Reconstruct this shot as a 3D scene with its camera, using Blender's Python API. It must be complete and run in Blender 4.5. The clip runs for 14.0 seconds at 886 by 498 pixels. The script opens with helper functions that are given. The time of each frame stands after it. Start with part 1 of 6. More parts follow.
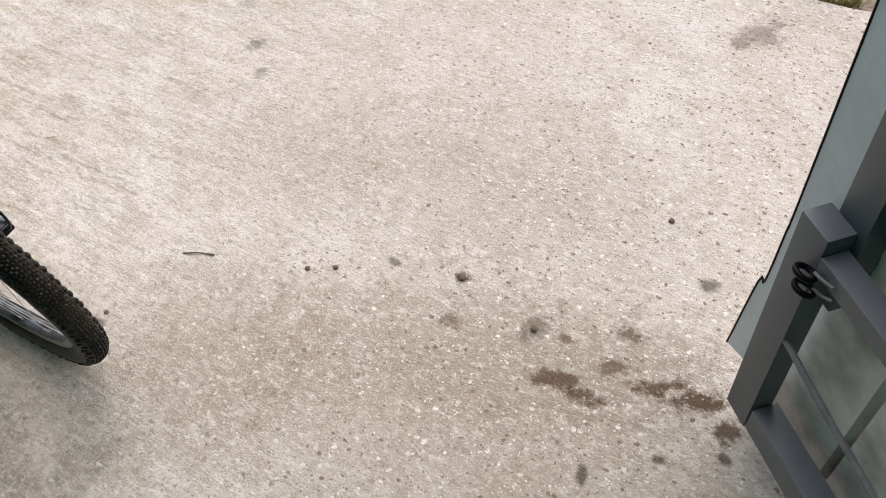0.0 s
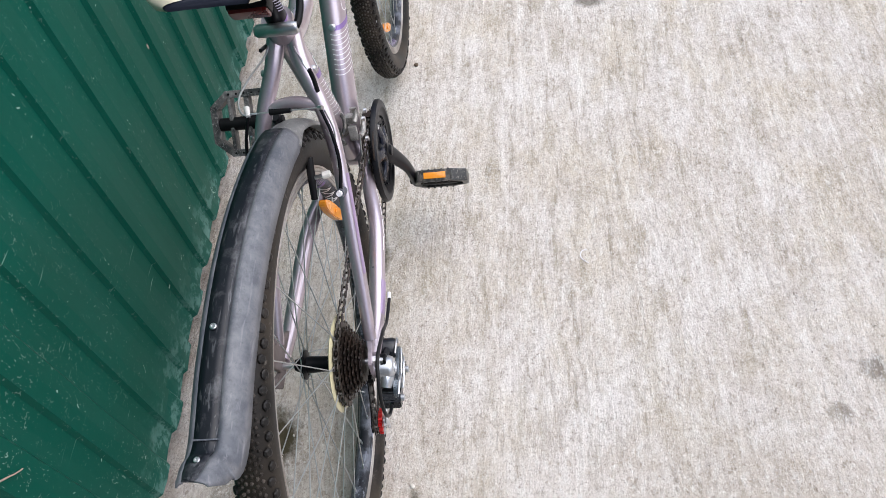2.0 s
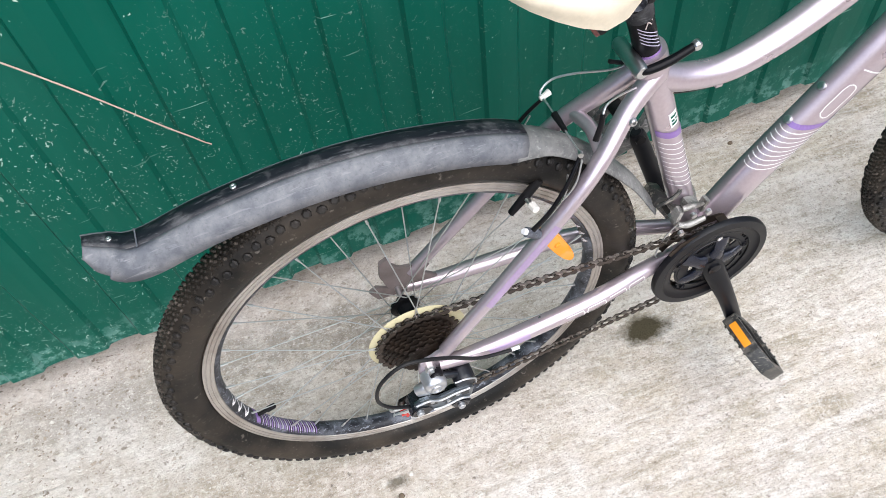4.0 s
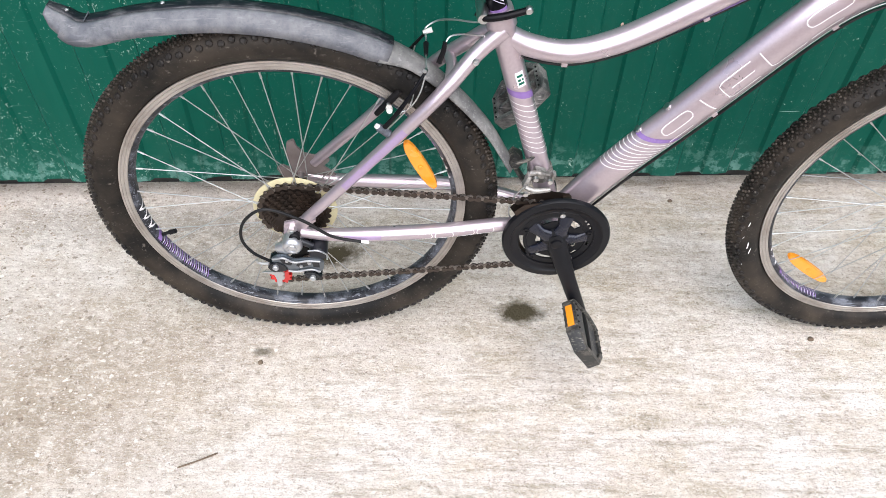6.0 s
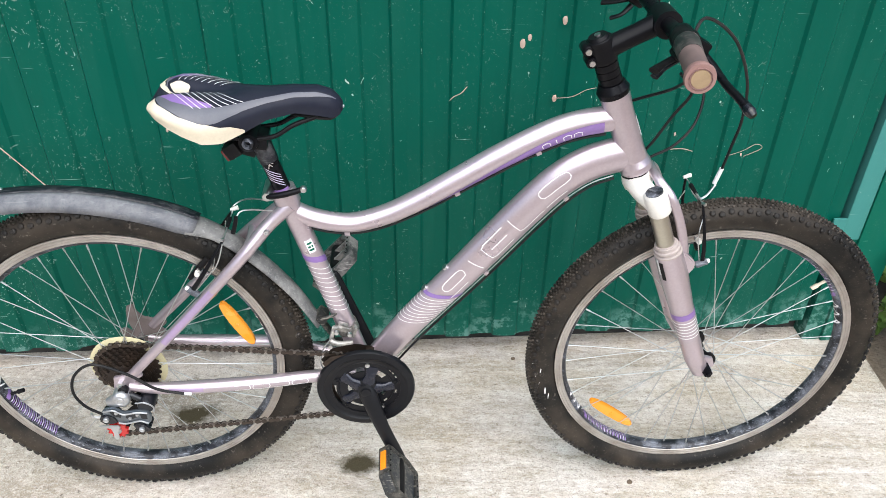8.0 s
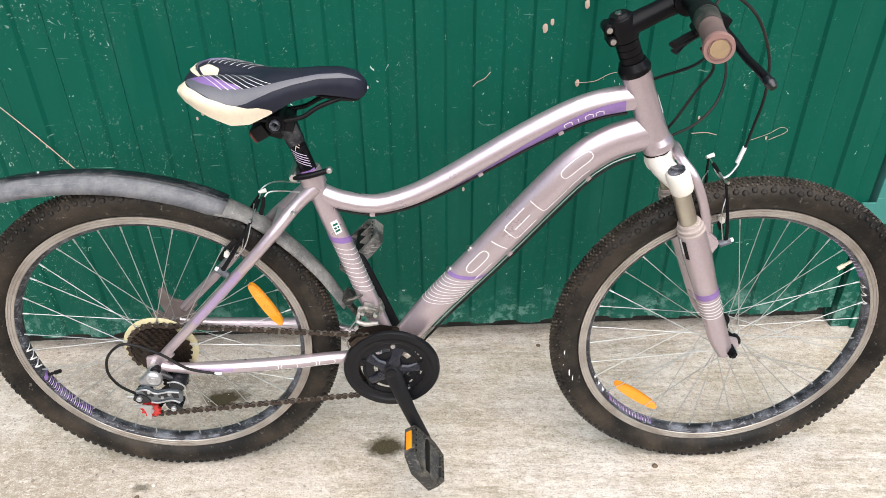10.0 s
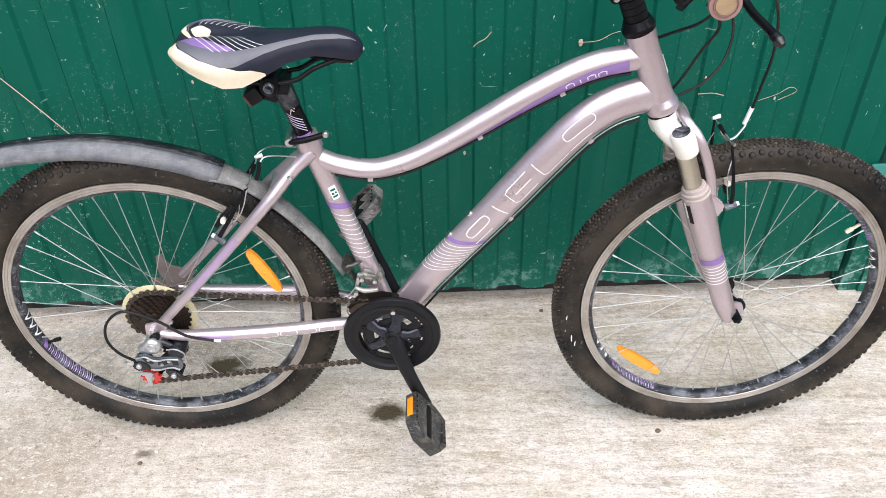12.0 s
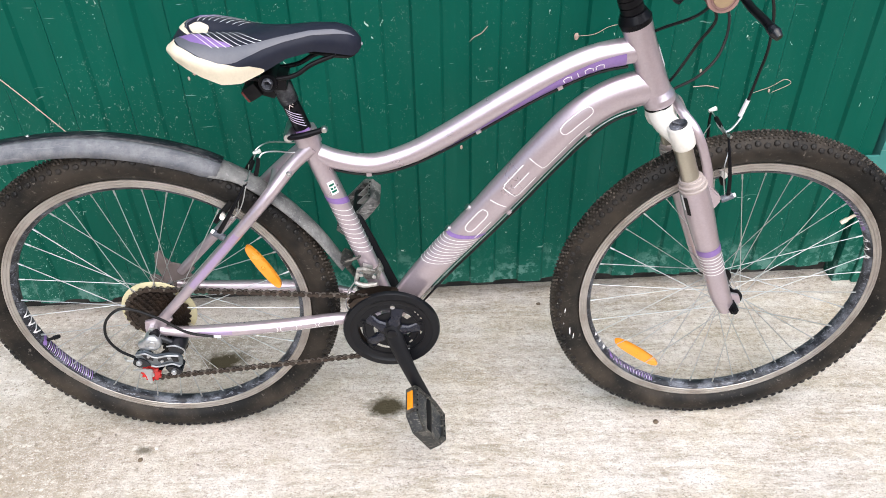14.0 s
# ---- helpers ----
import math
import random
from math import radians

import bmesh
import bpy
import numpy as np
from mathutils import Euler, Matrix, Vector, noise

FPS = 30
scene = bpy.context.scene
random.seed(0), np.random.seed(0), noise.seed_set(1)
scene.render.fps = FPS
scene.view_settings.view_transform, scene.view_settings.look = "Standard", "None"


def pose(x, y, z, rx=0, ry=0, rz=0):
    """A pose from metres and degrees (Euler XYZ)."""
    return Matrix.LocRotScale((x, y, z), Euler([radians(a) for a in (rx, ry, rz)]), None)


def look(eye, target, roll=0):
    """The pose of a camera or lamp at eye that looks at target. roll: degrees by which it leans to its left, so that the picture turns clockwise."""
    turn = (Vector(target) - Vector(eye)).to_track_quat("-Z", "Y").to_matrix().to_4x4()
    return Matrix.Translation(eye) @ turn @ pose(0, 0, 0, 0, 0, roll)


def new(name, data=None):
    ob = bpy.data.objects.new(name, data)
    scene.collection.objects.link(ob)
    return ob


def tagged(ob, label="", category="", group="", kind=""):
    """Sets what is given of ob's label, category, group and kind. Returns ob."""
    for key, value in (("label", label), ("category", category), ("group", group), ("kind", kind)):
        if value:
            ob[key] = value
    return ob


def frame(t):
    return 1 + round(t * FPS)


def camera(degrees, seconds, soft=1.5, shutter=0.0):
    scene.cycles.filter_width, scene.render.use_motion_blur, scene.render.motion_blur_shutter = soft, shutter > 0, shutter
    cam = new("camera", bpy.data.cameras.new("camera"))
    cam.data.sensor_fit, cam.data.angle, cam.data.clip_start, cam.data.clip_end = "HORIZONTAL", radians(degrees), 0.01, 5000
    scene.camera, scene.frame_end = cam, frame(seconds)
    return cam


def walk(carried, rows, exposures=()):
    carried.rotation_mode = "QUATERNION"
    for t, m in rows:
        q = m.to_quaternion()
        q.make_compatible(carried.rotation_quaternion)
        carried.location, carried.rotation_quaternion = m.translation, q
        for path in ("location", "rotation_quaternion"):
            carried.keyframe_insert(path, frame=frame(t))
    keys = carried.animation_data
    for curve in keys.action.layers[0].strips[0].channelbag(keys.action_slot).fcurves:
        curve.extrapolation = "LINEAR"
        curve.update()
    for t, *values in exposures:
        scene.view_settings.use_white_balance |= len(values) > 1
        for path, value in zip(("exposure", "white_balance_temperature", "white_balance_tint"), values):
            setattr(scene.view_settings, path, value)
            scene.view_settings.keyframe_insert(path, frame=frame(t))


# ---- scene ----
cam = camera(59.2, 14.0, 0.65)
PATH = [
    (0, (-1.173, 0.228, 1.327), (-0.486, -0.671, -0.322), -7.3),
    (0.5, (-1.037, -0.006, 1.343), (-0.05, -0.632, -0.28), -13.7),
    (1, (-0.841, -0.139, 1.357), (0.383, -0.32, -0.215), -18.5),
    (1.5, (-0.68, -0.173, 1.339), (0.553, -0.084, -0.234), -15.9),
    (2, (-0.487, -0.22, 1.315), (0.638, 0.008, -0.323), -11.0),
    (2.5, (-0.358, -0.316, 1.293), (0.577, 0.322, -0.356), -13.4),
    (3, (-0.272, -0.423, 1.289), (0.42, 0.487, -0.352), -13.2),
    (3.2, (-0.235, -0.432, 1.284), (0.368, 0.517, -0.37), -12.6),
    (5.3, (0.16, -0.627, 1.255), (-0.051, 0.576, -0.328), -2.8),
    (5.5, (0.162, -0.688, 1.257), (-0.009, 0.554, -0.301), -1.3),
    (6, (0.241, -0.835, 1.266), (0.24, 0.476, -0.245), 1.5),
    (6.5, (0.35, -0.892, 1.312), (0.499, 0.518, -0.099), 2.1),
    (7, (0.476, -0.935, 1.336), (0.62, 0.573, 0.031), 2.1),
    (7.5, (0.529, -0.969, 1.345), (0.595, 0.625, 0.139), 1.5),
    (7.7, (0.541, -0.981, 1.347), (0.592, 0.641, 0.179), 1.3),
    (9.8, (0.544, -1.028, 1.329), (0.521, 0.612, 0.183), -0.4),
    (10, (0.549, -1.032, 1.325), (0.516, 0.602, 0.172), -0.6),
    (10.5, (0.547, -1.031, 1.322), (0.511, 0.579, 0.136), -0.8),
    (11, (0.537, -1.028, 1.316), (0.479, 0.57, 0.116), -1.0),
    (11.5, (0.541, -1.022, 1.316), (0.466, 0.571, 0.108), -1.2),
    (12, (0.561, -1.013, 1.314), (0.51, 0.566, 0.087), -1.3),
    (12.5, (0.553, -1.018, 1.311), (0.515, 0.559, 0.082), -1.3),
    (13, (0.551, -1.023, 1.311), (0.513, 0.554, 0.081), -1.4),
    (13.5, (0.551, -1.024, 1.314), (0.516, 0.552, 0.084), -1.4),
    (14, (0.55, -1.019, 1.316), (0.518, 0.553, 0.079), -1.4),
]
EXPOSURES = [(0.0, 0.62, 6420, 12), (0.5, 0.45, 6300, 13), (1.0, 0.45, 6000, 12), (1.5, 0.65, 5920, 11), (2.0, 0.69, 5920, 11), (2.5, 0.78, 5950, 11), (3.0, 0.89, 5980, 8), (5.5, 1.14, 6080, 11), (6.0, 1.08, 6110, 11), (7.0, 1.08, 6050, 8), (7.5, 1.09, 6040, 7), (10.0, 1.03, 6440, 9), (11.0, 1.04, 6210, 10), (14.0, 1.06, 6160, 10)]
walk(cam, [(t, look(eye, target, roll)) for t, eye, target, roll in PATH], EXPOSURES)

# ---- light ----
world = bpy.data.worlds.new("sky")
world.use_nodes = True
scene.world = world
wn = world.node_tree
sky = wn.nodes.new("ShaderNodeTexSky")
sky.sky_type, sky.sun_disc = "NISHITA", False
SUN_ELEV, SUN_AZ = 56, 168     # azimuth clockwise from +y
sky.sun_elevation, sky.sun_rotation = radians(SUN_ELEV), radians(SUN_AZ)
sky.air_density, sky.dust_density, sky.ozone_density = 1.0, 4.0, 1.0
wn.nodes["Background"].inputs[1].default_value = 0.075
wn.links.new(sky.outputs[0], wn.nodes["Background"].inputs[0])
sun = new("sun", bpy.data.lights.new("sun", "SUN"))
sun.data.energy, sun.data.angle, sun.data.color = 2.3, radians(95), (1.0, 0.972, 0.94)
toward = Vector((math.sin(radians(SUN_AZ)) * math.cos(radians(SUN_ELEV)), math.cos(radians(SUN_AZ)) * math.cos(radians(SUN_ELEV)), math.sin(radians(SUN_ELEV))))
sun.matrix_world = look(toward * 20, (0, 0, 0))


# ---- materials ----
class Nodes:
    """A small writer of node materials."""

    def __init__(self, name, rough=0.5, metal=0.0):
        self.mat = bpy.data.materials.new(name)
        self.mat.use_nodes = True
        self.tree = self.mat.node_tree
        self.bsdf = self.tree.nodes["Principled BSDF"]
        self.bsdf.inputs["Roughness"].default_value = rough
        self.bsdf.inputs["Metallic"].default_value = metal
        self.geo = self.add("ShaderNodeNewGeometry")
        self.tex = self.add("ShaderNodeTexCoord")

    def add(self, kind, **values):
        n = self.tree.nodes.new(kind)
        for key, value in values.items():
            n.inputs[key].default_value = value
        return n

    def link(self, a, b):
        self.tree.links.new(a, b)

    def mapping(self, vec, scale=(1, 1, 1), loc=(0, 0, 0), rot=(0, 0, 0)):
        m = self.add("ShaderNodeMapping", Scale=scale, Location=loc, Rotation=rot)
        self.link(vec, m.inputs["Vector"])
        return m.outputs[0]

    def noise(self, vec, scale, detail=3.0, rough=0.55, distort=0.0):
        n = self.add("ShaderNodeTexNoise", Scale=scale, Detail=detail, Roughness=rough, Distortion=distort)
        self.link(vec, n.inputs["Vector"])
        return n.outputs["Fac"]

    def voronoi(self, vec, scale, out="Distance", feature="F1"):
        n = self.add("ShaderNodeTexVoronoi", Scale=scale)
        n.feature = feature
        self.link(vec, n.inputs["Vector"])
        return n.outputs[out]

    def ramp(self, fac, stops):
        n = self.add("ShaderNodeValToRGB")
        el = n.color_ramp.elements
        while len(el) < len(stops):
            el.new(0.5)
        for e, (p, c) in zip(el, stops):
            e.position = p
            e.color = (*c, 1) if isinstance(c, tuple) else (c, c, c, 1)
        self.link(fac, n.inputs[0])
        return n.outputs[0]

    def mix(self, fac, a, b, mode="MIX"):
        n = self.add("ShaderNodeMix")
        n.data_type, n.blend_type = "RGBA", mode
        for k, v in ((0, fac), (6, a), (7, b)):
            if hasattr(v, "is_linked"):
                self.link(v, n.inputs[k])
            elif k == 0:
                n.inputs[k].default_value = v
            else:
                n.inputs[k].default_value = (*v, 1)
        return n.outputs[2]

    def math(self, op, a, b=0.0, clamp=False):
        n = self.add("ShaderNodeMath")
        n.operation, n.use_clamp = op, clamp
        for k, v in ((0, a), (1, b)):
            if hasattr(v, "is_linked"):
                self.link(v, n.inputs[k])
            else:
                n.inputs[k].default_value = v
        return n.outputs[0]

    def color(self, c):
        if hasattr(c, "is_linked"):
            self.link(c, self.bsdf.inputs["Base Color"])
        else:
            self.bsdf.inputs["Base Color"].default_value = (*c, 1)
        return self

    def roughness(self, s):
        self.link(s, self.bsdf.inputs["Roughness"])
        return self

    def bump(self, height, strength=0.3, distance=0.002):
        n = self.add("ShaderNodeBump", Strength=strength, Distance=distance)
        self.link(height, n.inputs["Height"])
        self.link(n.outputs[0], self.bsdf.inputs["Normal"])
        return self

    @property
    def obj(self):
        return self.tex.outputs["Object"]

    @property
    def pos(self):
        return self.geo.outputs["Position"]


def worn(name, base, dust=(0.42, 0.38, 0.33), amount=0.35, rough=0.45, metal=0.0, scale=60, bump=0.08, coat=0.0):
    """Paint, plastic or metal with fine grain and patches of dust."""
    n = Nodes(name, rough, metal)
    big = n.noise(n.obj, scale * 0.25, 4, 0.6)
    fine = n.noise(n.obj, scale * 6, 3, 0.6)
    patch = n.ramp(big, [(0.42, 0.0), (0.72, amount)])
    shade = n.mix(0.12, base, n.ramp(fine, [(0.3, tuple(v * 0.6 for v in base)), (0.7, tuple(min(1, v * 1.35) for v in base))]))
    n.color(n.mix(patch, shade, dust))
    n.roughness(n.math("ADD", n.math("MULTIPLY", big, 0.3), rough - 0.12, clamp=True))
    if bump:
        n.bump(fine, bump, 0.0006)
    n.bsdf.inputs["Coat Weight"].default_value = coat
    n.bsdf.inputs["Coat Roughness"].default_value = 0.06
    return n.mat


def concrete():
    n = Nodes("concrete", 0.92)
    n.bsdf.inputs["Specular IOR Level"].default_value = 0.2
    p = n.pos
    cloud = n.noise(p, 1.6, 5, 0.6, 0.3)
    mid = n.noise(p, 9, 6, 0.7)
    mottle = n.noise(n.mapping(p, (1, 1.6, 1), (2, 5, 0)), 42, 5, 0.72, 0.4)
    grain = n.noise(p, 170, 4, 0.75)
    lie = (0, 0, radians(-3))
    streak = n.noise(n.mapping(p, (4.5, 46, 1), rot=lie), 1.0, 7, 0.72, 0.5)
    combed = n.noise(n.mapping(p, (15, 190, 1), (3, 1, 0), lie), 1.0, 3, 0.6, 0.3)
    patchy = n.noise(n.mapping(p, (1, 1.8, 1), (4, 8, 2)), 3.4, 5, 0.7)
    strength = n.ramp(n.noise(p, 1.3, 4, 0.6), [(0.36, 0.6), (0.60, 1.5)])
    broom = n.math("ADD", n.math("MULTIPLY", n.math("SUBTRACT", streak, 0.5), strength), 0.5)
    base = n.ramp(cloud, [(0.3, (0.575, 0.505, 0.435)), (0.5, (0.67, 0.605, 0.545)), (0.72, (0.735, 0.685, 0.635))])
    base = n.mix(n.ramp(mid, [(0.44, 0.0), (0.66, 0.6)]), base, (0.47, 0.395, 0.315))
    # stains, each with its own ragged outline: soil, painted shade and damp under the grit, oil and rust over it
    rag = n.noise(p, 24, 6, 0.78)

    def stained(base, stains, rough):
        for x, y, rx, ry, turn, deep, tone in stains:
            m = n.add("ShaderNodeMapping", Location=(x, y, 0), Rotation=(0, 0, radians(turn)), Scale=(rx, ry, 1000))
            m.vector_type = "TEXTURE"
            n.link(p, m.inputs["Vector"])
            length = n.add("ShaderNodeVectorMath")
            length.operation = "LENGTH"
            n.link(m.outputs[0], length.inputs[0])
            d = n.math("ADD", length.outputs["Value"], n.math("MULTIPLY", n.math("SUBTRACT", rag, 0.5), rough))
            base = n.mix(n.ramp(d, [(0.45, deep), (1.05, 0.0)]), base, tone)
        return base

    base = stained(base, [s for s in STAINS if s[6] in (SOIL_SHADE, DAMP)], 2.6)
    sepx = n.add("ShaderNodeSeparateXYZ")
    n.link(p, sepx.inputs[0])
    side = n.math("ADD", n.math("MULTIPLY", n.math("ADD", sepx.outputs[0], n.math("MULTIPLY", n.noise(p, 2.1, 4), 1.2)), 0.5), 0.5)
    crisp = n.ramp(side, [(0.62, 0.20), (1.0, 1.0)])
    fine = n.ramp(side, [(0.62, 0.55), (1.0, 1.0)])
    base = n.mix(n.math("MULTIPLY", n.ramp(broom, [(0.30, 0.6), (0.46, 0.0)]), crisp), base, (0.82, 0.78, 0.715))
    base = n.mix(n.math("MULTIPLY", n.ramp(patchy, [(0.46, 0.0), (0.62, 0.55)]), crisp), base, (0.56, 0.475, 0.345))
    groove = n.math("MULTIPLY", n.math("MULTIPLY", n.ramp(broom, [(0.55, 0.0), (0.63, 0.78)]), n.ramp(mid, [(0.40, 0.15), (0.60, 1.0)])), crisp)
    base = n.mix(groove, base, (0.31, 0.26, 0.195))
    base = n.mix(n.math("MULTIPLY", n.math("MULTIPLY", n.ramp(combed, [(0.57, 0.0), (0.66, 0.22)]), n.ramp(patchy, [(0.44, 0.0), (0.60, 1.0)])), crisp), base, (0.31, 0.26, 0.20))
    base = n.mix(n.math("MULTIPLY", n.math("MULTIPLY", n.ramp(combed, [(0.34, 0.22), (0.43, 0.0)]), n.ramp(patchy, [(0.42, 1.0), (0.58, 0.1)])), crisp), base, (0.83, 0.80, 0.75))
    blot = n.noise(n.mapping(p, (1, 4.2, 1), (7, 1, 0), (0, 0, radians(-4))), 6.5, 9, 0.82, 0.5)
    base = n.mix(n.math("MULTIPLY", n.ramp(blot, [(0.51, 0.0), (0.59, 0.62)]), crisp), base, (0.41, 0.355, 0.265))
    base = n.mix(n.math("MULTIPLY", n.ramp(blot, [(0.38, 0.6), (0.475, 0.0)]), crisp), base, (0.80, 0.765, 0.70))
    # rough skin: flecks and crumbs that break the broom lines up
    grit = n.noise(n.mapping(p, (1, 1.35, 1), (1, 3, 0), (0, 0, radians(-3))), 75, 6, 0.8, 0.3)
    base = n.mix(n.ramp(mottle, [(0.34, 0.55), (0.46, 0.0)]), base, (0.33, 0.275, 0.215))
    base = n.mix(n.ramp(mottle, [(0.53, 0.0), (0.66, 0.6)]), base, (0.77, 0.74, 0.68))
    base = n.mix(n.math("MULTIPLY", n.ramp(grit, [(0.35, 0.9), (0.44, 0.0)]), n.math("MULTIPLY", fine, n.ramp(blot, [(0.40, 0.35), (0.54, 1.0)]))), base, (0.24, 0.195, 0.15))
    base = n.mix(n.ramp(grit, [(0.54, 0.0), (0.66, 0.6)]), base, (0.80, 0.76, 0.70))
    base = n.mix(n.math("MULTIPLY", n.ramp(grain, [(0.30, 0.65), (0.44, 0.0)]), fine), base, (0.22, 0.185, 0.15))
    # washed-out aggregate: light and dark grit, at two sizes, most of it towards the gate
    show = n.ramp(side, [(0.42, 1.0), (0.66, 0.6), (1.0, 0.25)])
    for scale, keep, loc in ((150, 0.70, (0, 0, 0)), (74, 0.80, (4, 9, 2))):
        warp = n.add("ShaderNodeTexNoise", Scale=110.0, Detail=2.0)
        n.link(p, warp.inputs["Vector"])
        v = n.mapping(n.mix(0.012, p, warp.outputs["Color"], "ADD"), (1, 1.25, 1), loc)
        sep = n.add("ShaderNodeSeparateColor")
        n.link(n.voronoi(v, scale, "Color"), sep.inputs[0])
        stone = n.math("MULTIPLY", n.ramp(n.voronoi(v, scale), [(0.28, 1.0), (0.42, 0.0)]), n.ramp(sep.outputs[0], [(keep, 0.0), (keep + 0.03, 1.0)]))
        stone = n.math("MULTIPLY", stone, show)
        base = n.mix(stone, base, n.ramp(sep.outputs[1], [(0.25, (0.24, 0.19, 0.145)), (0.5, (0.46, 0.37, 0.28)), (0.66, (0.70, 0.65, 0.57)), (0.9, (0.80, 0.77, 0.71))]))
    # pits
    pit = n.voronoi(n.mix(0.03, n.mapping(p, (1, 1.3, 1), (3, 7, 0)), warp.outputs["Color"], "ADD"), 46)
    pits = n.math("MULTIPLY", n.ramp(pit, [(0.08, 0.8), (0.20, 0.0)]), n.ramp(n.noise(p, 12, 3), [(0.56, 0.0), (0.62, 1.0)]))
    base = n.mix(pits, base, (0.16, 0.13, 0.105))
    # crisp sand grains
    sand = n.noise(n.mapping(p, (1, 1.2, 1), (9, 4, 0)), 250, 3, 0.6)
    base = n.mix(n.math("MULTIPLY", n.ramp(sand, [(0.33, 0.75), (0.40, 0.0)]), fine), base, (0.23, 0.19, 0.15))
    base = n.mix(n.ramp(sand, [(0.60, 0.0), (0.66, 0.55)]), base, (0.83, 0.80, 0.75))
    base = stained(base, [s for s in STAINS if s[6] is RUST], 3.8)
    base = stained(base, [s for s in STAINS if s[6] is OIL], 1.5)
    n.color(base)
    height = n.math("ADD", n.math("MULTIPLY", broom, -0.35), n.math("ADD", n.math("MULTIPLY", grit, 0.8), n.math("MULTIPLY", combed, -0.12)))
    height = n.math("ADD", height, n.math("MULTIPLY", mid, 0.4))
    n.bump(height, 1.0, 0.006)
    return n.mat


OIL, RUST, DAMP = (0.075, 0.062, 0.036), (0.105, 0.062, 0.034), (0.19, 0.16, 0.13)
# browner, darker slab by wall and gate: soil and shade in one colour
SOIL_SHADE = (0.34, 0.275, 0.205)
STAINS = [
    (-0.62, -0.72, 0.50, 0.30, 15, 0.38, SOIL_SHADE), (-0.15, -0.55, 0.35, 0.20, 10, 0.3, SOIL_SHADE),
    (-0.80, -0.32, 0.55, 0.20, 20, 0.62, SOIL_SHADE), (-0.35, -0.10, 0.30, 0.22, 0, 0.5, SOIL_SHADE), (-1.05, -0.42, 0.25, 0.14, 25, 0.5, SOIL_SHADE),
    (0.397, 0.098, 0.055, 0.036, 0, 1.0, OIL), (0.013, 0.240, 0.062, 0.040, 0, 1.0, OIL),
    (-0.95, -0.345, 0.065, 0.022, 25, 0.85, RUST), (-1.020, -0.343, 0.050, 0.020, 15, 0.85, RUST), (-1.118, -0.425, 0.055, 0.020, 28, 0.9, RUST), (-1.190, -0.434, 0.070, 0.022, 20, 0.9, RUST),
    (-1.255, -0.405, 0.035, 0.024, 60, 0.85, RUST), (-1.030, -0.495, 0.042, 0.018, 20, 0.7, RUST), (-1.036, -0.420, 0.045, 0.018, 30, 0.7, RUST), (-0.935, -0.433, 0.016, 0.014, 0, 0.7, RUST),
    (-1.07, -0.212, 0.012, 0.024, 20, 0.8, OIL), (-1.171, -0.299, 0.015, 0.010, 0, 0.8, OIL), (-1.27, -0.355, 0.018, 0.012, 0, 0.8, OIL), (-0.712, -0.358, 0.030, 0.020, 10, 0.5, RUST),
    (-0.70, -0.12, 0.80, 0.26, 20, 0.5, SOIL_SHADE), (-0.02, 0.27, 0.15, 0.09, 10, 0.5, DAMP), (-0.45, 0.31, 0.45, 0.08, 0, 0.4, DAMP), (-0.30, 0.20, 0.10, 0.07, 30, 0.35, DAMP),
    (0.10, -1.33, 0.05, 0.02, 60, 0.5, DAMP), (-0.691, -0.457, 0.024, 0.016, 20, 0.9, RUST), (-1.122, -0.668, 0.026, 0.02, 40, 0.75, OIL), (-0.87, -0.42, 0.05, 0.03, 60, 0.5, OIL),
    (-0.976, -1.41, 0.09, 0.05, 60, 0.55, RUST), (1.176, -0.381, 0.035, 0.05, 0, 0.7, OIL), (0.27, -0.957, 0.035, 0.08, 10, 0.8, DAMP),
    (0.40, -1.20, 0.10, 0.035, 50, 0.8, DAMP), (0.137, -0.811, 0.03, 0.035, 0, 0.85, DAMP), (0.055, -0.731, 0.025, 0.025, 0, 0.8, DAMP),
    (-0.10, -0.01, 0.022, 0.014, 0, 0.75, OIL), (0.60, 0.2, 0.12, 0.05, 0, 0.3, DAMP), (-0.1, 0.3, 0.35, 0.06, 0, 0.35, DAMP),
    (-0.55, -0.42, 0.02, 0.013, 0, 0.7, OIL), (0.75, 0.42, 0.5, 0.05, 3, 0.35, DAMP),
]


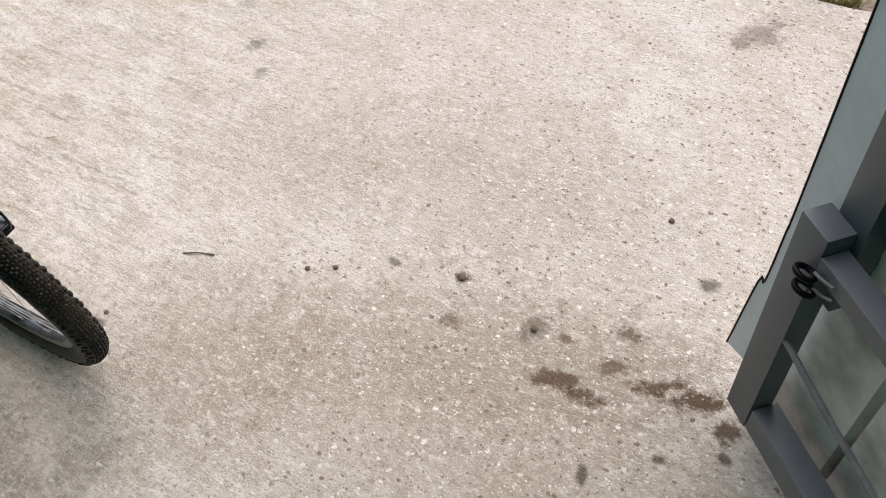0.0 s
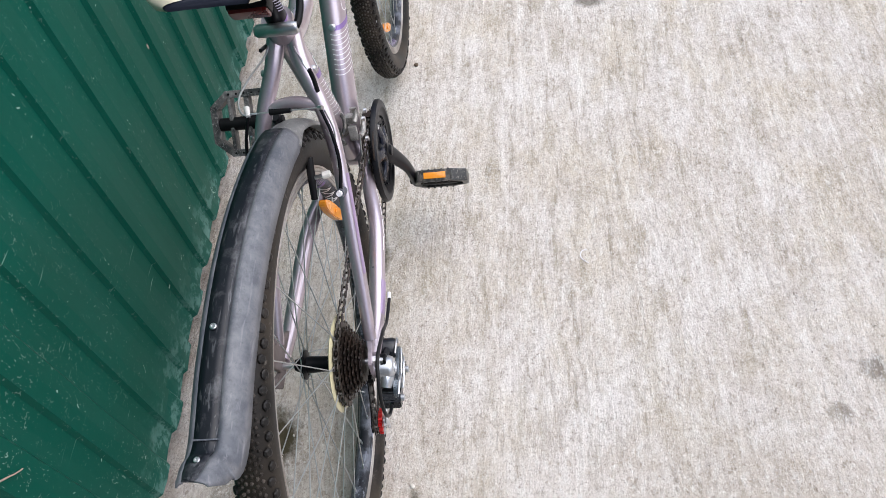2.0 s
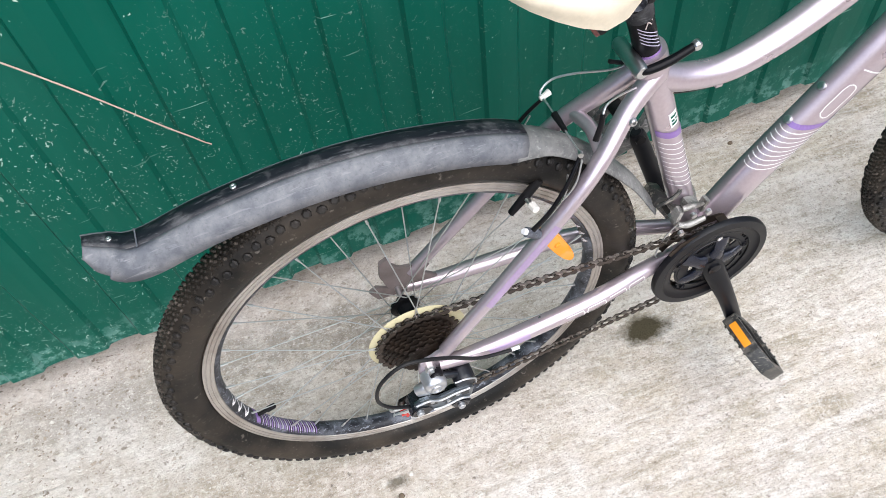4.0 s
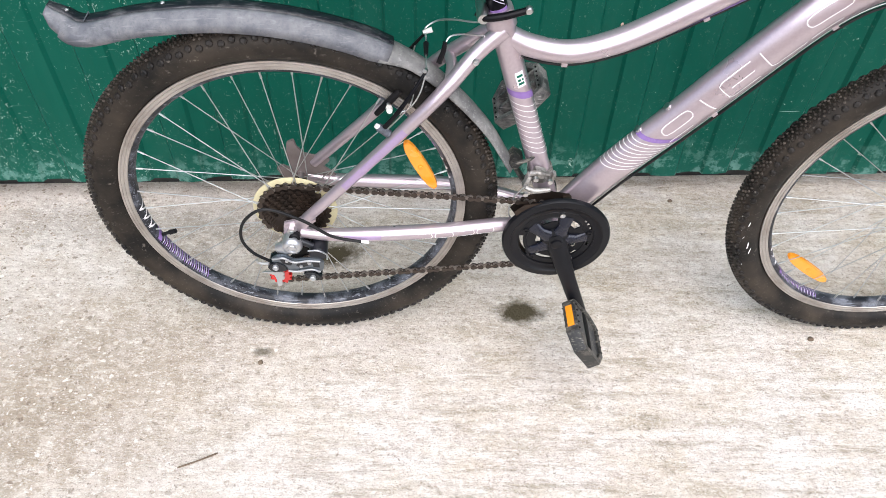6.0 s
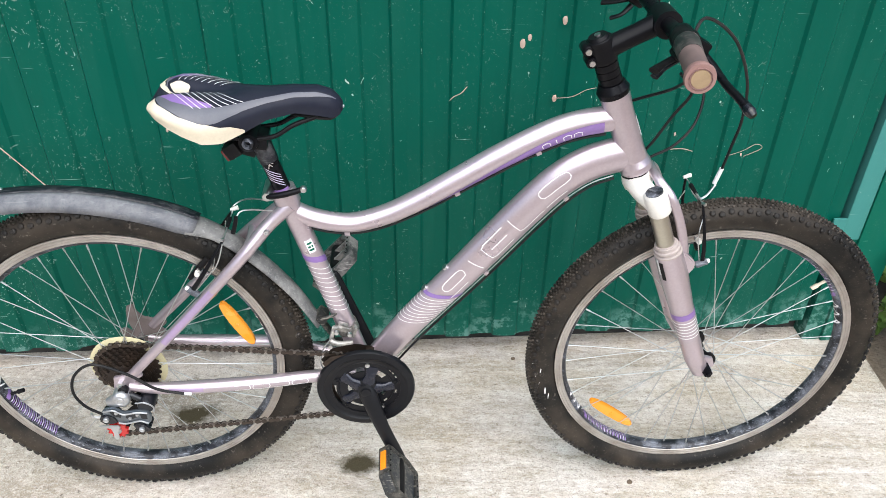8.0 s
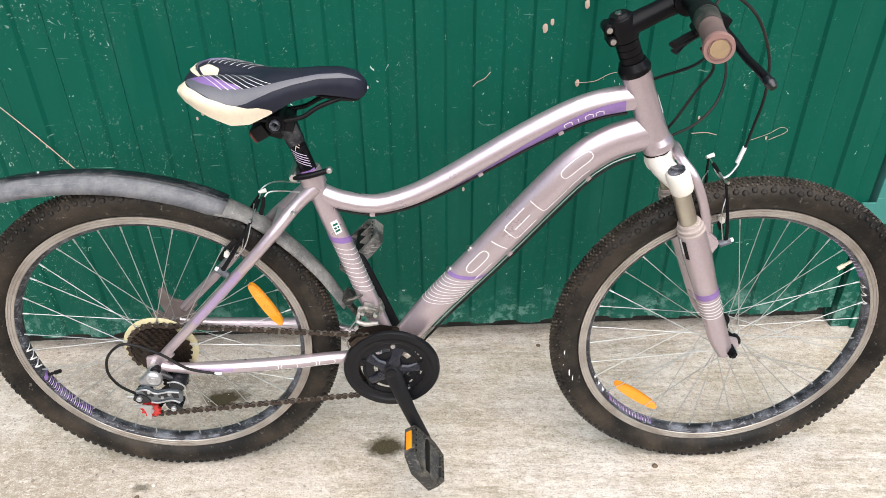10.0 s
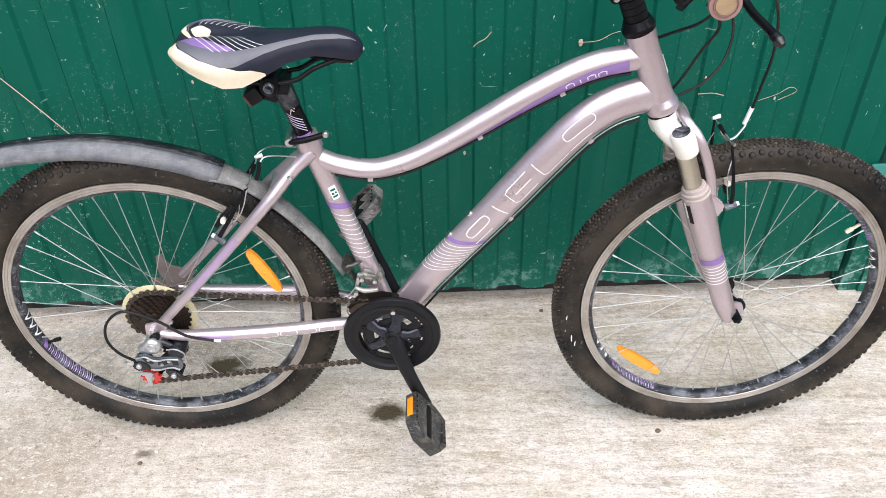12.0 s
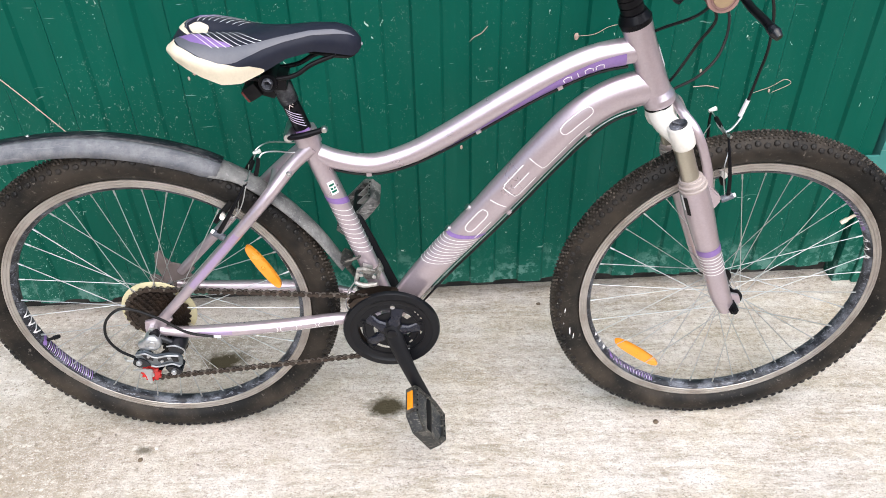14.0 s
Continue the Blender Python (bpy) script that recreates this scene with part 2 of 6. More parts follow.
def sheet_paint(name, base, chips=1.0):
    """Green enamel on sheet steel: splashes of lime, scratches, faded and mossy foot."""
    n = Nodes(name, 0.38)
    n.bsdf.inputs["Specular IOR Level"].default_value = 0.14
    p = n.pos
    cloud = n.noise(p, 3.0, 4, 0.6)
    c = n.mix(n.ramp(cloud, [(0.3, 0.0), (0.75, 0.55)]), base, tuple(v * 1.25 for v in base))
    c = n.mix(n.ramp(n.noise(n.mapping(p, (9, 9, 1.2)), 2.0, 4), [(0.5, 0.0), (0.8, 0.25)]), c, (0.025, 0.12, 0.09))
    # chips and lime specks in drifts, thin scratches, streaks from the rain
    sx = n.add("ShaderNodeSeparateXYZ")
    n.link(p, sx.inputs[0])
    worn_end = n.ramp(n.math("ADD", n.math("MULTIPLY", n.math("ADD", sx.outputs[0], n.noise(p, 4, 3)), 0.5), 0.25), [(0.28, 1.0), (0.58, 0.14)])
    where = n.math("MULTIPLY", n.ramp(n.noise(p, 5.0, 4, 0.6), [(0.41, 0.0), (0.57, chips)]), worn_end)
    spot = n.ramp(n.noise(n.mapping(p, (1, 1, 0.8)), 150, 2, 0.5, 1.5), [(0.65, 0.0), (0.69, 1.0)])
    c = n.mix(n.math("MULTIPLY", spot, where), c, (0.42, 0.52, 0.45))
    spot2 = n.ramp(n.noise(n.mapping(p, (1, 1, 0.7), (5, 2, 9)), 62, 2, 0.45, 2.0), [(0.745, 0.0), (0.77, 1.0)])
    c = n.mix(spot2, c, (0.40, 0.50, 0.43))
    for turn, cut in ((35, 0.75), (-50, 0.755)):
        line = n.noise(n.mapping(p, (7, 7, 130), (turn, 0, 3), (0, radians(turn), 0)), 1.6, 2, 0.4, 0.6)
        c = n.mix(n.math("MULTIPLY", n.ramp(line, [(cut, 0.0), (cut + 0.03, 0.7)]), n.ramp(n.noise(p, 7, 2), [(0.5, 0.0), (0.6, 1.0)])), c, (0.33, 0.47, 0.40))
    # lime and moss that splashed up from the slab
    sepz = n.add("ShaderNodeSeparateXYZ")
    n.link(p, sepz.inputs[0])
    foot = n.math("ADD", sepz.outputs[2], n.math("MULTIPLY", n.noise(p, 13, 5, 0.7), 0.22))
    splash = n.math("MULTIPLY", n.ramp(foot, [(0.16, 0.75), (0.26, 0.0)]), n.ramp(n.noise(p, 34, 5, 0.7), [(0.50, 0.08), (0.58, 1.0)]))
    c = n.mix(splash, c, (0.15, 0.29, 0.25))
    n.color(c)
    n.roughness(n.math("ADD", n.math("MULTIPLY", cloud, 0.25), 0.28))
    n.bump(n.noise(p, 24, 4), 0.12, 0.003)
    return n.mat


def leafy(name, base):
    n = Nodes(name, 0.5)
    info = n.add("ShaderNodeObjectInfo")
    vary = n.noise(n.pos, 40, 3)
    isl = n.geo.outputs["Random Per Island"]
    c = n.mix(isl, base, tuple(v * 1.9 for v in base))
    n.color(n.mix(n.ramp(vary, [(0.35, 0.0), (0.7, 0.6)]), c, (0.16, 0.22, 0.05)))
    n.bsdf.inputs["Subsurface Weight"].default_value = 0.0
    return n.mat


def earth():
    n = Nodes("soil", 0.95)
    a, b = n.noise(n.pos, 7, 6, 0.7), n.noise(n.pos, 60, 4, 0.7)
    c = n.ramp(a, [(0.3, (0.22, 0.165, 0.115)), (0.7, (0.42, 0.34, 0.26))])
    n.color(n.mix(n.ramp(b, [(0.5, 0.0), (0.7, 0.6)]), c, (0.14, 0.115, 0.075)))
    n.bump(b, 0.8, 0.02)
    return n.mat


def rubber(name, base, dust, tips=False):
    n = Nodes(name, 0.75)
    n.bsdf.inputs["Specular IOR Level"].default_value = 0.16
    big, fine = n.noise(n.obj, 7, 5, 0.65), n.noise(n.obj, 220, 3)
    c = n.mix(n.ramp(big, [(0.42, 0.0), (0.68, 0.9)]), base, dust)
    c = n.mix(n.ramp(n.noise(n.obj, 75, 3, 0.6), [(0.66, 0.0), (0.72, 0.6)]), c, (0.16, 0.14, 0.12))
    if tips:
        c = n.mix(n.ramp(n.geo.outputs["Random Per Island"], [(0.60, 0.0), (1.0, 0.55)]), c, (0.15, 0.125, 0.105))
    n.roughness(n.math("ADD", n.math("MULTIPLY", big, 0.35), 0.28))
    n.color(n.mix(n.ramp(fine, [(0.60, 0.0), (0.8, 0.25)]), c, (0.22, 0.19, 0.16)))
    n.bump(fine, 0.15, 0.001)
    return n.mat


def scuffed(name, base, pale, keep=0.5, lines=0.55):
    """Soft plastic rubbed pale in patches and short scratches."""
    n = Nodes(name, 0.4)
    n.bsdf.inputs["Specular IOR Level"].default_value = 0.35
    big, fine = n.noise(n.obj, 26, 5, 0.7), n.noise(n.obj, 260, 3, 0.7)
    c = n.mix(n.ramp(big, [(keep - 0.08, 0.0), (keep + 0.14, 0.8)]), base, pale)
    for turn in (20, -35, 70):
        line = n.noise(n.mapping(n.obj, (28, 240, 240), (turn, 1, 2), (0, radians(turn), 0)), 1.0, 2, 0.5, 0.4)
        c = n.mix(n.ramp(line, [(0.64, 0.0), (0.70, lines)]), c, tuple(min(1, v * 1.5) for v in pale))
    n.color(n.mix(n.ramp(fine, [(0.55, 0.0), (0.75, 0.4)]), c, tuple(v * 0.35 for v in base)))
    n.roughness(n.math("ADD", n.math("MULTIPLY", big, 0.4), 0.2))
    n.bump(fine, 0.1, 0.0006)
    return n.mat


M_CONCRETE = concrete()
M_GREEN = sheet_paint("green_enamel", (0.0024, 0.074, 0.050))
M_POST = sheet_paint("faded_teal_enamel", (0.024, 0.135, 0.110), 0.8)
M_POSTPALE = sheet_paint("rubbed_teal_enamel", (0.055, 0.205, 0.185), 1.0)
M_POSTG = sheet_paint("green_post_enamel", (0.006, 0.10, 0.065), 0.5)
M_SOIL = earth()
M_GRASS = leafy("grass", (0.05, 0.09, 0.015))
M_STRAW = leafy("dry_grass", (0.20, 0.16, 0.06))
M_FARPEDAL = scuffed("grey_smoked_plastic", (0.040, 0.040, 0.040), (0.28, 0.265, 0.25), 0.5, 0.5)
M_LEAF = leafy("weed_leaf", (0.075, 0.145, 0.028))
# near-black for shade: gap under the wall sheet, void over the gate rail
M_DARK = worn("dark_shade", (0.012, 0.012, 0.011), amount=0.1, rough=0.9)
M_FRAME = worn("rose_silver_paint", (0.46, 0.385, 0.425), (0.40, 0.34, 0.33), 0.15, 0.29, 0.66, 40, 0.02, 1.0)
M_FRAME.node_tree.nodes["Principled BSDF"].inputs["Coat IOR"].default_value = 1.7
M_LILAC = worn("violet_decal", (0.235, 0.135, 0.38), (0.3, 0.25, 0.4), 0.2, 0.35, 0.2, 40, 0.0, 0.3)
M_WHITE = worn("white_paint", (0.74, 0.71, 0.66), (0.5, 0.45, 0.36), 0.3, 0.4, 0, 40, 0.0)
M_LINE = worn("white_line", (0.78, 0.76, 0.77), (0.6, 0.55, 0.55), 0.2, 0.4, 0, 40, 0.0)
M_BLACK = worn("black_plastic", (0.006, 0.006, 0.007), (0.05, 0.045, 0.04), 0.22, 0.42)
M_BLACKM = worn("black_enamel", (0.005, 0.005, 0.0065), (0.035, 0.033, 0.032), 0.15, 0.28, 0.1, 60, 0.03, 0.4)
M_STEEL = worn("bright_steel", (0.62, 0.62, 0.63), (0.30, 0.26, 0.22), 0.25, 0.28, 1.0)
M_ALU = worn("brushed_rim", (0.48, 0.45, 0.42), (0.22, 0.18, 0.145), 0.65, 0.42, 0.8)
M_GRIMY = scuffed("grimy_alloy", (0.15, 0.14, 0.125), (0.55, 0.53, 0.50), 0.48, 0.3)
M_GRIMY.node_tree.nodes["Principled BSDF"].inputs["Metallic"].default_value = 0.5
M_DARKROSE = worn("dark_rose_paint", (0.22, 0.18, 0.175), (0.10, 0.08, 0.065), 0.7, 0.5, 0.3, 60, 0.1)
M_BED = scuffed("rim_bed_black", (0.012, 0.013, 0.017), (0.17, 0.18, 0.21), 0.51)
M_VIOLETLINE = worn("pale_violet_line", (0.50, 0.46, 0.58), (0.3, 0.27, 0.33), 0.5, 0.4, 0, 40, 0.0)
M_SPOKE = worn("zinc_spoke", (0.52, 0.53, 0.53), (0.36, 0.34, 0.31), 0.3, 0.33, 0.85)
M_SPIDER = worn("glossy_black", (0.006, 0.007, 0.010), (0.02, 0.02, 0.025), 0.1, 0.26, 0.0, 60, 0.02, 0.05)
M_RINGBLACK = worn("satin_black", (0.0055, 0.0058, 0.0075), (0.03, 0.03, 0.033), 0.12, 0.34, 0.0, 60, 0.02, 0.0)
M_RINGBLACK.node_tree.nodes["Principled BSDF"].inputs["Specular IOR Level"].default_value = 0.22
M_ARM = worn("glossy_blue_black", (0.010, 0.012, 0.022), (0.03, 0.03, 0.04), 0.10, 0.24, 0.3, 60, 0.02, 0.2)
M_BLUESTEEL = worn("blue_grey_steel", (0.20, 0.225, 0.25), (0.10, 0.10, 0.10), 0.4, 0.26, 0.9, 60, 0.05)
M_SILVER = worn("pale_cast_alloy", (0.52, 0.53, 0.55), (0.28, 0.27, 0.26), 0.4, 0.30, 0.8, 60, 0.05)
M_STANCH = worn("dull_stanchion", (0.50, 0.47, 0.40), (0.33, 0.28, 0.20), 0.4, 0.3, 0.9)
M_CHAIN = worn("oily_chain", (0.045, 0.036, 0.030), (0.10, 0.065, 0.045), 0.4, 0.42, 0.6, 120)
M_CHAINPALE = worn("worn_chain", (0.26, 0.235, 0.215), (0.10, 0.065, 0.045), 0.5, 0.32, 0.8, 120)
M_COG = worn("oily_cogs", (0.030, 0.023, 0.019), (0.09, 0.055, 0.035), 0.4, 0.35, 0.6, 120)
M_TYRE = rubber("tyre_rubber", (0.0085, 0.0080, 0.0075), (0.052, 0.041, 0.031))
M_TREAD = rubber("tread_rubber", (0.0085, 0.0080, 0.0078), (0.030, 0.025, 0.021))
M_TREAD.node_tree.nodes["Principled BSDF"].inputs["Specular IOR Level"].default_value = 0.2
M_STUD = rubber("stud_rubber", (0.014, 0.012, 0.011), (0.060, 0.05, 0.040), True)
M_LENS = worn("dark_red_lens", (0.085, 0.008, 0.007), (0.3, 0.1, 0.08), 0.3, 0.25, 0, 60, 0.05, 0.4)
M_ORANGE = worn("orange_reflector", (0.82, 0.29, 0.015), (0.8, 0.4, 0.1), 0.2, 0.22, 0, 60, 0.1, 0.5)
M_RED = worn("red_plastic", (0.50, 0.010, 0.010), (0.3, 0.1, 0.08), 0.3, 0.25, 0, 60, 0.05, 0.4)
M_YELLOW = worn("yellowed_plastic", (0.52, 0.47, 0.29), (0.30, 0.25, 0.14), 0.6, 0.35, 0)
M_GREYPL = scuffed("dusty_sheen_plastic", (0.085, 0.090, 0.105), (0.185, 0.185, 0.195), 0.5, 0.25)
M_FRONTPL = scuffed("scratched_grey_plastic", (0.10, 0.10, 0.10), (0.24, 0.235, 0.225), 0.5, 0.35)
M_GUARD = scuffed("mudguard_black", (0.007, 0.008, 0.012), (0.12, 0.12, 0.125), 0.60, 0.3)
M_SADDLE = worn("saddle_black", (0.014, 0.016, 0.027), (0.05, 0.05, 0.06), 0.2, 0.38, 0, 60, 0.1)
M_SADGREY = worn("saddle_grey", (0.085, 0.088, 0.11), (0.2, 0.19, 0.19), 0.3, 0.36, 0, 60, 0.1)
M_CREAM = worn("cream_vinyl", (0.66, 0.58, 0.45), (0.55, 0.45, 0.32), 0.35, 0.4, 0, 40)
M_GRIP = worn("worn_grip_rubber", (0.125, 0.085, 0.08), (0.25, 0.17, 0.15), 0.6, 0.6, 0, 60, 0.2)
M_GRIPDARK = scuffed("dark_grip_rubber", (0.022, 0.020, 0.021), (0.15, 0.12, 0.11), 0.52, 0.3)
M_WIPER = worn("pale_wiper_rubber", (0.40, 0.34, 0.32), (0.30, 0.25, 0.20), 0.4, 0.6, 0, 60)
M_SHEEN = worn("lilac_sheen", (0.40, 0.30, 0.47), (0.4, 0.33, 0.4), 0.3, 0.34, 0.5, 40, 0.0, 0.5)
M_PINK = worn("dusty_pink_rubber", (0.24, 0.135, 0.12), (0.30, 0.21, 0.18), 0.5, 0.65, 0, 60)
M_BEIGE = worn("filled_bar_end", (0.30, 0.21, 0.12), (0.2, 0.14, 0.08), 0.6, 0.8, 0, 200, 0.4)
M_CABLE = worn("cable_housing", (0.012, 0.012, 0.013), (0.1, 0.09, 0.08), 0.2, 0.35, 0, 60, 0.0, 0.3)
M_GATE = worn("grey_primer", (0.10, 0.112, 0.128), (0.17, 0.17, 0.17), 0.4, 0.42, 0, 20, 0.1)
M_GATESHEET = worn("zinc_sheet", (0.58, 0.64, 0.67), (0.40, 0.43, 0.44), 0.5, 0.5, 0.0, 14, 0.1)
M_GATEBACK = worn("primer_sheet", (0.70, 0.69, 0.65), (0.22, 0.21, 0.18), 0.9, 0.6, 0.0, 34, 0.1)
M_REBAR = worn("grey_rebar", (0.20, 0.195, 0.20), (0.10, 0.08, 0.07), 0.5, 0.6, 0.2, 90, 0.4)
M_TWIG = worn("dry_stem", (0.44, 0.33, 0.27), (0.46, 0.34, 0.28), 0.5, 0.8, 0, 80)
M_DRYLEAF = worn("dry_leaf", (0.12, 0.085, 0.055), (0.22, 0.17, 0.12), 0.6, 0.8, 0, 80)
M_STONE = worn("pebble", (0.50, 0.45, 0.38), (0.82, 0.78, 0.72), 0.8, 0.9, 0, 120, 0.3)
M_SMOKEFACE = scuffed("dirty_smoked_face", (0.022, 0.026, 0.032), (0.24, 0.22, 0.18), 0.52, 0.4)
M_SMOKE = scuffed("smoked_plastic", (0.026, 0.026, 0.025), (0.20, 0.18, 0.15), 0.56, 0.45)
M_PAPER = worn("white_tape", (0.66, 0.66, 0.62), (0.5, 0.48, 0.42), 0.5, 0.7, 0, 60)

M_BLACKS = (M_BLACK, M_BLACKM, M_CABLE, M_SADDLE)
for m in M_BLACKS:      # dull blacks that give back little of the sky
    m.node_tree.nodes["Principled BSDF"].inputs["Specular IOR Level"].default_value = 0.12
    m.node_tree.nodes["Principled BSDF"].inputs["Coat Weight"].default_value = 0.02


# ---- builders ----
def obj(name, bm, mat, parent=None, label="", smooth=True, mats=()):
    me = bpy.data.meshes.new(name)
    bmesh.ops.recalc_face_normals(bm, faces=bm.faces)
    bm.to_mesh(me)
    bm.free()
    for m in (mat, *mats):
        me.materials.append(m)
    if smooth:
        for poly in me.polygons:
            poly.use_smooth = True
        me.set_sharp_from_angle(angle=radians(40))
    ob = new(name, me)
    if parent:
        ob.parent = parent
    return tagged(ob, label)


def part(name, bm, mat, parent, label="", smooth=True, mats=()):
    return obj(name, bm, mat, parent, label, smooth, mats)


def joined(*bms):
    """Several bmeshes in one."""
    out = bmesh.new()
    for b in bms:
        me = bpy.data.meshes.new("t")
        b.to_mesh(me)
        b.free()
        out.from_mesh(me)
        bpy.data.meshes.remove(me)
    return out


def smooth_path(pts, per=8):
    """Catmull-Rom through the points."""
    p = [Vector(v) for v in pts]
    if len(p) < 3:
        return [p[0].lerp(p[-1], i / per) for i in range(per + 1)]
    q = [2 * p[0] - p[1], *p, 2 * p[-1] - p[-2]]
    out = []
    for i in range(1, len(q) - 2):
        a, b, c, d = q[i - 1], q[i], q[i + 1], q[i + 2]
        for k in range(per):
            t = k / per
            out.append(0.5 * (2 * b + (c - a) * t + (2 * a - 5 * b + 4 * c - d) * t * t + (3 * b - a - 3 * c + d) * t ** 3))
    return out + [p[-1]]


class Tube:
    """A swept tube; side is the way its flank looks, wide and tall its half sizes along the way (lists are spread evenly)."""

    def __init__(self, pts, tall, wide=None, side=(0, -1, 0), per=8):
        self.c = smooth_path(pts, per)
        n = len(self.c)
        spread = lambda v: np.interp(np.linspace(0, 1, n), np.linspace(0, 1, len(v)), v) if hasattr(v, "__len__") else np.full(n, v)  # noqa: E731
        self.b = spread(tall)
        self.a = self.b if wide is None else spread(wide)
        self.s = [0.0]
        for i in range(1, n):
            self.s.append(self.s[-1] + (self.c[i] - self.c[i - 1]).length)
        self.axes = []
        for i in range(n):
            t = (self.c[min(n - 1, i + 1)] - self.c[max(0, i - 1)]).normalized()
            sd = Vector(side)
            sd = (sd - t * sd.dot(t)).normalized()
            self.axes.append((t, sd, t.cross(sd).normalized()))
        self.length = self.s[-1]

    def at(self, s, phi, lift=0.0):
        """A point of the skin: s metres along, phi degrees from the flank upwards; and its normal."""
        s = min(max(s, 0.0), self.length)
        i = min(max(1, int(np.searchsorted(self.s, s))), len(self.s) - 1)
        f = (s - self.s[i - 1]) / max(1e-9, self.s[i] - self.s[i - 1])
        c = self.c[i - 1].lerp(self.c[i], f)
        t, sd, up = (self.axes[i - 1][k].lerp(self.axes[i][k], f) for k in range(3))
        if up.z < 0:
            up = -up
        a, b = (self.a[i - 1] * (1 - f) + self.a[i] * f), (self.b[i - 1] * (1 - f) + self.b[i] * f)
        ph = radians(phi)
        nrm = (sd * math.cos(ph) / a + up * math.sin(ph) / b).normalized()
        return c + sd * a * math.cos(ph) + up * b * math.sin(ph) + nrm * lift, nrm, t

    def mesh(self, n=20, caps=True):
        bm = bmesh.new()
        rings = []
        for c, (t, sd, up), a, b in zip(self.c, self.axes, self.a, self.b):
            rings.append([bm.verts.new(c + sd * a * math.cos(2 * math.pi * k / n) + up * b * math.sin(2 * math.pi * k / n)) for k in range(n)])
        for r, q in zip(rings, rings[1:]):
            for k in range(n):
                bm.faces.new((r[k], r[(k + 1) % n], q[(k + 1) % n], q[k]))
        if caps:
            bm.faces.new(rings[0])
            bm.faces.new(rings[-1][::-1])
        return bm

    def stroke(self, pts, width=0.0016, lift=0.0006, step=0.004):
        """A painted line along (s, phi) points."""
        bm = bmesh.new()
        samples = []
        for (s0, p0), (s1, p1) in zip(pts, pts[1:]):
            d = abs(s1 - s0) + abs(p1 - p0) * 0.0005
            k = max(1, int(d / step))
            samples += [(s0 + (s1 - s0) * i / k, p0 + (p1 - p0) * i / k) for i in range(k)]
        samples.append(pts[-1])
        P = [self.at(s, p, lift) for s, p in samples]
        rows = []
        for i, (c, nrm, _) in enumerate(P):
            t = (P[min(len(P) - 1, i + 1)][0] - P[max(0, i - 1)][0])
            w = t.cross(nrm).normalized() * width / 2
            rows.append((bm.verts.new(c - w), bm.verts.new(c + w)))
        for (a, b), (c, d) in zip(rows, rows[1:]):
            bm.faces.new((a, b, d, c))
        return bm

    def patch(self, s0, s1, p0, p1, lift=0.0004, ns=12, npn=10, taper=0.0, skew=0.0, grow=1.0):
        """A painted area from s0 to s1 and from p0 to p1 degrees."""
        bm = bmesh.new()
        g = []
        for i in range(ns + 1):
            f = i / ns
            lo, hi = p0 + (p1 - p0) * taper * f, p0 + (p1 - p0) * (grow + (1 - grow) * f ** 0.7)
            g.append([bm.verts.new(self.at(s0 + (s1 - s0) * f + skew * (k / npn - 0.5), lo + (hi - lo) * k / npn, lift)[0]) for k in range(npn + 1)])
        for i in range(ns):
            for k in range(npn):
                bm.faces.new((g[i][k], g[i + 1][k], g[i + 1][k + 1], g[i][k + 1]))
        return bm


def tube(pts, r, n=14, per=8, wide=None, side=(0, -1, 0)):
    p = [Vector(v) for v in pts]
    d = (p[-1] - p[0]).normalized()
    if abs(d.dot(Vector(side))) > 0.9:
        side = (0, 0, 1)
    return Tube(pts, r, wide, side, per).mesh(n)


def turned(profile, axis="y", n=40, at=(0, 0, 0)):
    """A body of revolution from (along, radius) pairs about an axis."""
    bm = bmesh.new()
    rings = []
    for along, r in profile:
        ring = []
        for k in range(n):
            a = 2 * math.pi * k / n
            u, v = r * math.cos(a), r * math.sin(a)
            co = {"y": (u, along, v), "x": (along, u, v), "z": (u, v, along)}[axis]
            ring.append(bm.verts.new(Vector(co) + Vector(at)))
        rings.append(ring)
    for r, q in zip(rings, rings[1:]):
        for k in range(n):
            bm.faces.new((r[k], r[(k + 1) % n], q[(k + 1) % n], q[k]))
    for ring in (rings[0], rings[-1]):
        bm.faces.new(ring)
    return bm


def ringed(section, n=96):
    """A closed section of (radius, across) pairs swept round the y axis: tyres and rims."""
    bm = bmesh.new()
    rings = []
    for k in range(n):
        a = 2 * math.pi * k / n
        rings.append([bm.verts.new((r * math.cos(a), y, r * math.sin(a))) for r, y in section])
    m = len(section)
    for k in range(n):
        for j in range(m):
            bm.faces.new((rings[k][j], rings[k][(j + 1) % m], rings[(k + 1) % n][(j + 1) % m], rings[(k + 1) % n][j]))
    return bm


def box(size, m=None, bevel=0.0, seg=2):
    bm = bmesh.new()
    bmesh.ops.create_cube(bm, size=1.0, matrix=(m or Matrix()) @ Matrix.Diagonal((*size, 1)))
    if bevel:
        bmesh.ops.bevel(bm, geom=list(bm.edges), offset=bevel, segments=seg, affect="EDGES", profile=0.7)
    return bm


def plate(outline, y0, y1, bevel=0.0):
    """An outline of (x, z) points, thick from y0 to y1."""
    bm = bmesh.new()
    face = bm.faces.new([bm.verts.new((x, y0, z)) for x, z in outline])
    ext = bmesh.ops.extrude_face_region(bm, geom=[face])
    for v in ext["geom"]:
        if isinstance(v, bmesh.types.BMVert):
            v.co.y = y1
    if bevel:
        bmesh.ops.bevel(bm, geom=list(bm.edges), offset=bevel, segments=2, affect="EDGES")
    return bm


def shifted(bm, m):
    bmesh.ops.transform(bm, matrix=m, verts=bm.verts)
    return bm


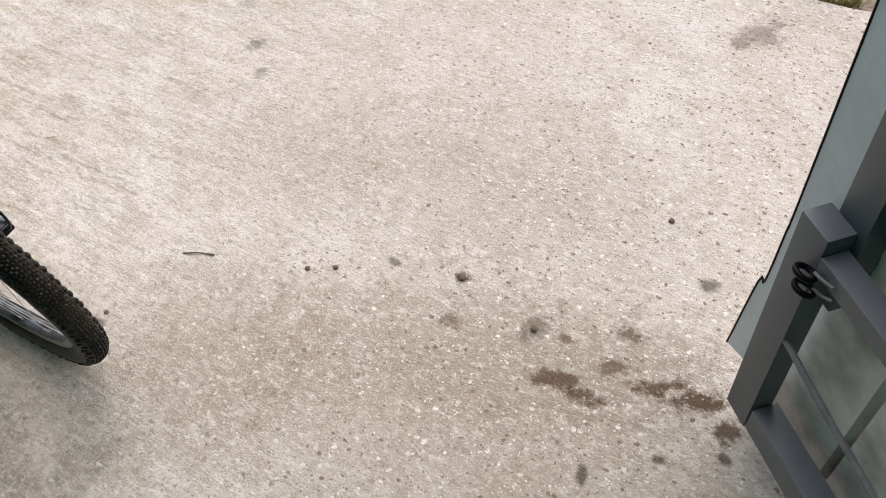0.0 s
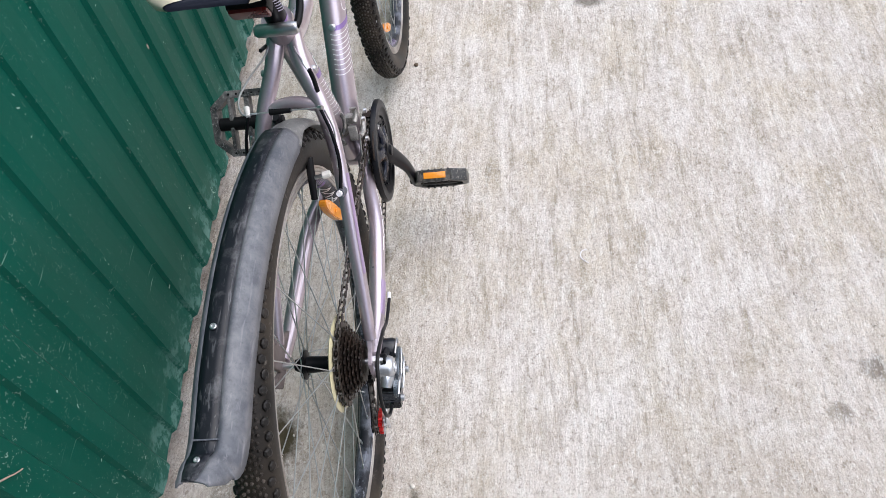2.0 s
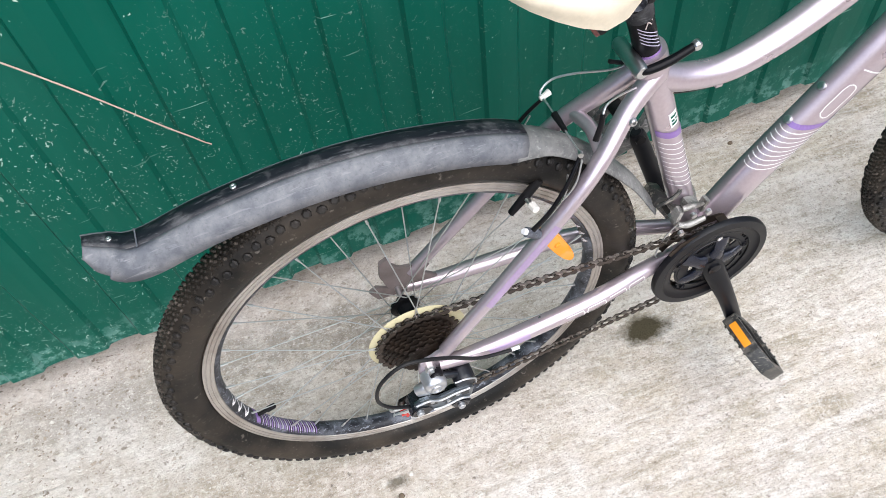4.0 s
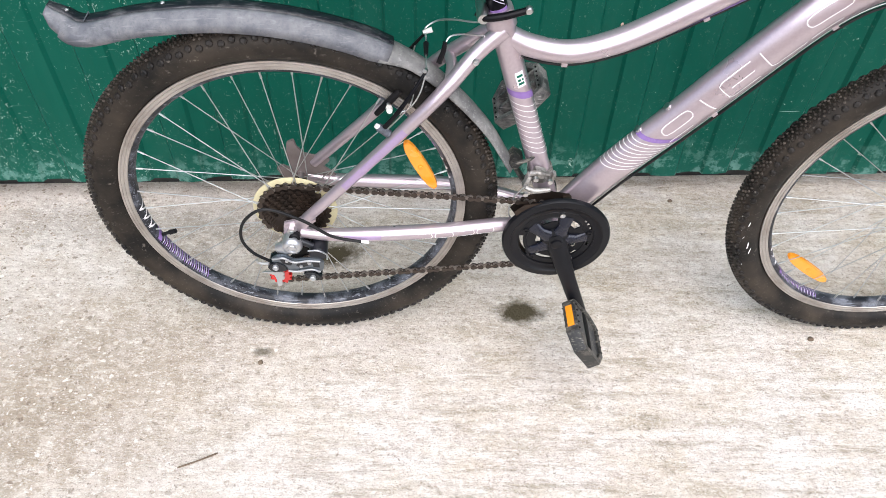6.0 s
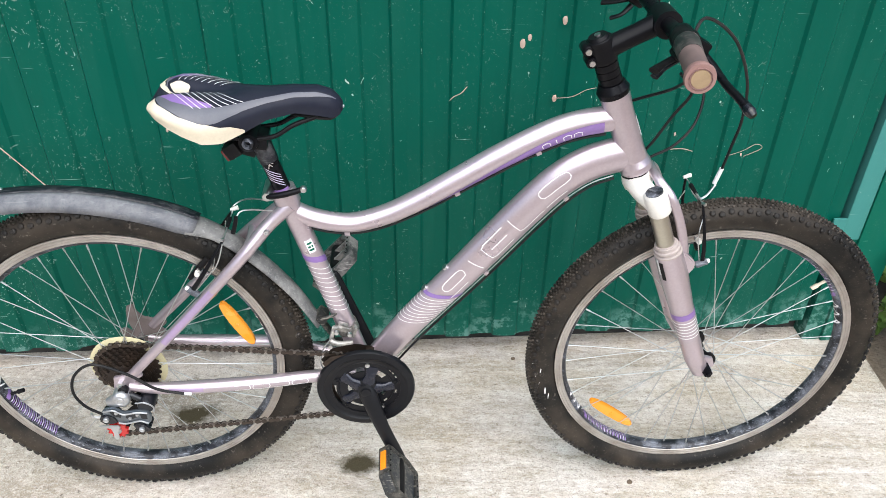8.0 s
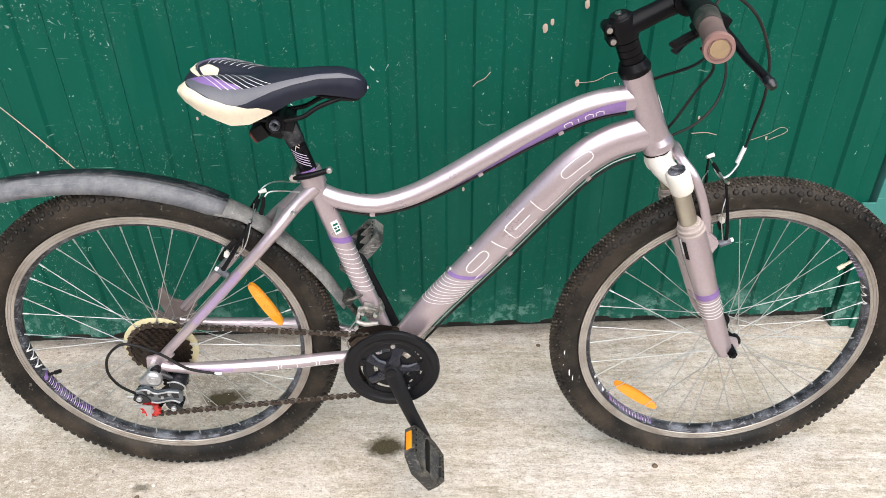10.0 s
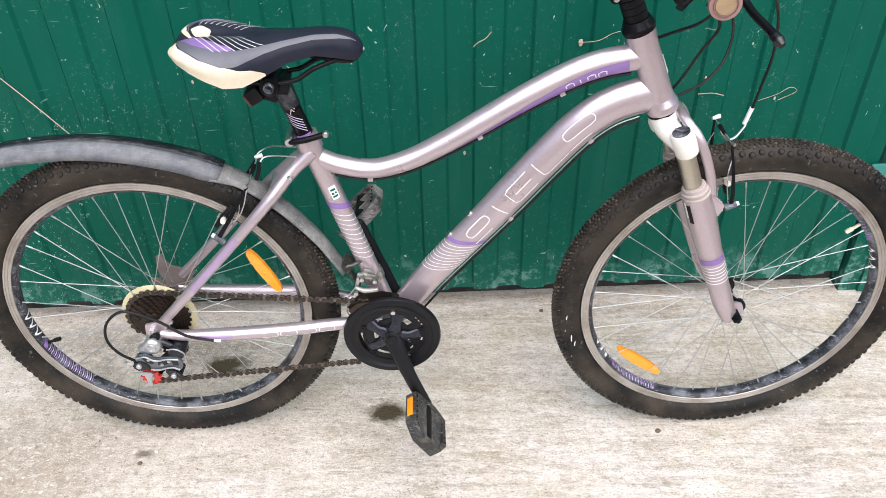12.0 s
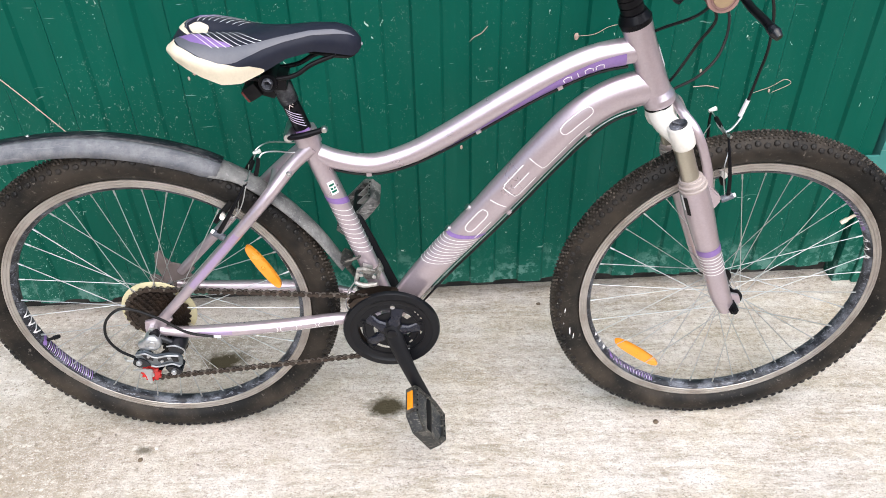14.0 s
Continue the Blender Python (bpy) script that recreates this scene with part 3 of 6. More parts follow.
def bolt(at, r=0.004, h=0.004, axis="y", sign=-1):
    """A screw head with a recess."""
    prof = [(0, r), (sign * h * 0.7, r), (sign * h, r * 0.8), (sign * h, r * 0.45), (sign * h * 0.5, r * 0.4)]
    return turned(prof, axis, 12, at)


def empty(name, m, parent=None):
    e = new(name)
    e.empty_display_size = 0.05
    if parent:
        e.parent = parent
    e.matrix_local = m
    return e


# ---- the setting ----
def wall_y(x):
    return 0.425 + 0.056 * x


def grid_sheet(xs, ys, z=lambda x, y: 0.0):
    bm = bmesh.new()
    g = [[bm.verts.new((x, y, z(x, y))) for y in ys] for x in xs]
    for i in range(len(xs) - 1):
        for j in range(len(ys) - 1):
            bm.faces.new((g[i][j], g[i + 1][j], g[i + 1][j + 1], g[i][j + 1]))
    return bm


def build_ground():
    far = sorted({s * v for v in (1.5, 2, 3, 4, 6, 10, 20, 50, 150, 600, 2500) for s in (-1, 1)} | {0.0, -0.5, 0.5, 1.0, -1.0})
    bm = grid_sheet(far, far, lambda x, y: -0.05 + (0.015 * noise.noise(Vector((x, y, 0))) if abs(x) < 6 and abs(y) < 6 else 0))
    tagged(obj("ground", bm, M_SOIL), "brown trodden soil round the concrete slab", "ground", kind="structure")
    # the slab: its front edge runs a little askew, the far end stops with the building
    bm = bmesh.new()
    xs = list(np.linspace(-4.0, 1.645, 58))
    rows = []
    for x in xs:
        front = -1.47 + 0.115 * x if x < 0.6 else -1.40
        front += 0.02 * noise.noise(Vector((x * 3, 0, 0)))
        ys = np.linspace(front, 0.95, 26)
        rows.append([(x, y) for y in ys])
    top = [[bm.verts.new((x, y, 0.0)) for x, y in r] for r in rows]
    for i in range(len(top) - 1):
        for j in range(25):
            bm.faces.new((top[i][j], top[i + 1][j], top[i + 1][j + 1], top[i][j + 1]))
    rim = [e for e in bm.edges if e.is_boundary]
    ext = bmesh.ops.extrude_edge_only(bm, edges=rim)
    for v in ext["geom"]:
        if isinstance(v, bmesh.types.BMVert):
            v.co.z = -0.12
    tagged(obj("pavement", bm, M_CONCRETE), "pale broom-finished concrete slab with oil stains and grit", "pavement", kind="structure")


def build_wall():
    """A gate leaf of ribbed sheet steel between two posts, dark behind."""
    root = tagged(empty("wall_north", Matrix()), "green-painted ribbed sheet steel garage wall, chipped and splashed", "wall", kind="structure")
    pitch, depth, slope = 0.1165, 0.0075, 0.006
    bm = bmesh.new()
    prof = []
    k0, x0, x1 = int((-0.9 - 0.352) / pitch) - 1, -0.893, 1.497
    for k in range(k0, 14):
        x = 0.352 + pitch * k
        for dx, d in ((-slope / 2, 0), (slope / 2, depth), (0.029, depth + 0.0012), (0.056, depth), (0.056 + slope, 0), (0.087, -0.001)):
            if x0 < x + dx < x1:
                prof.append((x + dx, d))
    prof = [(x0, prof[0][1]), *prof, (x1, prof[-1][1])]
    zs = [0.0, 0.004, 0.05, 0.3, 0.6, 0.9, 1.2, 1.6, 2.05]
    g = []
    for x, d in prof:
        foot = 0.055 + 0.006 * noise.noise(Vector((x * 14, 3, 0))) + 0.008 * noise.noise(Vector((x * 3, 8, 0)))
        col = []
        for z in zs:
            bend = -0.006 * max(0.0, 1 - z / 0.05) * (0.5 + noise.noise(Vector((x * 9, 1, 0))))
            wave = 0.003 * noise.noise(Vector((x * 2.2, z * 1.7, 0)))
            col.append(bm.verts.new((x, wall_y(x) - d + bend + wave, foot + z)))
        g.append(col)
    for a, b in zip(g, g[1:]):
        for j in range(len(zs) - 1):
            bm.faces.new((a[j], b[j], b[j + 1], a[j + 1]))
    sheet = part("ribbed_sheet", bm, M_GREEN, root, smooth=False)
    mod = sheet.modifiers.new("thick", "SOLIDIFY")
    mod.thickness, mod.offset = 0.0012, 1.0
    # dark board added behind the sheet: stops light, draws the dark line under it
    tilt = math.degrees(math.atan(0.056))
    m = pose(0.35, wall_y(0.35) + 0.073, 1.05, 0, 0, tilt)
    part("backing", box((2.75, 0.06, 2.1), m), M_DARK, root, smooth=False)
    # left jamb, with its paint faded
    part("jamb", box((1.62, 0.05, 2.1), pose(-1.722, wall_y(-1.722) + 0.018, 1.05, 0, 0, tilt), 0.003), M_POST, root, "faded teal steel jamb", smooth=False)
    part("jamb", box((0.046, 0.05, 1.805), pose(1.531, wall_y(1.531) + 0.014, 1.2175, 0, 0, tilt), 0.003), M_POSTPALE, root, "pale rubbed teal steel jamb", smooth=False)
    part("jamb", box((0.046, 0.05, 0.315), pose(1.531, wall_y(1.531) + 0.017, 0.1575, 0, 0, tilt), 0.003), M_GREEN, root, "green-painted foot of the jamb", smooth=False)
    part("jamb", box((0.092, 0.055, 2.12), pose(1.6005, wall_y(1.6005) + 0.012, 1.06, 0, 0, tilt), 0.003), M_POSTG, root, smooth=False)
    # lug over the hinge gap
    lug = box((0.032, 0.006, 0.085), pose(1.492, wall_y(1.492) - 0.012, 0.335, 0, 0, tilt), 0.002)
    part("lug", lug, M_POSTPALE, root, "faded teal steel lug", smooth=False)
    # side wall that closes the building, out of view
    part("side_panel", box((0.05, 3.0, 2.1), pose(1.62, 2.06, 1.05)), M_POSTG, root, smooth=False)


build_ground()
build_wall()


# ---- the bicycle ----
BIKE = pose(-0.005, 0.068, 0, -1.2, 0, 2.4)
bike = tagged(empty("bicycle", BIKE), "rose-silver women's mountain bike with grey mudguard, leaning at the green wall", "bicycle")
BB, REAR, FRONT = Vector((0.432, 0, 0.293)), Vector((0, 0, 0.334)), Vector((1.073, 0, 0.334))


def build_wheel(name, at, valve_deg, reflector_deg, rear):
    w = empty(name, Matrix.Translation(at), bike)
    # tyre: smooth flanks, paired shoulder knobs, small studs in chevrons on the crown
    RC, HR, HY = 0.3055, 0.0268, 0.0245
    sec = [(RC + HR * math.cos(a), HY * math.sin(a)) for a in np.linspace(-2.62, 2.62, 26)]
    sec += [(0.2795, 0.010), (0.2795, -0.010)]
    part("tyre", ringed(sec, 128), M_TYRE, w, "worn black knobbly tyre with dusty flanks")

    def skin(th, phi, up=0.0):
        r, y = RC + (HR + up) * math.cos(phi), (HY + up) * math.sin(phi)
        return (r * math.cos(th), y, r * math.sin(th))

    def knob(data, th, phi, lx, ly, h, sides, turn=0.0):
        verts, faces = data
        b0 = len(verts)
        for up, k in ((-0.0006, 1.0), (h * 0.7, 0.85), (h, 0.5)):
            for i in range(sides):
                a = 2 * math.pi * (i + 0.5) / sides + turn
                verts.append(skin(th + k * lx * math.cos(a) / RC / 1.08, phi + k * ly * math.sin(a) / 0.0255, up))
        for lay in (0, sides):
            for i in range(sides):
                j = (i + 1) % sides
                faces.append((b0 + lay + i, b0 + lay + j, b0 + lay + sides + j, b0 + lay + sides + i))
        faces.append(tuple(range(b0 + 2 * sides, b0 + 3 * sides)))

    shoulder, crown_studs = ([], []), ([], [])
    n = 64
    step = 2 * math.pi / n
    for k in range(n):
        th = k * step
        for sgn in (-1, 1):
            off = th + (0.25 * step if sgn > 0 else 0)
            knob(shoulder, off, sgn * 1.04, 0.0066, 0.0054, 0.0026 + 0.0005 * (k % 3), 7, 0.3 * sgn + 0.15 * (k % 3))
            knob(shoulder, off + 0.5 * step, sgn * 0.90, 0.0060, 0.0056, 0.0031 + 0.0004 * (k % 2), 7, 0.9 * sgn - 0.12 * (k % 2))
            for j in range(3):
                lat = sgn * (0.10 + 0.21 * j)
                for q in (-0.37, -0.12, 0.13, 0.38):
                    knob(crown_studs, off + step * (q + 0.12 * j), lat + sgn * (0.04 if q in (-0.37, 0.13) else 0.0), 0.0024, 0.0022, 0.0028 if j % 2 else 0.0023, 6)
    for nm, data, mat in (("shoulder_tread", shoulder, M_TREAD), ("crown_tread", crown_studs, M_STUD)):
        me = bpy.data.meshes.new(nm)
        me.from_pydata(data[0], [], data[1])
        me.materials.append(mat)
        tr = new(nm, me)
        tr.parent = w
        tagged(tr, kind="stuff")
    # rim: bright brake tracks with turned grooves, black bed with painted marks
    def track(s):
        rs = [(0.2805, 0.0100), (0.2805, 0.0138), (0.2775, 0.0138), (0.2771, 0.0128), (0.2763, 0.0128), (0.2759, 0.0136), (0.2723, 0.0136), (0.2719, 0.0127), (0.2709, 0.0127), (0.2705, 0.0137), (0.2668, 0.0137), (0.2660, 0.0128), (0.2660, 0.0100)]
        return [(r, s * y) for r, y in rs]

    part("rim", joined(ringed(track(-1), 96), ringed(track(1), 96)), M_ALU, w, "scuffed grooved aluminium rim")
    bed = [(0.2800, -0.0099), (0.2659, -0.0099), (0.2655, -0.0126), (0.2610, -0.0105), (0.2575, -0.005), (0.2575, 0.005), (0.2610, 0.0105), (0.2655, 0.0126), (0.2659, 0.0099), (0.2800, 0.0099)]
    part("rim_bed", ringed(bed, 96), M_BED, w, "scratched black rim bed")
    # hub
    half = 0.031
    hub = [(-0.045, 0.008), (-0.040, 0.010), (-half - 0.003, 0.012), (-half - 0.002, 0.021), (-half + 0.002, 0.021), (-half + 0.004, 0.0125), (0, 0.011), (half - 0.004, 0.0125), (half - 0.002, 0.021), (half + 0.002, 0.021), (half + 0.003, 0.012), (0.040, 0.010), (0.045, 0.008)]
    part("hub", turned(hub, "y", 28), M_BLACKM, w)
    part("axle", turned([(-0.066, 0.003), (-0.066, 0.005), (0.066, 0.005), (0.066, 0.003)], "y", 12), M_STEEL, w)
    # spokes, crossed three times
    count = 36
    spoke_me = None
    for k in range(count):
        side = -1 if k % 2 else 1
        lead = 1 if (k // 2) % 2 else -1
        th = 2 * math.pi * (k + 0.5) / count
        ph = th + lead * radians(58) + (0.03 if side > 0 else -0.03)
        a = Vector((0.019 * math.cos(ph), side * half, 0.019 * math.sin(ph)))
        b = Vector((0.2595 * math.cos(th), side * 0.003, 0.2595 * math.sin(th)))
        if spoke_me is None:
            length = (b - a).length
            bm = joined(turned([(0, 0.00085), (length, 0.00085)], "z", 6), turned([(length - 0.013, 0.001), (length - 0.0125, 0.0017), (length + 0.001, 0.0017)], "z", 6))
            bmesh.ops.recalc_face_normals(bm, faces=bm.faces)
            spoke_me = bpy.data.meshes.new("spoke")
            bm.to_mesh(spoke_me)
            bm.free()
            spoke_me.materials.append(M_SPOKE)
        s = new("spoke", spoke_me)
        s.parent = w
        s.matrix_local = Matrix.Translation(a) @ (b - a).to_track_quat("Z", "Y").to_matrix().to_4x4()
    # painted marks on the bed: white zigzags and a violet dashed band
    def on_bed(deg, y, lift=0.0005):
        a = radians(deg)
        r = float(np.interp(abs(y), [0, 0.005, 0.0105, 0.0126], [0.2575, 0.2575, 0.261, 0.2655])) - lift
        return Vector((r * math.cos(a), y, r * math.sin(a)))

    def bed_line(pts, width):
        """A painted stroke over (degrees, across) points; width in degrees."""
        bm = bmesh.new()
        rows = []
        for (d0, y0), (d1, y1) in zip(pts, pts[1:]):
            for i in range(9):
                f = i / 8
                d, y = d0 + (d1 - d0) * f, y0 + (y1 - y0) * f
                rows.append((bm.verts.new(on_bed(d - width / 2, y)), bm.verts.new(on_bed(d + width / 2, y))))
        for (a, b), (c, d) in zip(rows, rows[1:]):
            if (a.co - c.co).length > 1e-6:
                bm.faces.new((a, b, d, c))
        return bm

    for start in ((180, 10) if rear else (200, 12)):
        for d in (0, 4.5, 9):
            part("mark", bed_line([(start + d, 0.011), (start + d + 3, -0.011), (start + d + 4.5, 0.004)], 0.75), M_LINE, w, "white painted mark", smooth=False)
        part("violet_band", bed_line([(start + 15.5, 0.011), (start + 19.5, -0.011)], 2.2), M_LILAC, w, "violet painted band", smooth=False)
        for k in range(26):
            part("dash", bed_line([(start + 20 + k * 0.95, 0.011), (start + 21.4 + k * 0.95, -0.011)], 0.42), M_LILAC if k % 2 else M_VIOLETLINE, w, smooth=False)
    # flecks of white paint on the flank
    if not rear:
        for deg, phi, ln, turn in ((184, -1.45, 0.012, 0.1), (186, -1.05, 0.010, -0.3), (190, -1.3, 0.006, 0.5), (194, -1.62, 0.018, 0.15), (197, -1.75, 0.014, 0.3), (203, -1.2, 0.006, 0.2), (181, -0.9, 0.006, 0.4)):
            th = radians(deg)
            bm = bmesh.new()
            c = [skin(th + ln / RC * math.cos(a) * 0.5, phi + ln / 0.0255 * (0.5 * turn * math.cos(a) + 0.07 * math.sin(a)), 0.0006) for a in np.linspace(0, 2 * math.pi, 9)[:-1]]
            bm.faces.new([bm.verts.new(v) for v in c])
            part("paint_fleck", bm, M_LINE, w, "fleck of white paint", smooth=False)
    # valve and reflector
    a = radians(valve_deg)
    d = Vector((math.cos(a), 0, math.sin(a)))
    m = (-d).to_track_quat("Z", "Y").to_matrix().to_4x4()
    valve = turned([(0, 0.003), (0.016, 0.003), (0.016, 0.0045), (0.028, 0.0042), (0.029, 0.003)], "z", 10)
    part("valve", shifted(valve, Matrix.Translation(d * 0.2585) @ m), M_BLACK if rear else M_CREAM, w, "valve with its cap")
    p0, p1 = reflector_deg
    p0, p1 = Vector((p0[0], -0.012, p0[1])) - at, Vector((p1[0], -0.012, p1[1])) - at
    mid, half_len = (p0 + p1) / 2, (p1 - p0).length / 2
    ux = (p1 - p0).normalized()
    uz = Vector((-ux.z, 0, ux.x))
    outline = [(half_len * math.cos(t), 0.0105 * math.copysign(abs(math.sin(t)) ** 0.7, math.sin(t))) for t in np.linspace(0, 2 * math.pi, 28, endpoint=False)]
    bm = plate(outline, -0.006, 0.005, 0.0015)
    rot = Matrix(((ux.x, 0, uz.x, 0), (0, 1, 0, 0), (ux.z, 0, uz.z, 0), (0, 0, 0, 1)))
    part("reflector", shifted(bm, Matrix.Translation(mid) @ rot), M_ORANGE, w, "orange wheel reflector")
    part("screw", shifted(bolt((0, -0.006, 0), 0.004, 0.002), Matrix.Translation(mid) @ rot), M_ORANGE, w)
    return w


rear_wheel = build_wheel("rear_wheel", REAR, 199, ((0.183, 0.469), (0.230, 0.373)), True)
front_wheel = build_wheel("front_wheel", FRONT + Vector((-0.005, -0.014, -0.004)), 38, ((0.873, 0.202), (0.966, 0.130)), False)

# tubes of the bicycle
dirn = Vector((0.318 - 0.432, 0, 0.667 - 0.293)).normalized()
seat_tube = Tube([BB, (0.390, 0, 0.431), (0.350, 0, 0.562), (0.314, 0, 0.680)], 0.0178)
top_tube = Tube([(0.322, 0, 0.650), (0.363, 0, 0.631), (0.419, 0, 0.622), (0.477, 0, 0.637), (0.535, 0, 0.666), (0.600, 0, 0.705), (0.663, 0, 0.743), (0.733, 0, 0.780), (0.785, 0, 0.799), (0.846, 0, 0.809)], [0.0165, 0.0165, 0.018, 0.020, 0.0215, 0.0215], [0.0165, 0.017, 0.0185, 0.019, 0.019, 0.018])
down_tube = Tube([BB + Vector((0.008, 0, 0.008)), (0.511, 0, 0.399), (0.596, 0, 0.500), (0.654, 0, 0.571), (0.709, 0, 0.638), (0.760, 0, 0.694), (0.811, 0, 0.729), (0.872, 0, 0.748)], [0.025, 0.029, 0.031, 0.031, 0.031, 0.031], [0.021, 0.021, 0.022, 0.022, 0.021, 0.020])
head_tube = Tube([(0.834, 0, 0.850), (0.848, 0, 0.816), (0.874, 0, 0.754), (0.889, 0, 0.718)], [0.0245, 0.0225, 0.0225, 0.0250])
part("seat_tube", seat_tube.mesh(24), M_FRAME, bike)
part("top_tube", top_tube.mesh(28), M_FRAME, bike, "rose-silver curved top tube")
part("down_tube", down_tube.mesh(28), M_FRAME, bike, "rose-silver oval down tube")
part("head_tube", head_tube.mesh(28), M_FRAME, bike)
part("bottom_bracket", turned([(-0.036, 0.016), (-0.036, 0.021), (0.036, 0.021), (0.036, 0.016)], "y", 28, BB), M_FRAME, bike)
for sgn, nm in ((-1, "near"), (1, "far")):
    stay = Tube([(0.322, sgn * 0.010, 0.664), (0.285, sgn * 0.020, 0.632), (0.245, sgn * 0.040, 0.590), (0.200, sgn * 0.052, 0.543), (0.110, sgn * 0.060, 0.446), (0.024, sgn * 0.067, 0.356)], [0.0125, 0.0115, 0.011, 0.010, 0.0095, 0.009])
    st = part("seat_stay", stay.mesh(16), M_FRAME, bike)
    part("boss_screw", shifted(bolt((0, 0, 0), 0.005, 0.006, "y", sgn), Matrix.Translation((0.283, sgn * 0.031, 0.627))), M_STEEL, st, "steel screw")
    if sgn < 0:
        # the paint's lilac sheen, laid on both near stays as a stripe
        part("stripe", stay.patch(0.20, 0.34, -25, 40, 0.0005, 14, 6), M_SHEEN, st, "lilac sheen painted as a stripe")
    chs = Tube([(0.012, sgn * 0.067, 0.326), (0.06, sgn * 0.066, 0.318), (0.14, sgn * 0.063, 0.316), (0.25, sgn * 0.056, 0.317), (0.33, sgn * 0.040, 0.312), (0.41, sgn * 0.022, 0.298)], [0.009, 0.011, 0.0125, 0.0125, 0.012, 0.011])
    cs = part("chain_stay", chs.mesh(16), M_FRAME, bike)
    if sgn < 0:
        part("stripe", chs.patch(0.07, 0.13, -5, 50, 0.0005, 14, 6), M_SHEEN, cs, "lilac sheen painted as a stripe")
        for k in range(4):
            s0 = 0.185 + k * 0.034
            part("mark", chs.stroke([(s0, 28), (s0 + 0.026, 28), (s0 + 0.028, 5), (s0 + 0.026, -18), (s0, -18)] + ([(s0 - 0.002, 5), (s0, 28)] if k % 2 else []), 0.0014), M_LINE, cs, "white outline mark", smooth=False)
    drop = plate([(-0.012, 0.348), (0.004, 0.352), (0.030, 0.366), (0.040, 0.352), (0.022, 0.336), (0.048, 0.322), (0.045, 0.311), (0.012, 0.312), (0.004, 0.300), (-0.012, 0.302), (-0.016, 0.322)] if sgn < 0 else
                 [(-0.012, 0.340), (-0.020, 0.372), (-0.016, 0.402), (-0.004, 0.408), (0.000, 0.392), (0.010, 0.378), (0.030, 0.372), (0.046, 0.380), (0.052, 0.362), (0.040, 0.350), (0.060, 0.330), (0.060, 0.315), (0.012, 0.318), (-0.030, 0.322), (-0.040, 0.345), (-0.028, 0.352)],
                 sgn * 0.063, sgn * 0.0695, 0.001)
    # the far dropout takes a darker, browner copy of the rose paint
    part("dropout", drop, M_FRAME if sgn < 0 else M_DARKROSE, bike, "" if sgn < 0 else "dark brownish dropout with brake tabs", smooth=False)
    part("axle_nut", turned([(sgn * 0.0695, 0.008), (sgn * 0.077, 0.008), (sgn * 0.078, 0.005), (sgn * 0.082, 0.0045)], "y", 6, (REAR.x, 0, REAR.z)), M_STEEL, bike)
part("stay_bridge", tube([(0.248, -0.036, 0.594), (0.252, 0, 0.600), (0.248, 0.036, 0.594)], 0.0085, 14), M_FRAME, bike)
part("hanger_bolt", turned([(-0.066, 0.009), (-0.075, 0.009), (-0.0765, 0.0075), (-0.0765, 0.0045), (-0.073, 0.004)], "y", 20, (0.004, -0.009, 0.328)), M_BLACKM, bike, "black hanger bolt")

# painted lines and marks
for tb, ring0, n_ring, gap in ((seat_tube, 0.165, 10, 0.0105), (down_tube, 0.146, 9, 0.0080)):
    host = [o for o in bike.children if o.name == ("seat_tube" if tb is seat_tube else "down_tube")][0]
    for k in range(n_ring):
        s0 = ring0 + k * gap
        pts = [(s0 + (-0.023 * math.sin(radians(a)) + 0.006 * (1 - math.cos(radians(a))) if tb is down_tube else -0.011 * math.sin(radians(a))), a) for a in range(-60, 101, 8)]
        part("ring_line", tb.stroke(pts, 0.0014, 0.0007), M_LINE, host, "white ring line", smooth=False)
    top_s = ring0 + n_ring * gap
    if tb is seat_tube:
        part("band", tb.patch(top_s, top_s + 0.012, -60, 100, 0.0005, 6, 26, 0.0, -0.022), M_LILAC, host, "violet band")
    else:
        pts = [(top_s + 0.003 - 0.023 * math.sin(radians(a)) + 0.006 * (1 - math.cos(radians(a))), a) for a in range(-60, 101, 8)]
        part("band", tb.stroke(pts, 0.0075, 0.0005), M_LILAC, host, "violet band", smooth=False)
dt = [o for o in bike.children if o.name == "down_tube"][0]
# five outlined marks, drawn as plain rounded strokes and bars
def rounded(s0, s1, p0, p1):
    ds, dp = (s1 - s0) * 0.22, (p1 - p0) * 0.35
    return [(s0 + ds, p0), (s1 - ds, p0), (s1 - ds * 0.25, p0 + dp * 0.3), (s1, p0 + dp), (s1, p1 - dp), (s1 - ds * 0.25, p1 - dp * 0.3), (s1 - ds, p1), (s0 + ds, p1), (s0 + ds * 0.25, p1 - dp * 0.3), (s0, p1 - dp), (s0, p0 + dp), (s0 + ds * 0.25, p0 + dp * 0.3), (s0 + ds, p0)]


part("mark", down_tube.stroke(rounded(0.232, 0.285, 2, 34), 0.0017, 0.0007), M_LINE, dt, "white outlined mark", smooth=False)
part("mark", down_tube.stroke([(0.228, -24), (0.272, -24)], 0.0017, 0.0007), M_LINE, dt, "white outlined mark", smooth=False)
part("mark", down_tube.stroke([(0.306, 34), (0.312, -26)], 0.0019, 0.0007), M_LINE, dt, "white outlined mark", smooth=False)
part("mark", down_tube.stroke([(0.392, 34), (0.345, 34), (0.338, 28), (0.338, -20), (0.345, -27), (0.388, -27)], 0.0017, 0.0007), M_LINE, dt, "white outlined mark", smooth=False)
part("mark", down_tube.stroke([(0.350, 4), (0.388, 4)], 0.0017, 0.0007), M_LINE, dt, "white outlined mark", smooth=False)
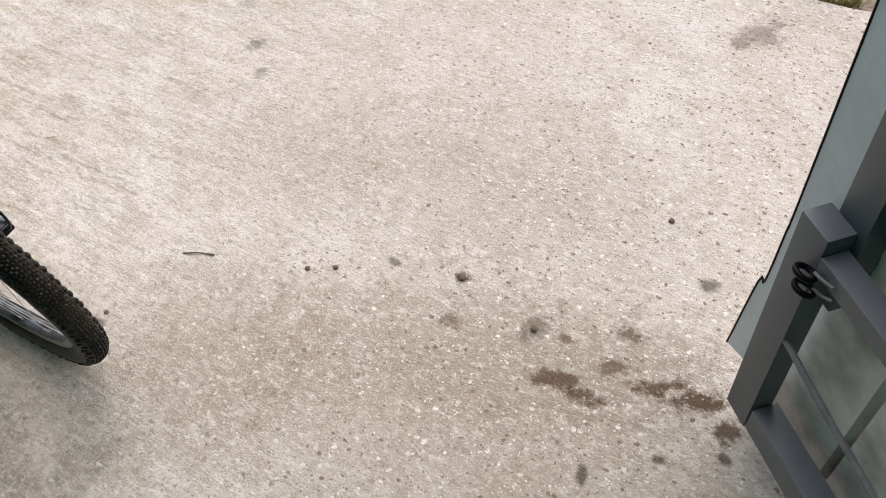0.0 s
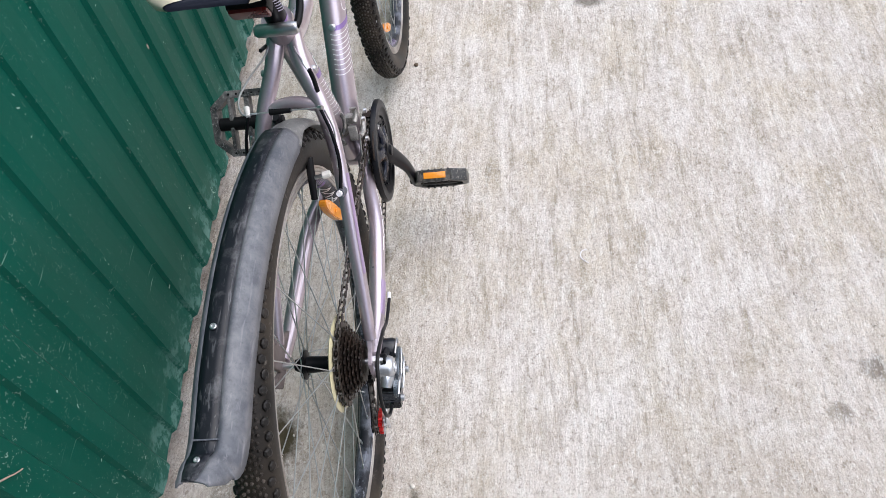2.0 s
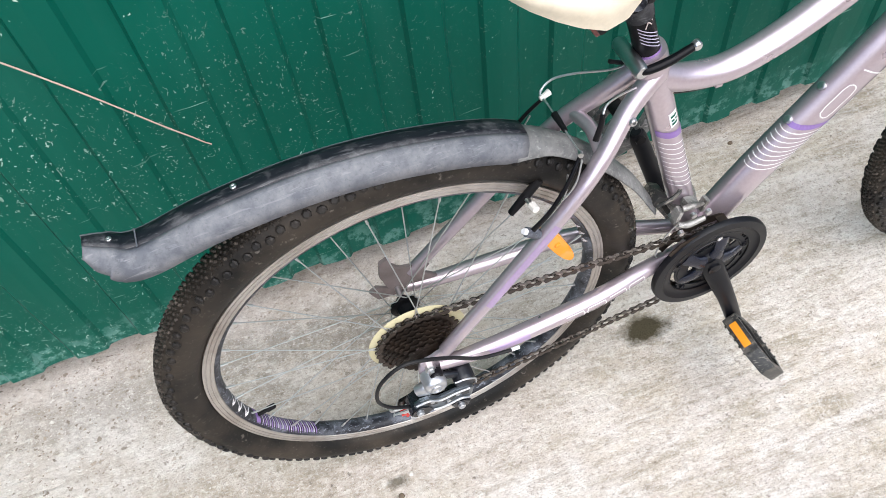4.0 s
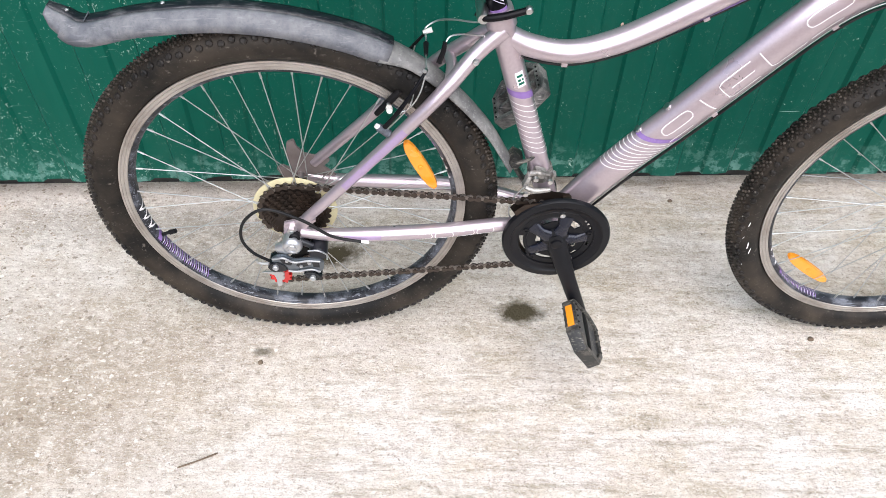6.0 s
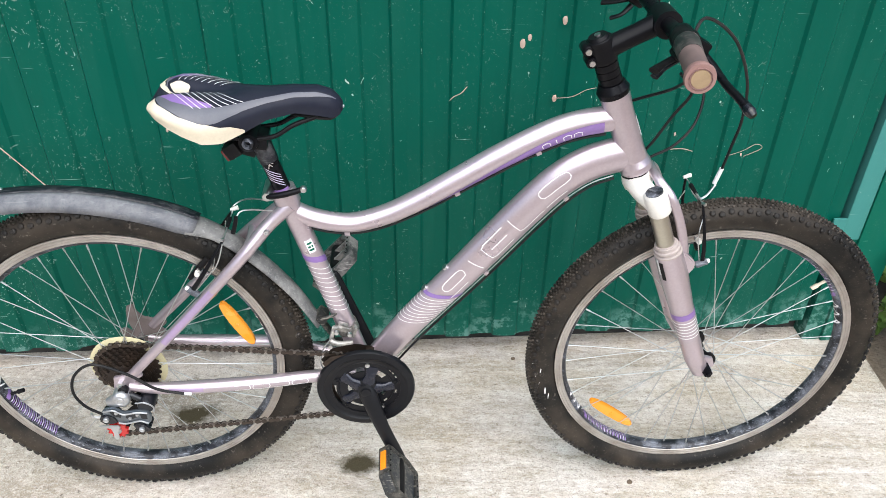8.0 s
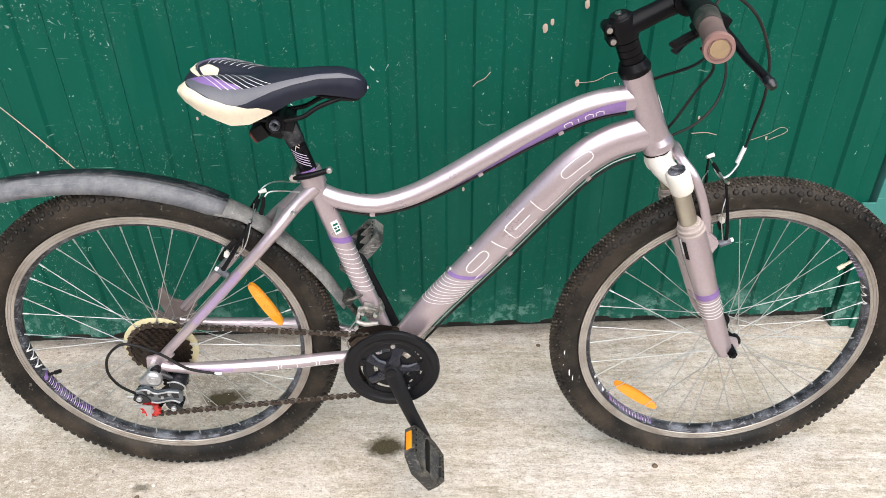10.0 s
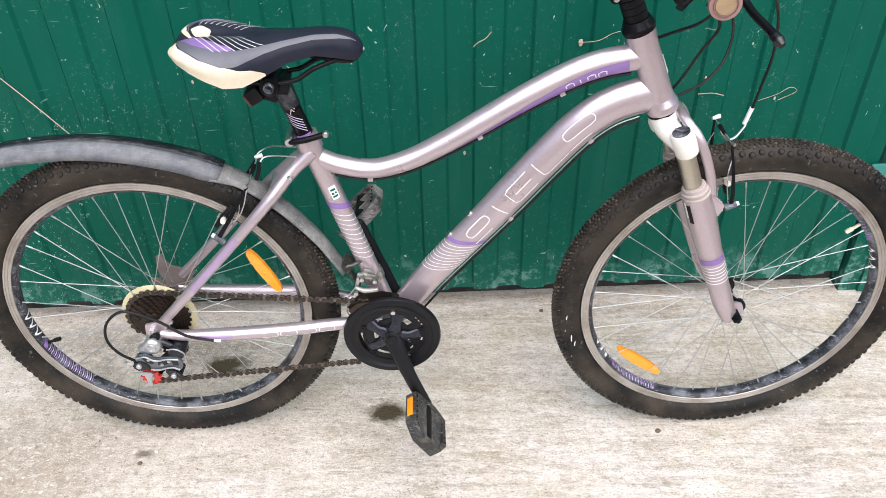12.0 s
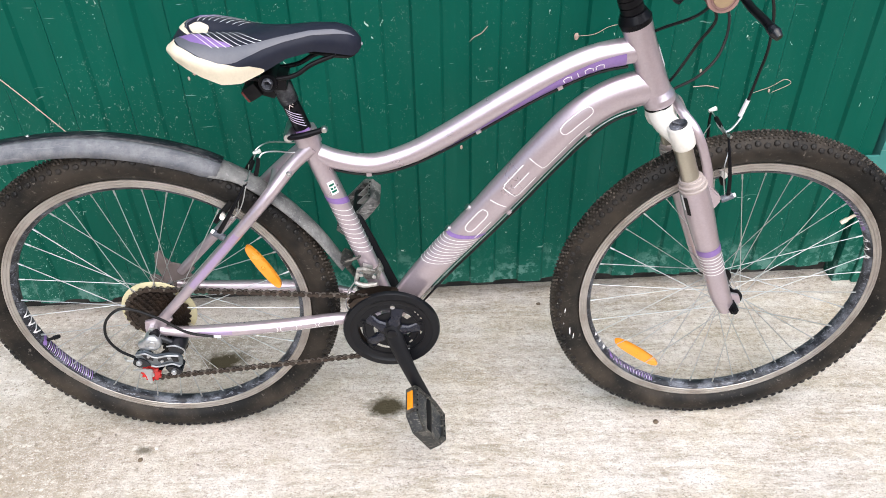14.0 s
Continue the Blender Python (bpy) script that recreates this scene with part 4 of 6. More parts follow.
part("mark", down_tube.stroke([(0.408, 36), (0.408, -20), (0.415, -27), (0.462, -27)], 0.0017, 0.0007), M_LINE, dt, "white outlined mark", smooth=False)
part("mark", down_tube.stroke(rounded(0.475, 0.535, 2, 34), 0.0017, 0.0007), M_LINE, dt, "white outlined mark", smooth=False)
part("mark", down_tube.stroke([(0.468, -26), (0.515, -26)], 0.0017, 0.0007), M_LINE, dt, "white outlined mark", smooth=False)
for s0 in (0.205, 0.262):
    c, nrm, _ = down_tube.at(s0, 88)
    part("bottle_screw", shifted(turned([(-0.002, 0.006), (0.003, 0.006), (0.004, 0.004), (0.004, 0.002)], "z", 12), Matrix.Translation(c) @ nrm.to_track_quat("Z", "Y").to_matrix().to_4x4()), M_STEEL, dt, "steel bottle screw")
tt = [o for o in bike.children if o.name == "top_tube"][0]
part("flash", top_tube.patch(0.20, 0.548, -70, 10, 0.0005, 30, 8, 0.0, 0.0, 0.06), M_LILAC, tt, "violet flash")
for k in range(4):
    s0 = 0.445 + k * 0.018
    part("mark", top_tube.stroke([(s0, -38), (s0, -18), (s0 + 0.007, -14), (s0 + 0.013, -18), (s0 + 0.013, -38)] if k != 1 else [(s0 + 0.006, -38), (s0 + 0.006, -14)], 0.0016, 0.0009), M_LINE, tt, "white outlined mark", smooth=False)
ht = [o for o in bike.children if o.name == "head_tube"][0]
part("badge", head_tube.patch(0.048, 0.082, 62, 118, 0.0006, 6, 8), M_LINE, ht, "white head badge")
st0 = [o for o in bike.children if o.name == "seat_tube"][0]
stk = part("sticker", seat_tube.patch(0.292, 0.318, 2, 42, 0.0006, 6, 6), M_LINE, st0, "white sticker with a dark print")
for s0, a0, a1 in ((0.296, 8, 36), (0.302, 8, 22), (0.302, 27, 36), (0.309, 8, 36)):
    part("print", seat_tube.patch(s0, s0 + 0.004, a0, a1, 0.0010, 2, 6), M_POSTG, stk, "dark green bar")
for tb, pts in ((top_tube, (0.095, 0.285, 0.435)), (down_tube, (0.50, 0.30))):
    for s0 in pts:
        c, nrm, t = tb.at(s0, -82)
        m = Matrix.Translation(c + nrm * 0.002) @ t.to_track_quat("X", "Z").to_matrix().to_4x4()
        part("cable_stop", box((0.009, 0.009, 0.007), m, 0.0015), M_FRAME, tt if tb is top_tube else dt)
part("cable", tube([top_tube.at(s, -88, 0.0045)[0] for s in np.linspace(0.03, top_tube.length - 0.02, 16)], 0.0025, 8, 3), M_CABLE, tt, "black brake cable")
for off, mm, r in ((0.004, M_SPOKE, 0.0011), (0.009, M_CABLE, 0.0022)):
    part("cable", tube([down_tube.at(s, -84, off)[0] for s in np.linspace(0.03, down_tube.length - 0.03, 14)], r, 8, 3), mm, dt, "gear cable")

# seat post, clamp and saddle
post = Tube([(0.325, 0, 0.645), (0.306, 0, 0.708), (0.2865, 0, 0.772)], 0.0140)
sp = part("seat_post", post.mesh(22), M_BLACKM, bike, "black seat post with worn graphics")
for k in range(5):
    part("mark", post.stroke([(0.075 + k * 0.005, -40), (0.056 + k * 0.005, 45)], 0.0012), M_VIOLETLINE, sp, "white graphic line", smooth=False)
part("mark", post.patch(0.038, 0.052, -50, 60, 0.0005), M_LILAC, sp, "violet graphic")
part("sleeve", Tube([(0.296, 0, 0.741), (0.2885, 0, 0.765), (0.283, 0, 0.783)], [0.0152, 0.0162, 0.0170]).mesh(22), M_GUARD, sp, "scuffed dark sleeve")
for k in range(4):
    part("mark", post.stroke([(0.092 + k * 0.004, -10 + 9 * k), (0.100 + k * 0.003, 6 + 9 * k), (0.094 + k * 0.004, 20 + 9 * k)], 0.0013), M_WIPER, sp, "rubbed pale graphic", smooth=False)
collar = Tube([(0.3185, 0, 0.664), (0.3125, 0, 0.684), (0.3105, 0, 0.691)], [0.0215, 0.0215, 0.0205])
part("clamp_collar", collar.mesh(26), M_FRAME, bike)
lever = joined(tube([(0.292, -0.018, 0.690), (0.294, -0.028, 0.691), (0.318, -0.031, 0.696), (0.350, -0.029, 0.704)], [0.006, 0.005, 0.0052, 0.0045], 12, 6))
lv = part("clamp_lever", lever, M_BLACKM, bike, "black quick-release lever")
part("nut", turned([(-0.030, 0.007), (-0.026, 0.0085), (-0.006, 0.0085), (0.022, 0.0085), (0.026, 0.006)], "y", 16, (0.290, 0, 0.690)), M_STEEL, lv)
part("end_cap", turned([(-0.034, 0.004), (-0.032, 0.0055), (-0.026, 0.0055)], "y", 12, (0.349, 0, 0.704)), M_STEEL, lv)
part("post_head", joined(box((0.034, 0.044, 0.022), pose(0.283, 0, 0.781, 0, 8, 0), 0.005), turned([(-0.027, 0.010), (-0.029, 0.0145), (-0.020, 0.0155), (0.020, 0.0155), (0.029, 0.0145), (0.029, 0.010)], "y", 20, (0.272, 0, 0.785))), M_BLACKM, bike)
part("head_bolt", turned([(-0.027, 0.004), (-0.036, 0.0065), (-0.034, 0.0085), (-0.027, 0.0085)], "y", 12, (0.272, 0, 0.785)), M_BED, bike, "scuffed dark head bolt")


def saddle_at(x, v, lift=0.0):
    """The skin of the saddle; v runs from -1 (drive side) over the ridge to 1."""
    X = [0.132, 0.145, 0.165, 0.185, 0.21, 0.235, 0.26, 0.30, 0.34, 0.375, 0.395, 0.405, 0.411]
    half = np.interp(x, X, [0.045, 0.064, 0.078, 0.083, 0.082, 0.072, 0.056, 0.036, 0.027, 0.024, 0.021, 0.015, 0.006])
    zt = np.interp(x, X, [0.853, 0.862, 0.867, 0.867, 0.864, 0.860, 0.857, 0.858, 0.862, 0.862, 0.856, 0.847, 0.838])
    zb = np.interp(x, X, [0.842, 0.836, 0.826, 0.815, 0.802, 0.799, 0.806, 0.822, 0.829, 0.823, 0.818, 0.819, 0.826])
    a = abs(v) * math.pi / 2
    y = half * math.copysign(math.sin(a) ** 0.85, v)
    z = zb + (zt - zb) * math.cos(a) ** 0.62 if a < 1.5707 else zb
    tuck = max(0, (abs(v) - 0.75) / 0.25)
    y *= 1 - 0.10 * tuck * tuck
    rear = max(0.0, (0.26 - x) / 0.13)
    z -= 0.022 * min(1, rear * 1.3) * math.exp(-(y / 0.018) ** 2)
    xx = x + 0.050 * max(0.0, (0.190 - x) / 0.058) * math.exp(-(y / 0.017) ** 2)
    return Vector((xx, y, z))


def saddle_skin(x, v, lift):
    p = saddle_at(x, v)
    e = 0.002
    n = (saddle_at(min(x + e, 0.411), v) - saddle_at(max(x - e, 0.132), v)).cross(saddle_at(x, min(v + 0.01, 1)) - saddle_at(x, max(v - 0.01, -1)))
    n = n.normalized() if n.length > 1e-12 else Vector((0, 0, 1))
    if n.dot(p - Vector((0.25, 0, 0.80))) < 0:
        n = -n
    return p + n * lift


def saddle_patch(x0, x1, lo, hi, lift, nx=30, nv=24):
    bm = bmesh.new()
    g = []
    for i in range(nx + 1):
        x = x0 + (x1 - x0) * i / nx
        a, b = lo(x), hi(x)
        g.append([bm.verts.new(saddle_skin(x, a + (b - a) * k / nv, lift)) for k in range(nv + 1)])
    for i in range(nx):
        for k in range(nv):
            bm.faces.new((g[i][k], g[i + 1][k], g[i + 1][k + 1], g[i][k + 1]))
    return bm, g


sad = empty("saddle", Matrix.Translation((0.006, 0, 0.003)), bike)
bm, g = saddle_patch(0.132, 0.411, lambda x: -1, lambda x: 1, 0.0, 60, 64)
bm.faces.new(g[0])
bm.faces.new(g[-1][::-1])
for a, b in zip(g, g[1:]):
    bm.faces.new((a[0], b[0], b[-1], a[-1]))
part("cover", bm, M_SADDLE, sad, "black vinyl saddle cover")
for sgn in (-1, 1):
    edge = lambda x: float(np.interp(x, [0.132, 0.15, 0.18, 0.22, 0.25, 0.268], [0.06, 0.54, 0.70, 0.76, 0.86, 0.985]))  # noqa: E731
    low, _ = saddle_patch(0.1325, 0.268, lambda x: sgn * edge(x), lambda x: sgn * 0.999, 0.0012)
    part("skirt", low, M_CREAM, sad, "yellowed white vinyl skirt")
    upper = lambda x: sgn * float(np.interp(x, [0.139, 0.155, 0.19, 0.225, 0.26, 0.32, 0.37, 0.402], [0.22, 0.26, 0.38, 0.46, 0.42, 0.38, 0.36, 0.40]))  # noqa: E731
    lower = lambda x: sgn * float(np.interp(x, [0.139, 0.155, 0.19, 0.225, 0.245, 0.27, 0.32, 0.37, 0.402], [0.27, 0.56, 0.72, 0.76, 0.70, 0.63, 0.60, 0.56, 0.44]))  # noqa: E731
    band, _ = saddle_patch(0.139, 0.402, upper, lower, 0.0006, 44)
    part("band", band, M_SADGREY, sad, "grey vinyl band")
    pur, _ = saddle_patch(0.150, 0.226, lambda x: sgn * float(np.interp(x, [0.150, 0.18, 0.226], [0.27, 0.24, 0.40])), lambda x: sgn * float(np.interp(x, [0.150, 0.17, 0.20, 0.226], [0.29, 0.42, 0.47, 0.46])), 0.0010)
    part("print", pur, M_LILAC, sad, "violet print")
    for k in range(8):
        x0 = 0.178 + k * 0.0095
        ln = bmesh.new()
        rows = []
        for i in range(9):
            f = i / 8
            x, v = x0 + 0.040 * f - 0.016, sgn * (0.17 + 0.33 * f - 0.012 * k)
            rows.append((ln.verts.new(saddle_skin(x - 0.0007, v, 0.0015)), ln.verts.new(saddle_skin(x + 0.0007, v, 0.0015))))
        for (a, b), (c, d) in zip(rows, rows[1:]):
            ln.faces.new((a, b, d, c))
        part("stripe", ln, M_LINE, sad, "white stripe", smooth=False)
    part("rail", tube([(0.372, sgn * 0.012, 0.818), (0.335, sgn * 0.018, 0.806), (0.305, sgn * 0.022, 0.790), (0.262, sgn * 0.022, 0.786), (0.225, sgn * 0.026, 0.795), (0.195, sgn * 0.032, 0.812)], 0.0037, 10), M_BLACKM, sad)
horn, _ = saddle_patch(0.1325, 0.178, lambda x: float(np.interp(x, [0.1325, 0.150, 0.178], [0.01, 0.02, 0.07])), lambda x: float(np.interp(x, [0.1325, 0.145, 0.160, 0.178], [0.08, 0.19, 0.17, 0.09])), 0.0013, 14, 12)
part("horn_trim", horn, M_CREAM, sad, "yellowed white vinyl corner")
part("nose_trim", turned([(0, 0.0015), (0.002, 0.003), (0.004, 0.002)], "x", 10, (0.409, 0, 0.829)), M_STEEL, sad)
part("nose_base", Tube([(0.330, 0, 0.822), (0.365, 0, 0.817), (0.392, 0, 0.815), (0.406, 0, 0.822)], [0.003, 0.006, 0.006, 0.003], [0.012, 0.016, 0.014, 0.006], (0, -1, 0)).mesh(14), M_BLACK, sad, "black plastic nose base")
lamp = empty("rear_reflector", Matrix.Translation((0.006, 0, 0.003)), bike)
part("bracket", joined(box((0.05, 0.022, 0.02), pose(0.250, 0, 0.765, 0, 20, 0), 0.003), box((0.024, 0.050, 0.024), pose(0.239, 0, 0.765, 0, -30, 0), 0.005)), M_BLACK, lamp)
part("lens", box((0.008, 0.046, 0.021), pose(0.229, 0, 0.758, 0, -30, 0), 0.004), M_LENS, lamp, "red plastic lens")

# mudguard: dark ridge, dusty flanks with sky sheen in their grey, turned-up tail
MG = [(-0.284, 0.693), (-0.262, 0.681), (-0.240, 0.671), (-0.165, 0.686), (-0.060, 0.693), (0.043, 0.681), (0.147, 0.648), (0.232, 0.592), (0.309, 0.502), (0.357, 0.415)]


def guard_strip(s0, s1, across, mat, name, label=""):
    """across(f) gives the (y, drop) points of the section at the fraction f of the length."""
    line = smooth_path([(x, 0, z) for x, z in MG], 8)
    n = len(line)
    bm = bmesh.new()
    g = []
    for i in range(n):
        f = i / (n - 1)
        if f < s0 - 1e-6 or f > s1 + 1e-6:
            continue
        t = (line[min(n - 1, i + 1)] - line[max(0, i - 1)]).normalized()
        up = Vector((-t.z, 0, t.x))
        g.append([bm.verts.new(line[i] + Vector((0, y, 0)) - up * d) for y, d in across(f)])
    for a, b in zip(g, g[1:]):
        for k in range(len(a) - 1):
            bm.faces.new((a[k], b[k], b[k + 1], a[k + 1]))
    ob = part(name, bm, mat, guard, label)
    mod = ob.modifiers.new("thick", "SOLIDIFY")
    mod.thickness, mod.offset = 0.0022, -1.0
    return ob


guard = empty("mudguard", Matrix(), bike)
tailw = lambda f: float(np.interp(f, [0, 0.05, 0.12, 0.2, 0.67, 0.73, 1.0], [0.50, 0.72, 0.86, 0.95, 1.0, 0.78, 0.66]))  # noqa: E731
deep = lambda f: float(np.interp(f, [0, 0.06, 0.18, 0.25, 0.67, 0.73, 1.0], [0.25, 0.7, 1.0, 1.0, 0.95, 0.50, 0.35]))  # noqa: E731
guard_strip(0.0, 0.705, lambda f: [(-0.0082 * tailw(f), -0.0010), (0, -0.0015), (0.008, -0.001), (0.0155 * tailw(f), 0)], M_GUARD, "ridge", "black plastic ridge")
for sgn in (-1, 1):
    guard_strip(0.0, 0.705, lambda f: ([(sgn * 0.0083 * tailw(f), -0.0008), (sgn * 0.0128 * tailw(f), -0.0004)] if sgn < 0 else []) + [(sgn * 0.0156 * tailw(f), 0.0002), (sgn * 0.022 * tailw(f), 0.005 * deep(f)), (sgn * 0.0275 * tailw(f), 0.014 * deep(f)), (sgn * 0.0305 * tailw(f), 0.025 * deep(f))], M_GREYPL, "flank", "dusty grey plastic flank, sky sheen in its grey")
guard_strip(0.67, 1.0, lambda f: [(y * tailw(f), 0.010 * deep(f) * (y / 0.03) ** 2 * 2 + 0.001) for y in np.linspace(-0.032, 0.032, 9)], M_FRONTPL, "front_piece", "scuffed grey front piece")
part("fold", box((0.0016, 0.024, 0.0012), pose(-0.240, 0.002, 0.6735), 0.0004), M_GREYPL, guard)
part("screw", shifted(bolt((0, 0, 0), 0.0035, 0.002, "z", 1), Matrix.Translation((-0.135, 0.006, 0.6915))), M_STEEL, guard)
part("screw", shifted(bolt((0, 0, 0), 0.003, 0.002, "z", 1), Matrix.Translation((-0.262, 0.002, 0.683))), M_STEEL, guard)
part("clip", joined(tube([(0.350, -0.02, 0.428), (0.362, -0.024, 0.436), (0.380, -0.019, 0.440), (0.392, 0, 0.441)], 0.003, 8), box((0.020, 0.03, 0.02), pose(0.356, 0, 0.424, 0, 35, 0), 0.004)), M_SMOKE, guard, "scuffed plastic clip")
part("tongue", box((0.004, 0.020, 0.040), pose(0.366, -0.004, 0.395, 0, -30, 0), 0.001), M_SMOKE, guard)

# fork
fork = empty("fork", Matrix.Translation((-0.004, 0, 0.002)), bike)
ax = Vector((0.889 - 0.834, 0, 0.718 - 0.850)).normalized()
fwd = Vector((-ax.z, 0, ax.x))
part("lower_cup", Tube([(0.8795, 0, 0.7408), (0.8845, 0, 0.7288), (0.8875, 0, 0.7215), (0.889, 0, 0.718)], [0.0228, 0.0268, 0.0275, 0.0262]).mesh(28), M_FRAME, bike)
part("lower_race", Tube([Vector((0.889, 0, 0.718)), Vector((0.889, 0, 0.718)) + ax * 0.008], 0.0235).mesh(26), M_BLACKM, fork)
c0 = Vector((0.893, 0, 0.708))
crown = [Tube([c0 - ax * 0.002, c0 + ax * 0.010, c0 + ax * 0.022], [0.0215, 0.0255, 0.024]).mesh(24)]
for sgn in (-1, 1):
    head = Vector((0.9085, sgn * 0.061, 0.7045))
    crown.append(Tube([c0 + ax * 0.010 + Vector((-0.004, 0, 0)), c0 + ax * 0.014 + Vector((0.002, sgn * 0.030, -0.004)), head + ax * 0.026], [0.020, 0.018, 0.016], [0.021, 0.020, 0.018], (1, 0, 0)).mesh(20))
    along = Matrix.Translation(head) @ ax.to_track_quat("Z", "Y").to_matrix().to_4x4()
    crown.append(shifted(turned([(0.0, 0.0150), (0.0008, 0.0172), (0.003, 0.0186), (0.020, 0.0190), (0.038, 0.0188), (0.041, 0.0170)], "z", 28), along))
part("crown", joined(*crown), M_WHITE, fork, "chipped white fork crown")
for sgn in (-1, 1):
    top = Vector((0.9085, sgn * 0.061, 0.7045))
    along = Matrix.Translation(top) @ (-ax).to_track_quat("Z", "Y").to_matrix().to_4x4()
    part("top_cap", shifted(turned([(-0.002, 0.0140), (0.0022, 0.0140), (0.0032, 0.0128), (0.0032, 0.0075), (0.0024, 0.0068)], "z", 28), along), M_BED, fork, "scratched dark preload cap")
    part("cap_ridge", box((0.020, 0.0035, 0.002), Matrix.Translation(top - ax * 0.0034) @ pose(0, 0, 0, 0, 22.6, 0), 0.0006), M_GREYPL, fork)
for sgn in (-1, 1):
    y = sgn * 0.061
    leg = Tube([(0.951, y, 0.590), (0.970, y, 0.541), (0.993, y, 0.480), (1.019, y, 0.412), (1.043, y, 0.352), (1.060, y, 0.318)], [0.0235, 0.0245, 0.0215, 0.0195, 0.0185, 0.0150])
    lg = part("fork_leg", leg.mesh(24), M_FRAME, fork)
    part("stanchion", Tube([(0.9085, y, 0.700), (0.9515, y, 0.586)], 0.0152).mesh(20), M_STANCH, fork, "dull steel stanchion")
    wp = part("wiper", Tube([(0.9435, y, 0.609), (0.9520, y, 0.588)], [0.0185, 0.0205]).mesh(24), M_WIPER, fork, "faded rubber wiper in layers")
    for s1, r1 in ((0.001, 0.0195), (0.0085, 0.0225), (0.0165, 0.0238)):
        c1 = Vector((0.9435, y, 0.609)) + ax * s1
        part("lip", Tube([c1, c1 + ax * 0.0012, c1 + ax * 0.0042, c1 + ax * 0.0052], [r1 - 0.002, r1, r1, r1 - 0.002], None, (0, -1, 0), 3).mesh(26), M_WIPER, wp)
    if sgn < 0:
        for k in range(6):
            part("ring_line", leg.stroke([(0.150 + k * 0.0075, a) for a in range(-100, 190, 12)], 0.002, 0.0006), M_LINE, lg, "white ring line", smooth=False)
        part("band", leg.patch(0.130, 0.143, -95, 185, 0.0005, 4, 24), M_LILAC, lg, "violet band")
        part("sticker", leg.patch(0.006, 0.044, -60, -42, 0.0006), M_BLACK, lg, "dark sticker")
        part("sticker_edge", leg.patch(0.002, 0.034, -70, -61, 0.0006), M_LINE, lg, "white sticker edge")
    part("lug", plate([(0.966, 0.596), (0.982, 0.588), (0.998, 0.574), (1.002, 0.562), (0.990, 0.540), (0.972, 0.522)], sgn * 0.050, sgn * 0.068, 0.003), M_FRAME, lg)
    tip = plate([(1.040, 0.345), (1.058, 0.352), (1.080, 0.345), (1.086, 0.328), (1.074, 0.318), (1.050, 0.318)], sgn * 0.052, sgn * 0.060, 0.001)
    part("fork_end", tip, M_FRAME, fork)
    part("axle_nut", turned([(sgn * 0.060, 0.0095), (sgn * 0.079, 0.0095), (sgn * 0.082, 0.0085), (sgn * 0.082, 0.005), (sgn * 0.087, 0.0045)], "y", 6, (FRONT.x - 0.006, 0, FRONT.z - 0.006)), M_BLACKM, fork)
half_arch = [(0.9830, 0.058, 0.566), (0.9735, 0.056, 0.612), (0.9580, 0.054, 0.656), (0.9420, 0.049, 0.688), (0.9270, 0.036, 0.706), (0.9200, 0.014, 0.714)]
arch = [(x, -y, z) for x, y, z in half_arch] + [(x, y, z) for x, y, z in half_arch[::-1]]
part("arch", Tube(arch, 0.0045, 0.0080, (0.93, 0, 0.35)).mesh(14), M_FRAME, fork)
# headset, stem, bars
part("upper_cup", Tube([(0.8345, 0, 0.849), (0.831, 0, 0.857), (0.827, 0, 0.868)], [0.0245, 0.026, 0.0205]).mesh(28), M_BLACKM, bike)
up = -ax
base = Vector((0.827, 0, 0.868))
for k in range(3):
    part("spacer", Tube([base + up * (0.001 + k * 0.0115), base + up * (0.0115 + k * 0.0115)], 0.0182).mesh(26), M_BLACKM, bike)
stem = empty("stem", Matrix(), bike)
s0 = base + up * 0.036
part("steerer_clamp", Tube([s0, s0 + up * 0.004, s0 + up * 0.034, s0 + up * 0.038], [0.0185, 0.0205, 0.0205, 0.018]).mesh(26), M_BLACKM, stem)
part("top_cap", Tube([s0 + up * 0.038, s0 + up * 0.043], [0.0165, 0.014]).mesh(22), M_BLACKM, stem)
part("cap_bolt", Tube([s0 + up * 0.042, s0 + up * 0.045], 0.005).mesh(12), M_STEEL, stem)
BAR = Vector((0.893, 0, 0.962))
part("extension", Tube([s0 + up * 0.018, s0.lerp(BAR, 0.55) + up * 0.008, BAR], [0.017, 0.0155, 0.017]).mesh(22), M_BLACKM, stem)
part("face_plate", turned([(-0.022, 0.014), (-0.022, 0.021), (0.022, 0.021), (0.022, 0.014)], "y", 24, BAR), M_BLACKM, stem)
for dz in (0.008, 0.027):
    c = s0 + up * dz + Vector((-0.020, 0, -0.006))
    lug = joined(turned([(-0.016, 0.007), (-0.014, 0.0085), (0.014, 0.0085), (0.016, 0.007)], "y", 14, c))
    part("pinch_lug", lug, M_BLACKM, stem)
    part("pinch_bolt", turned([(-0.018, 0.0045), (-0.016, 0.005), (-0.0155, 0.002)], "y", 12, c), M_STEEL, stem)
bars = empty("handlebar", Matrix(), bike)
line = [(0.8518, -0.270, 0.9845), (0.866, -0.19, 0.9845), (0.878, -0.125, 0.979), (0.889, -0.07, 0.968), BAR, (0.889, 0.07, 0.968), (0.878, 0.125, 0.979), (0.866, 0.19, 0.9845), (0.8518, 0.270, 0.9845)]
part("bar", tube(line, 0.0112, 16, 6, None, (0, 0, 1)), M_BLACKM, bars)
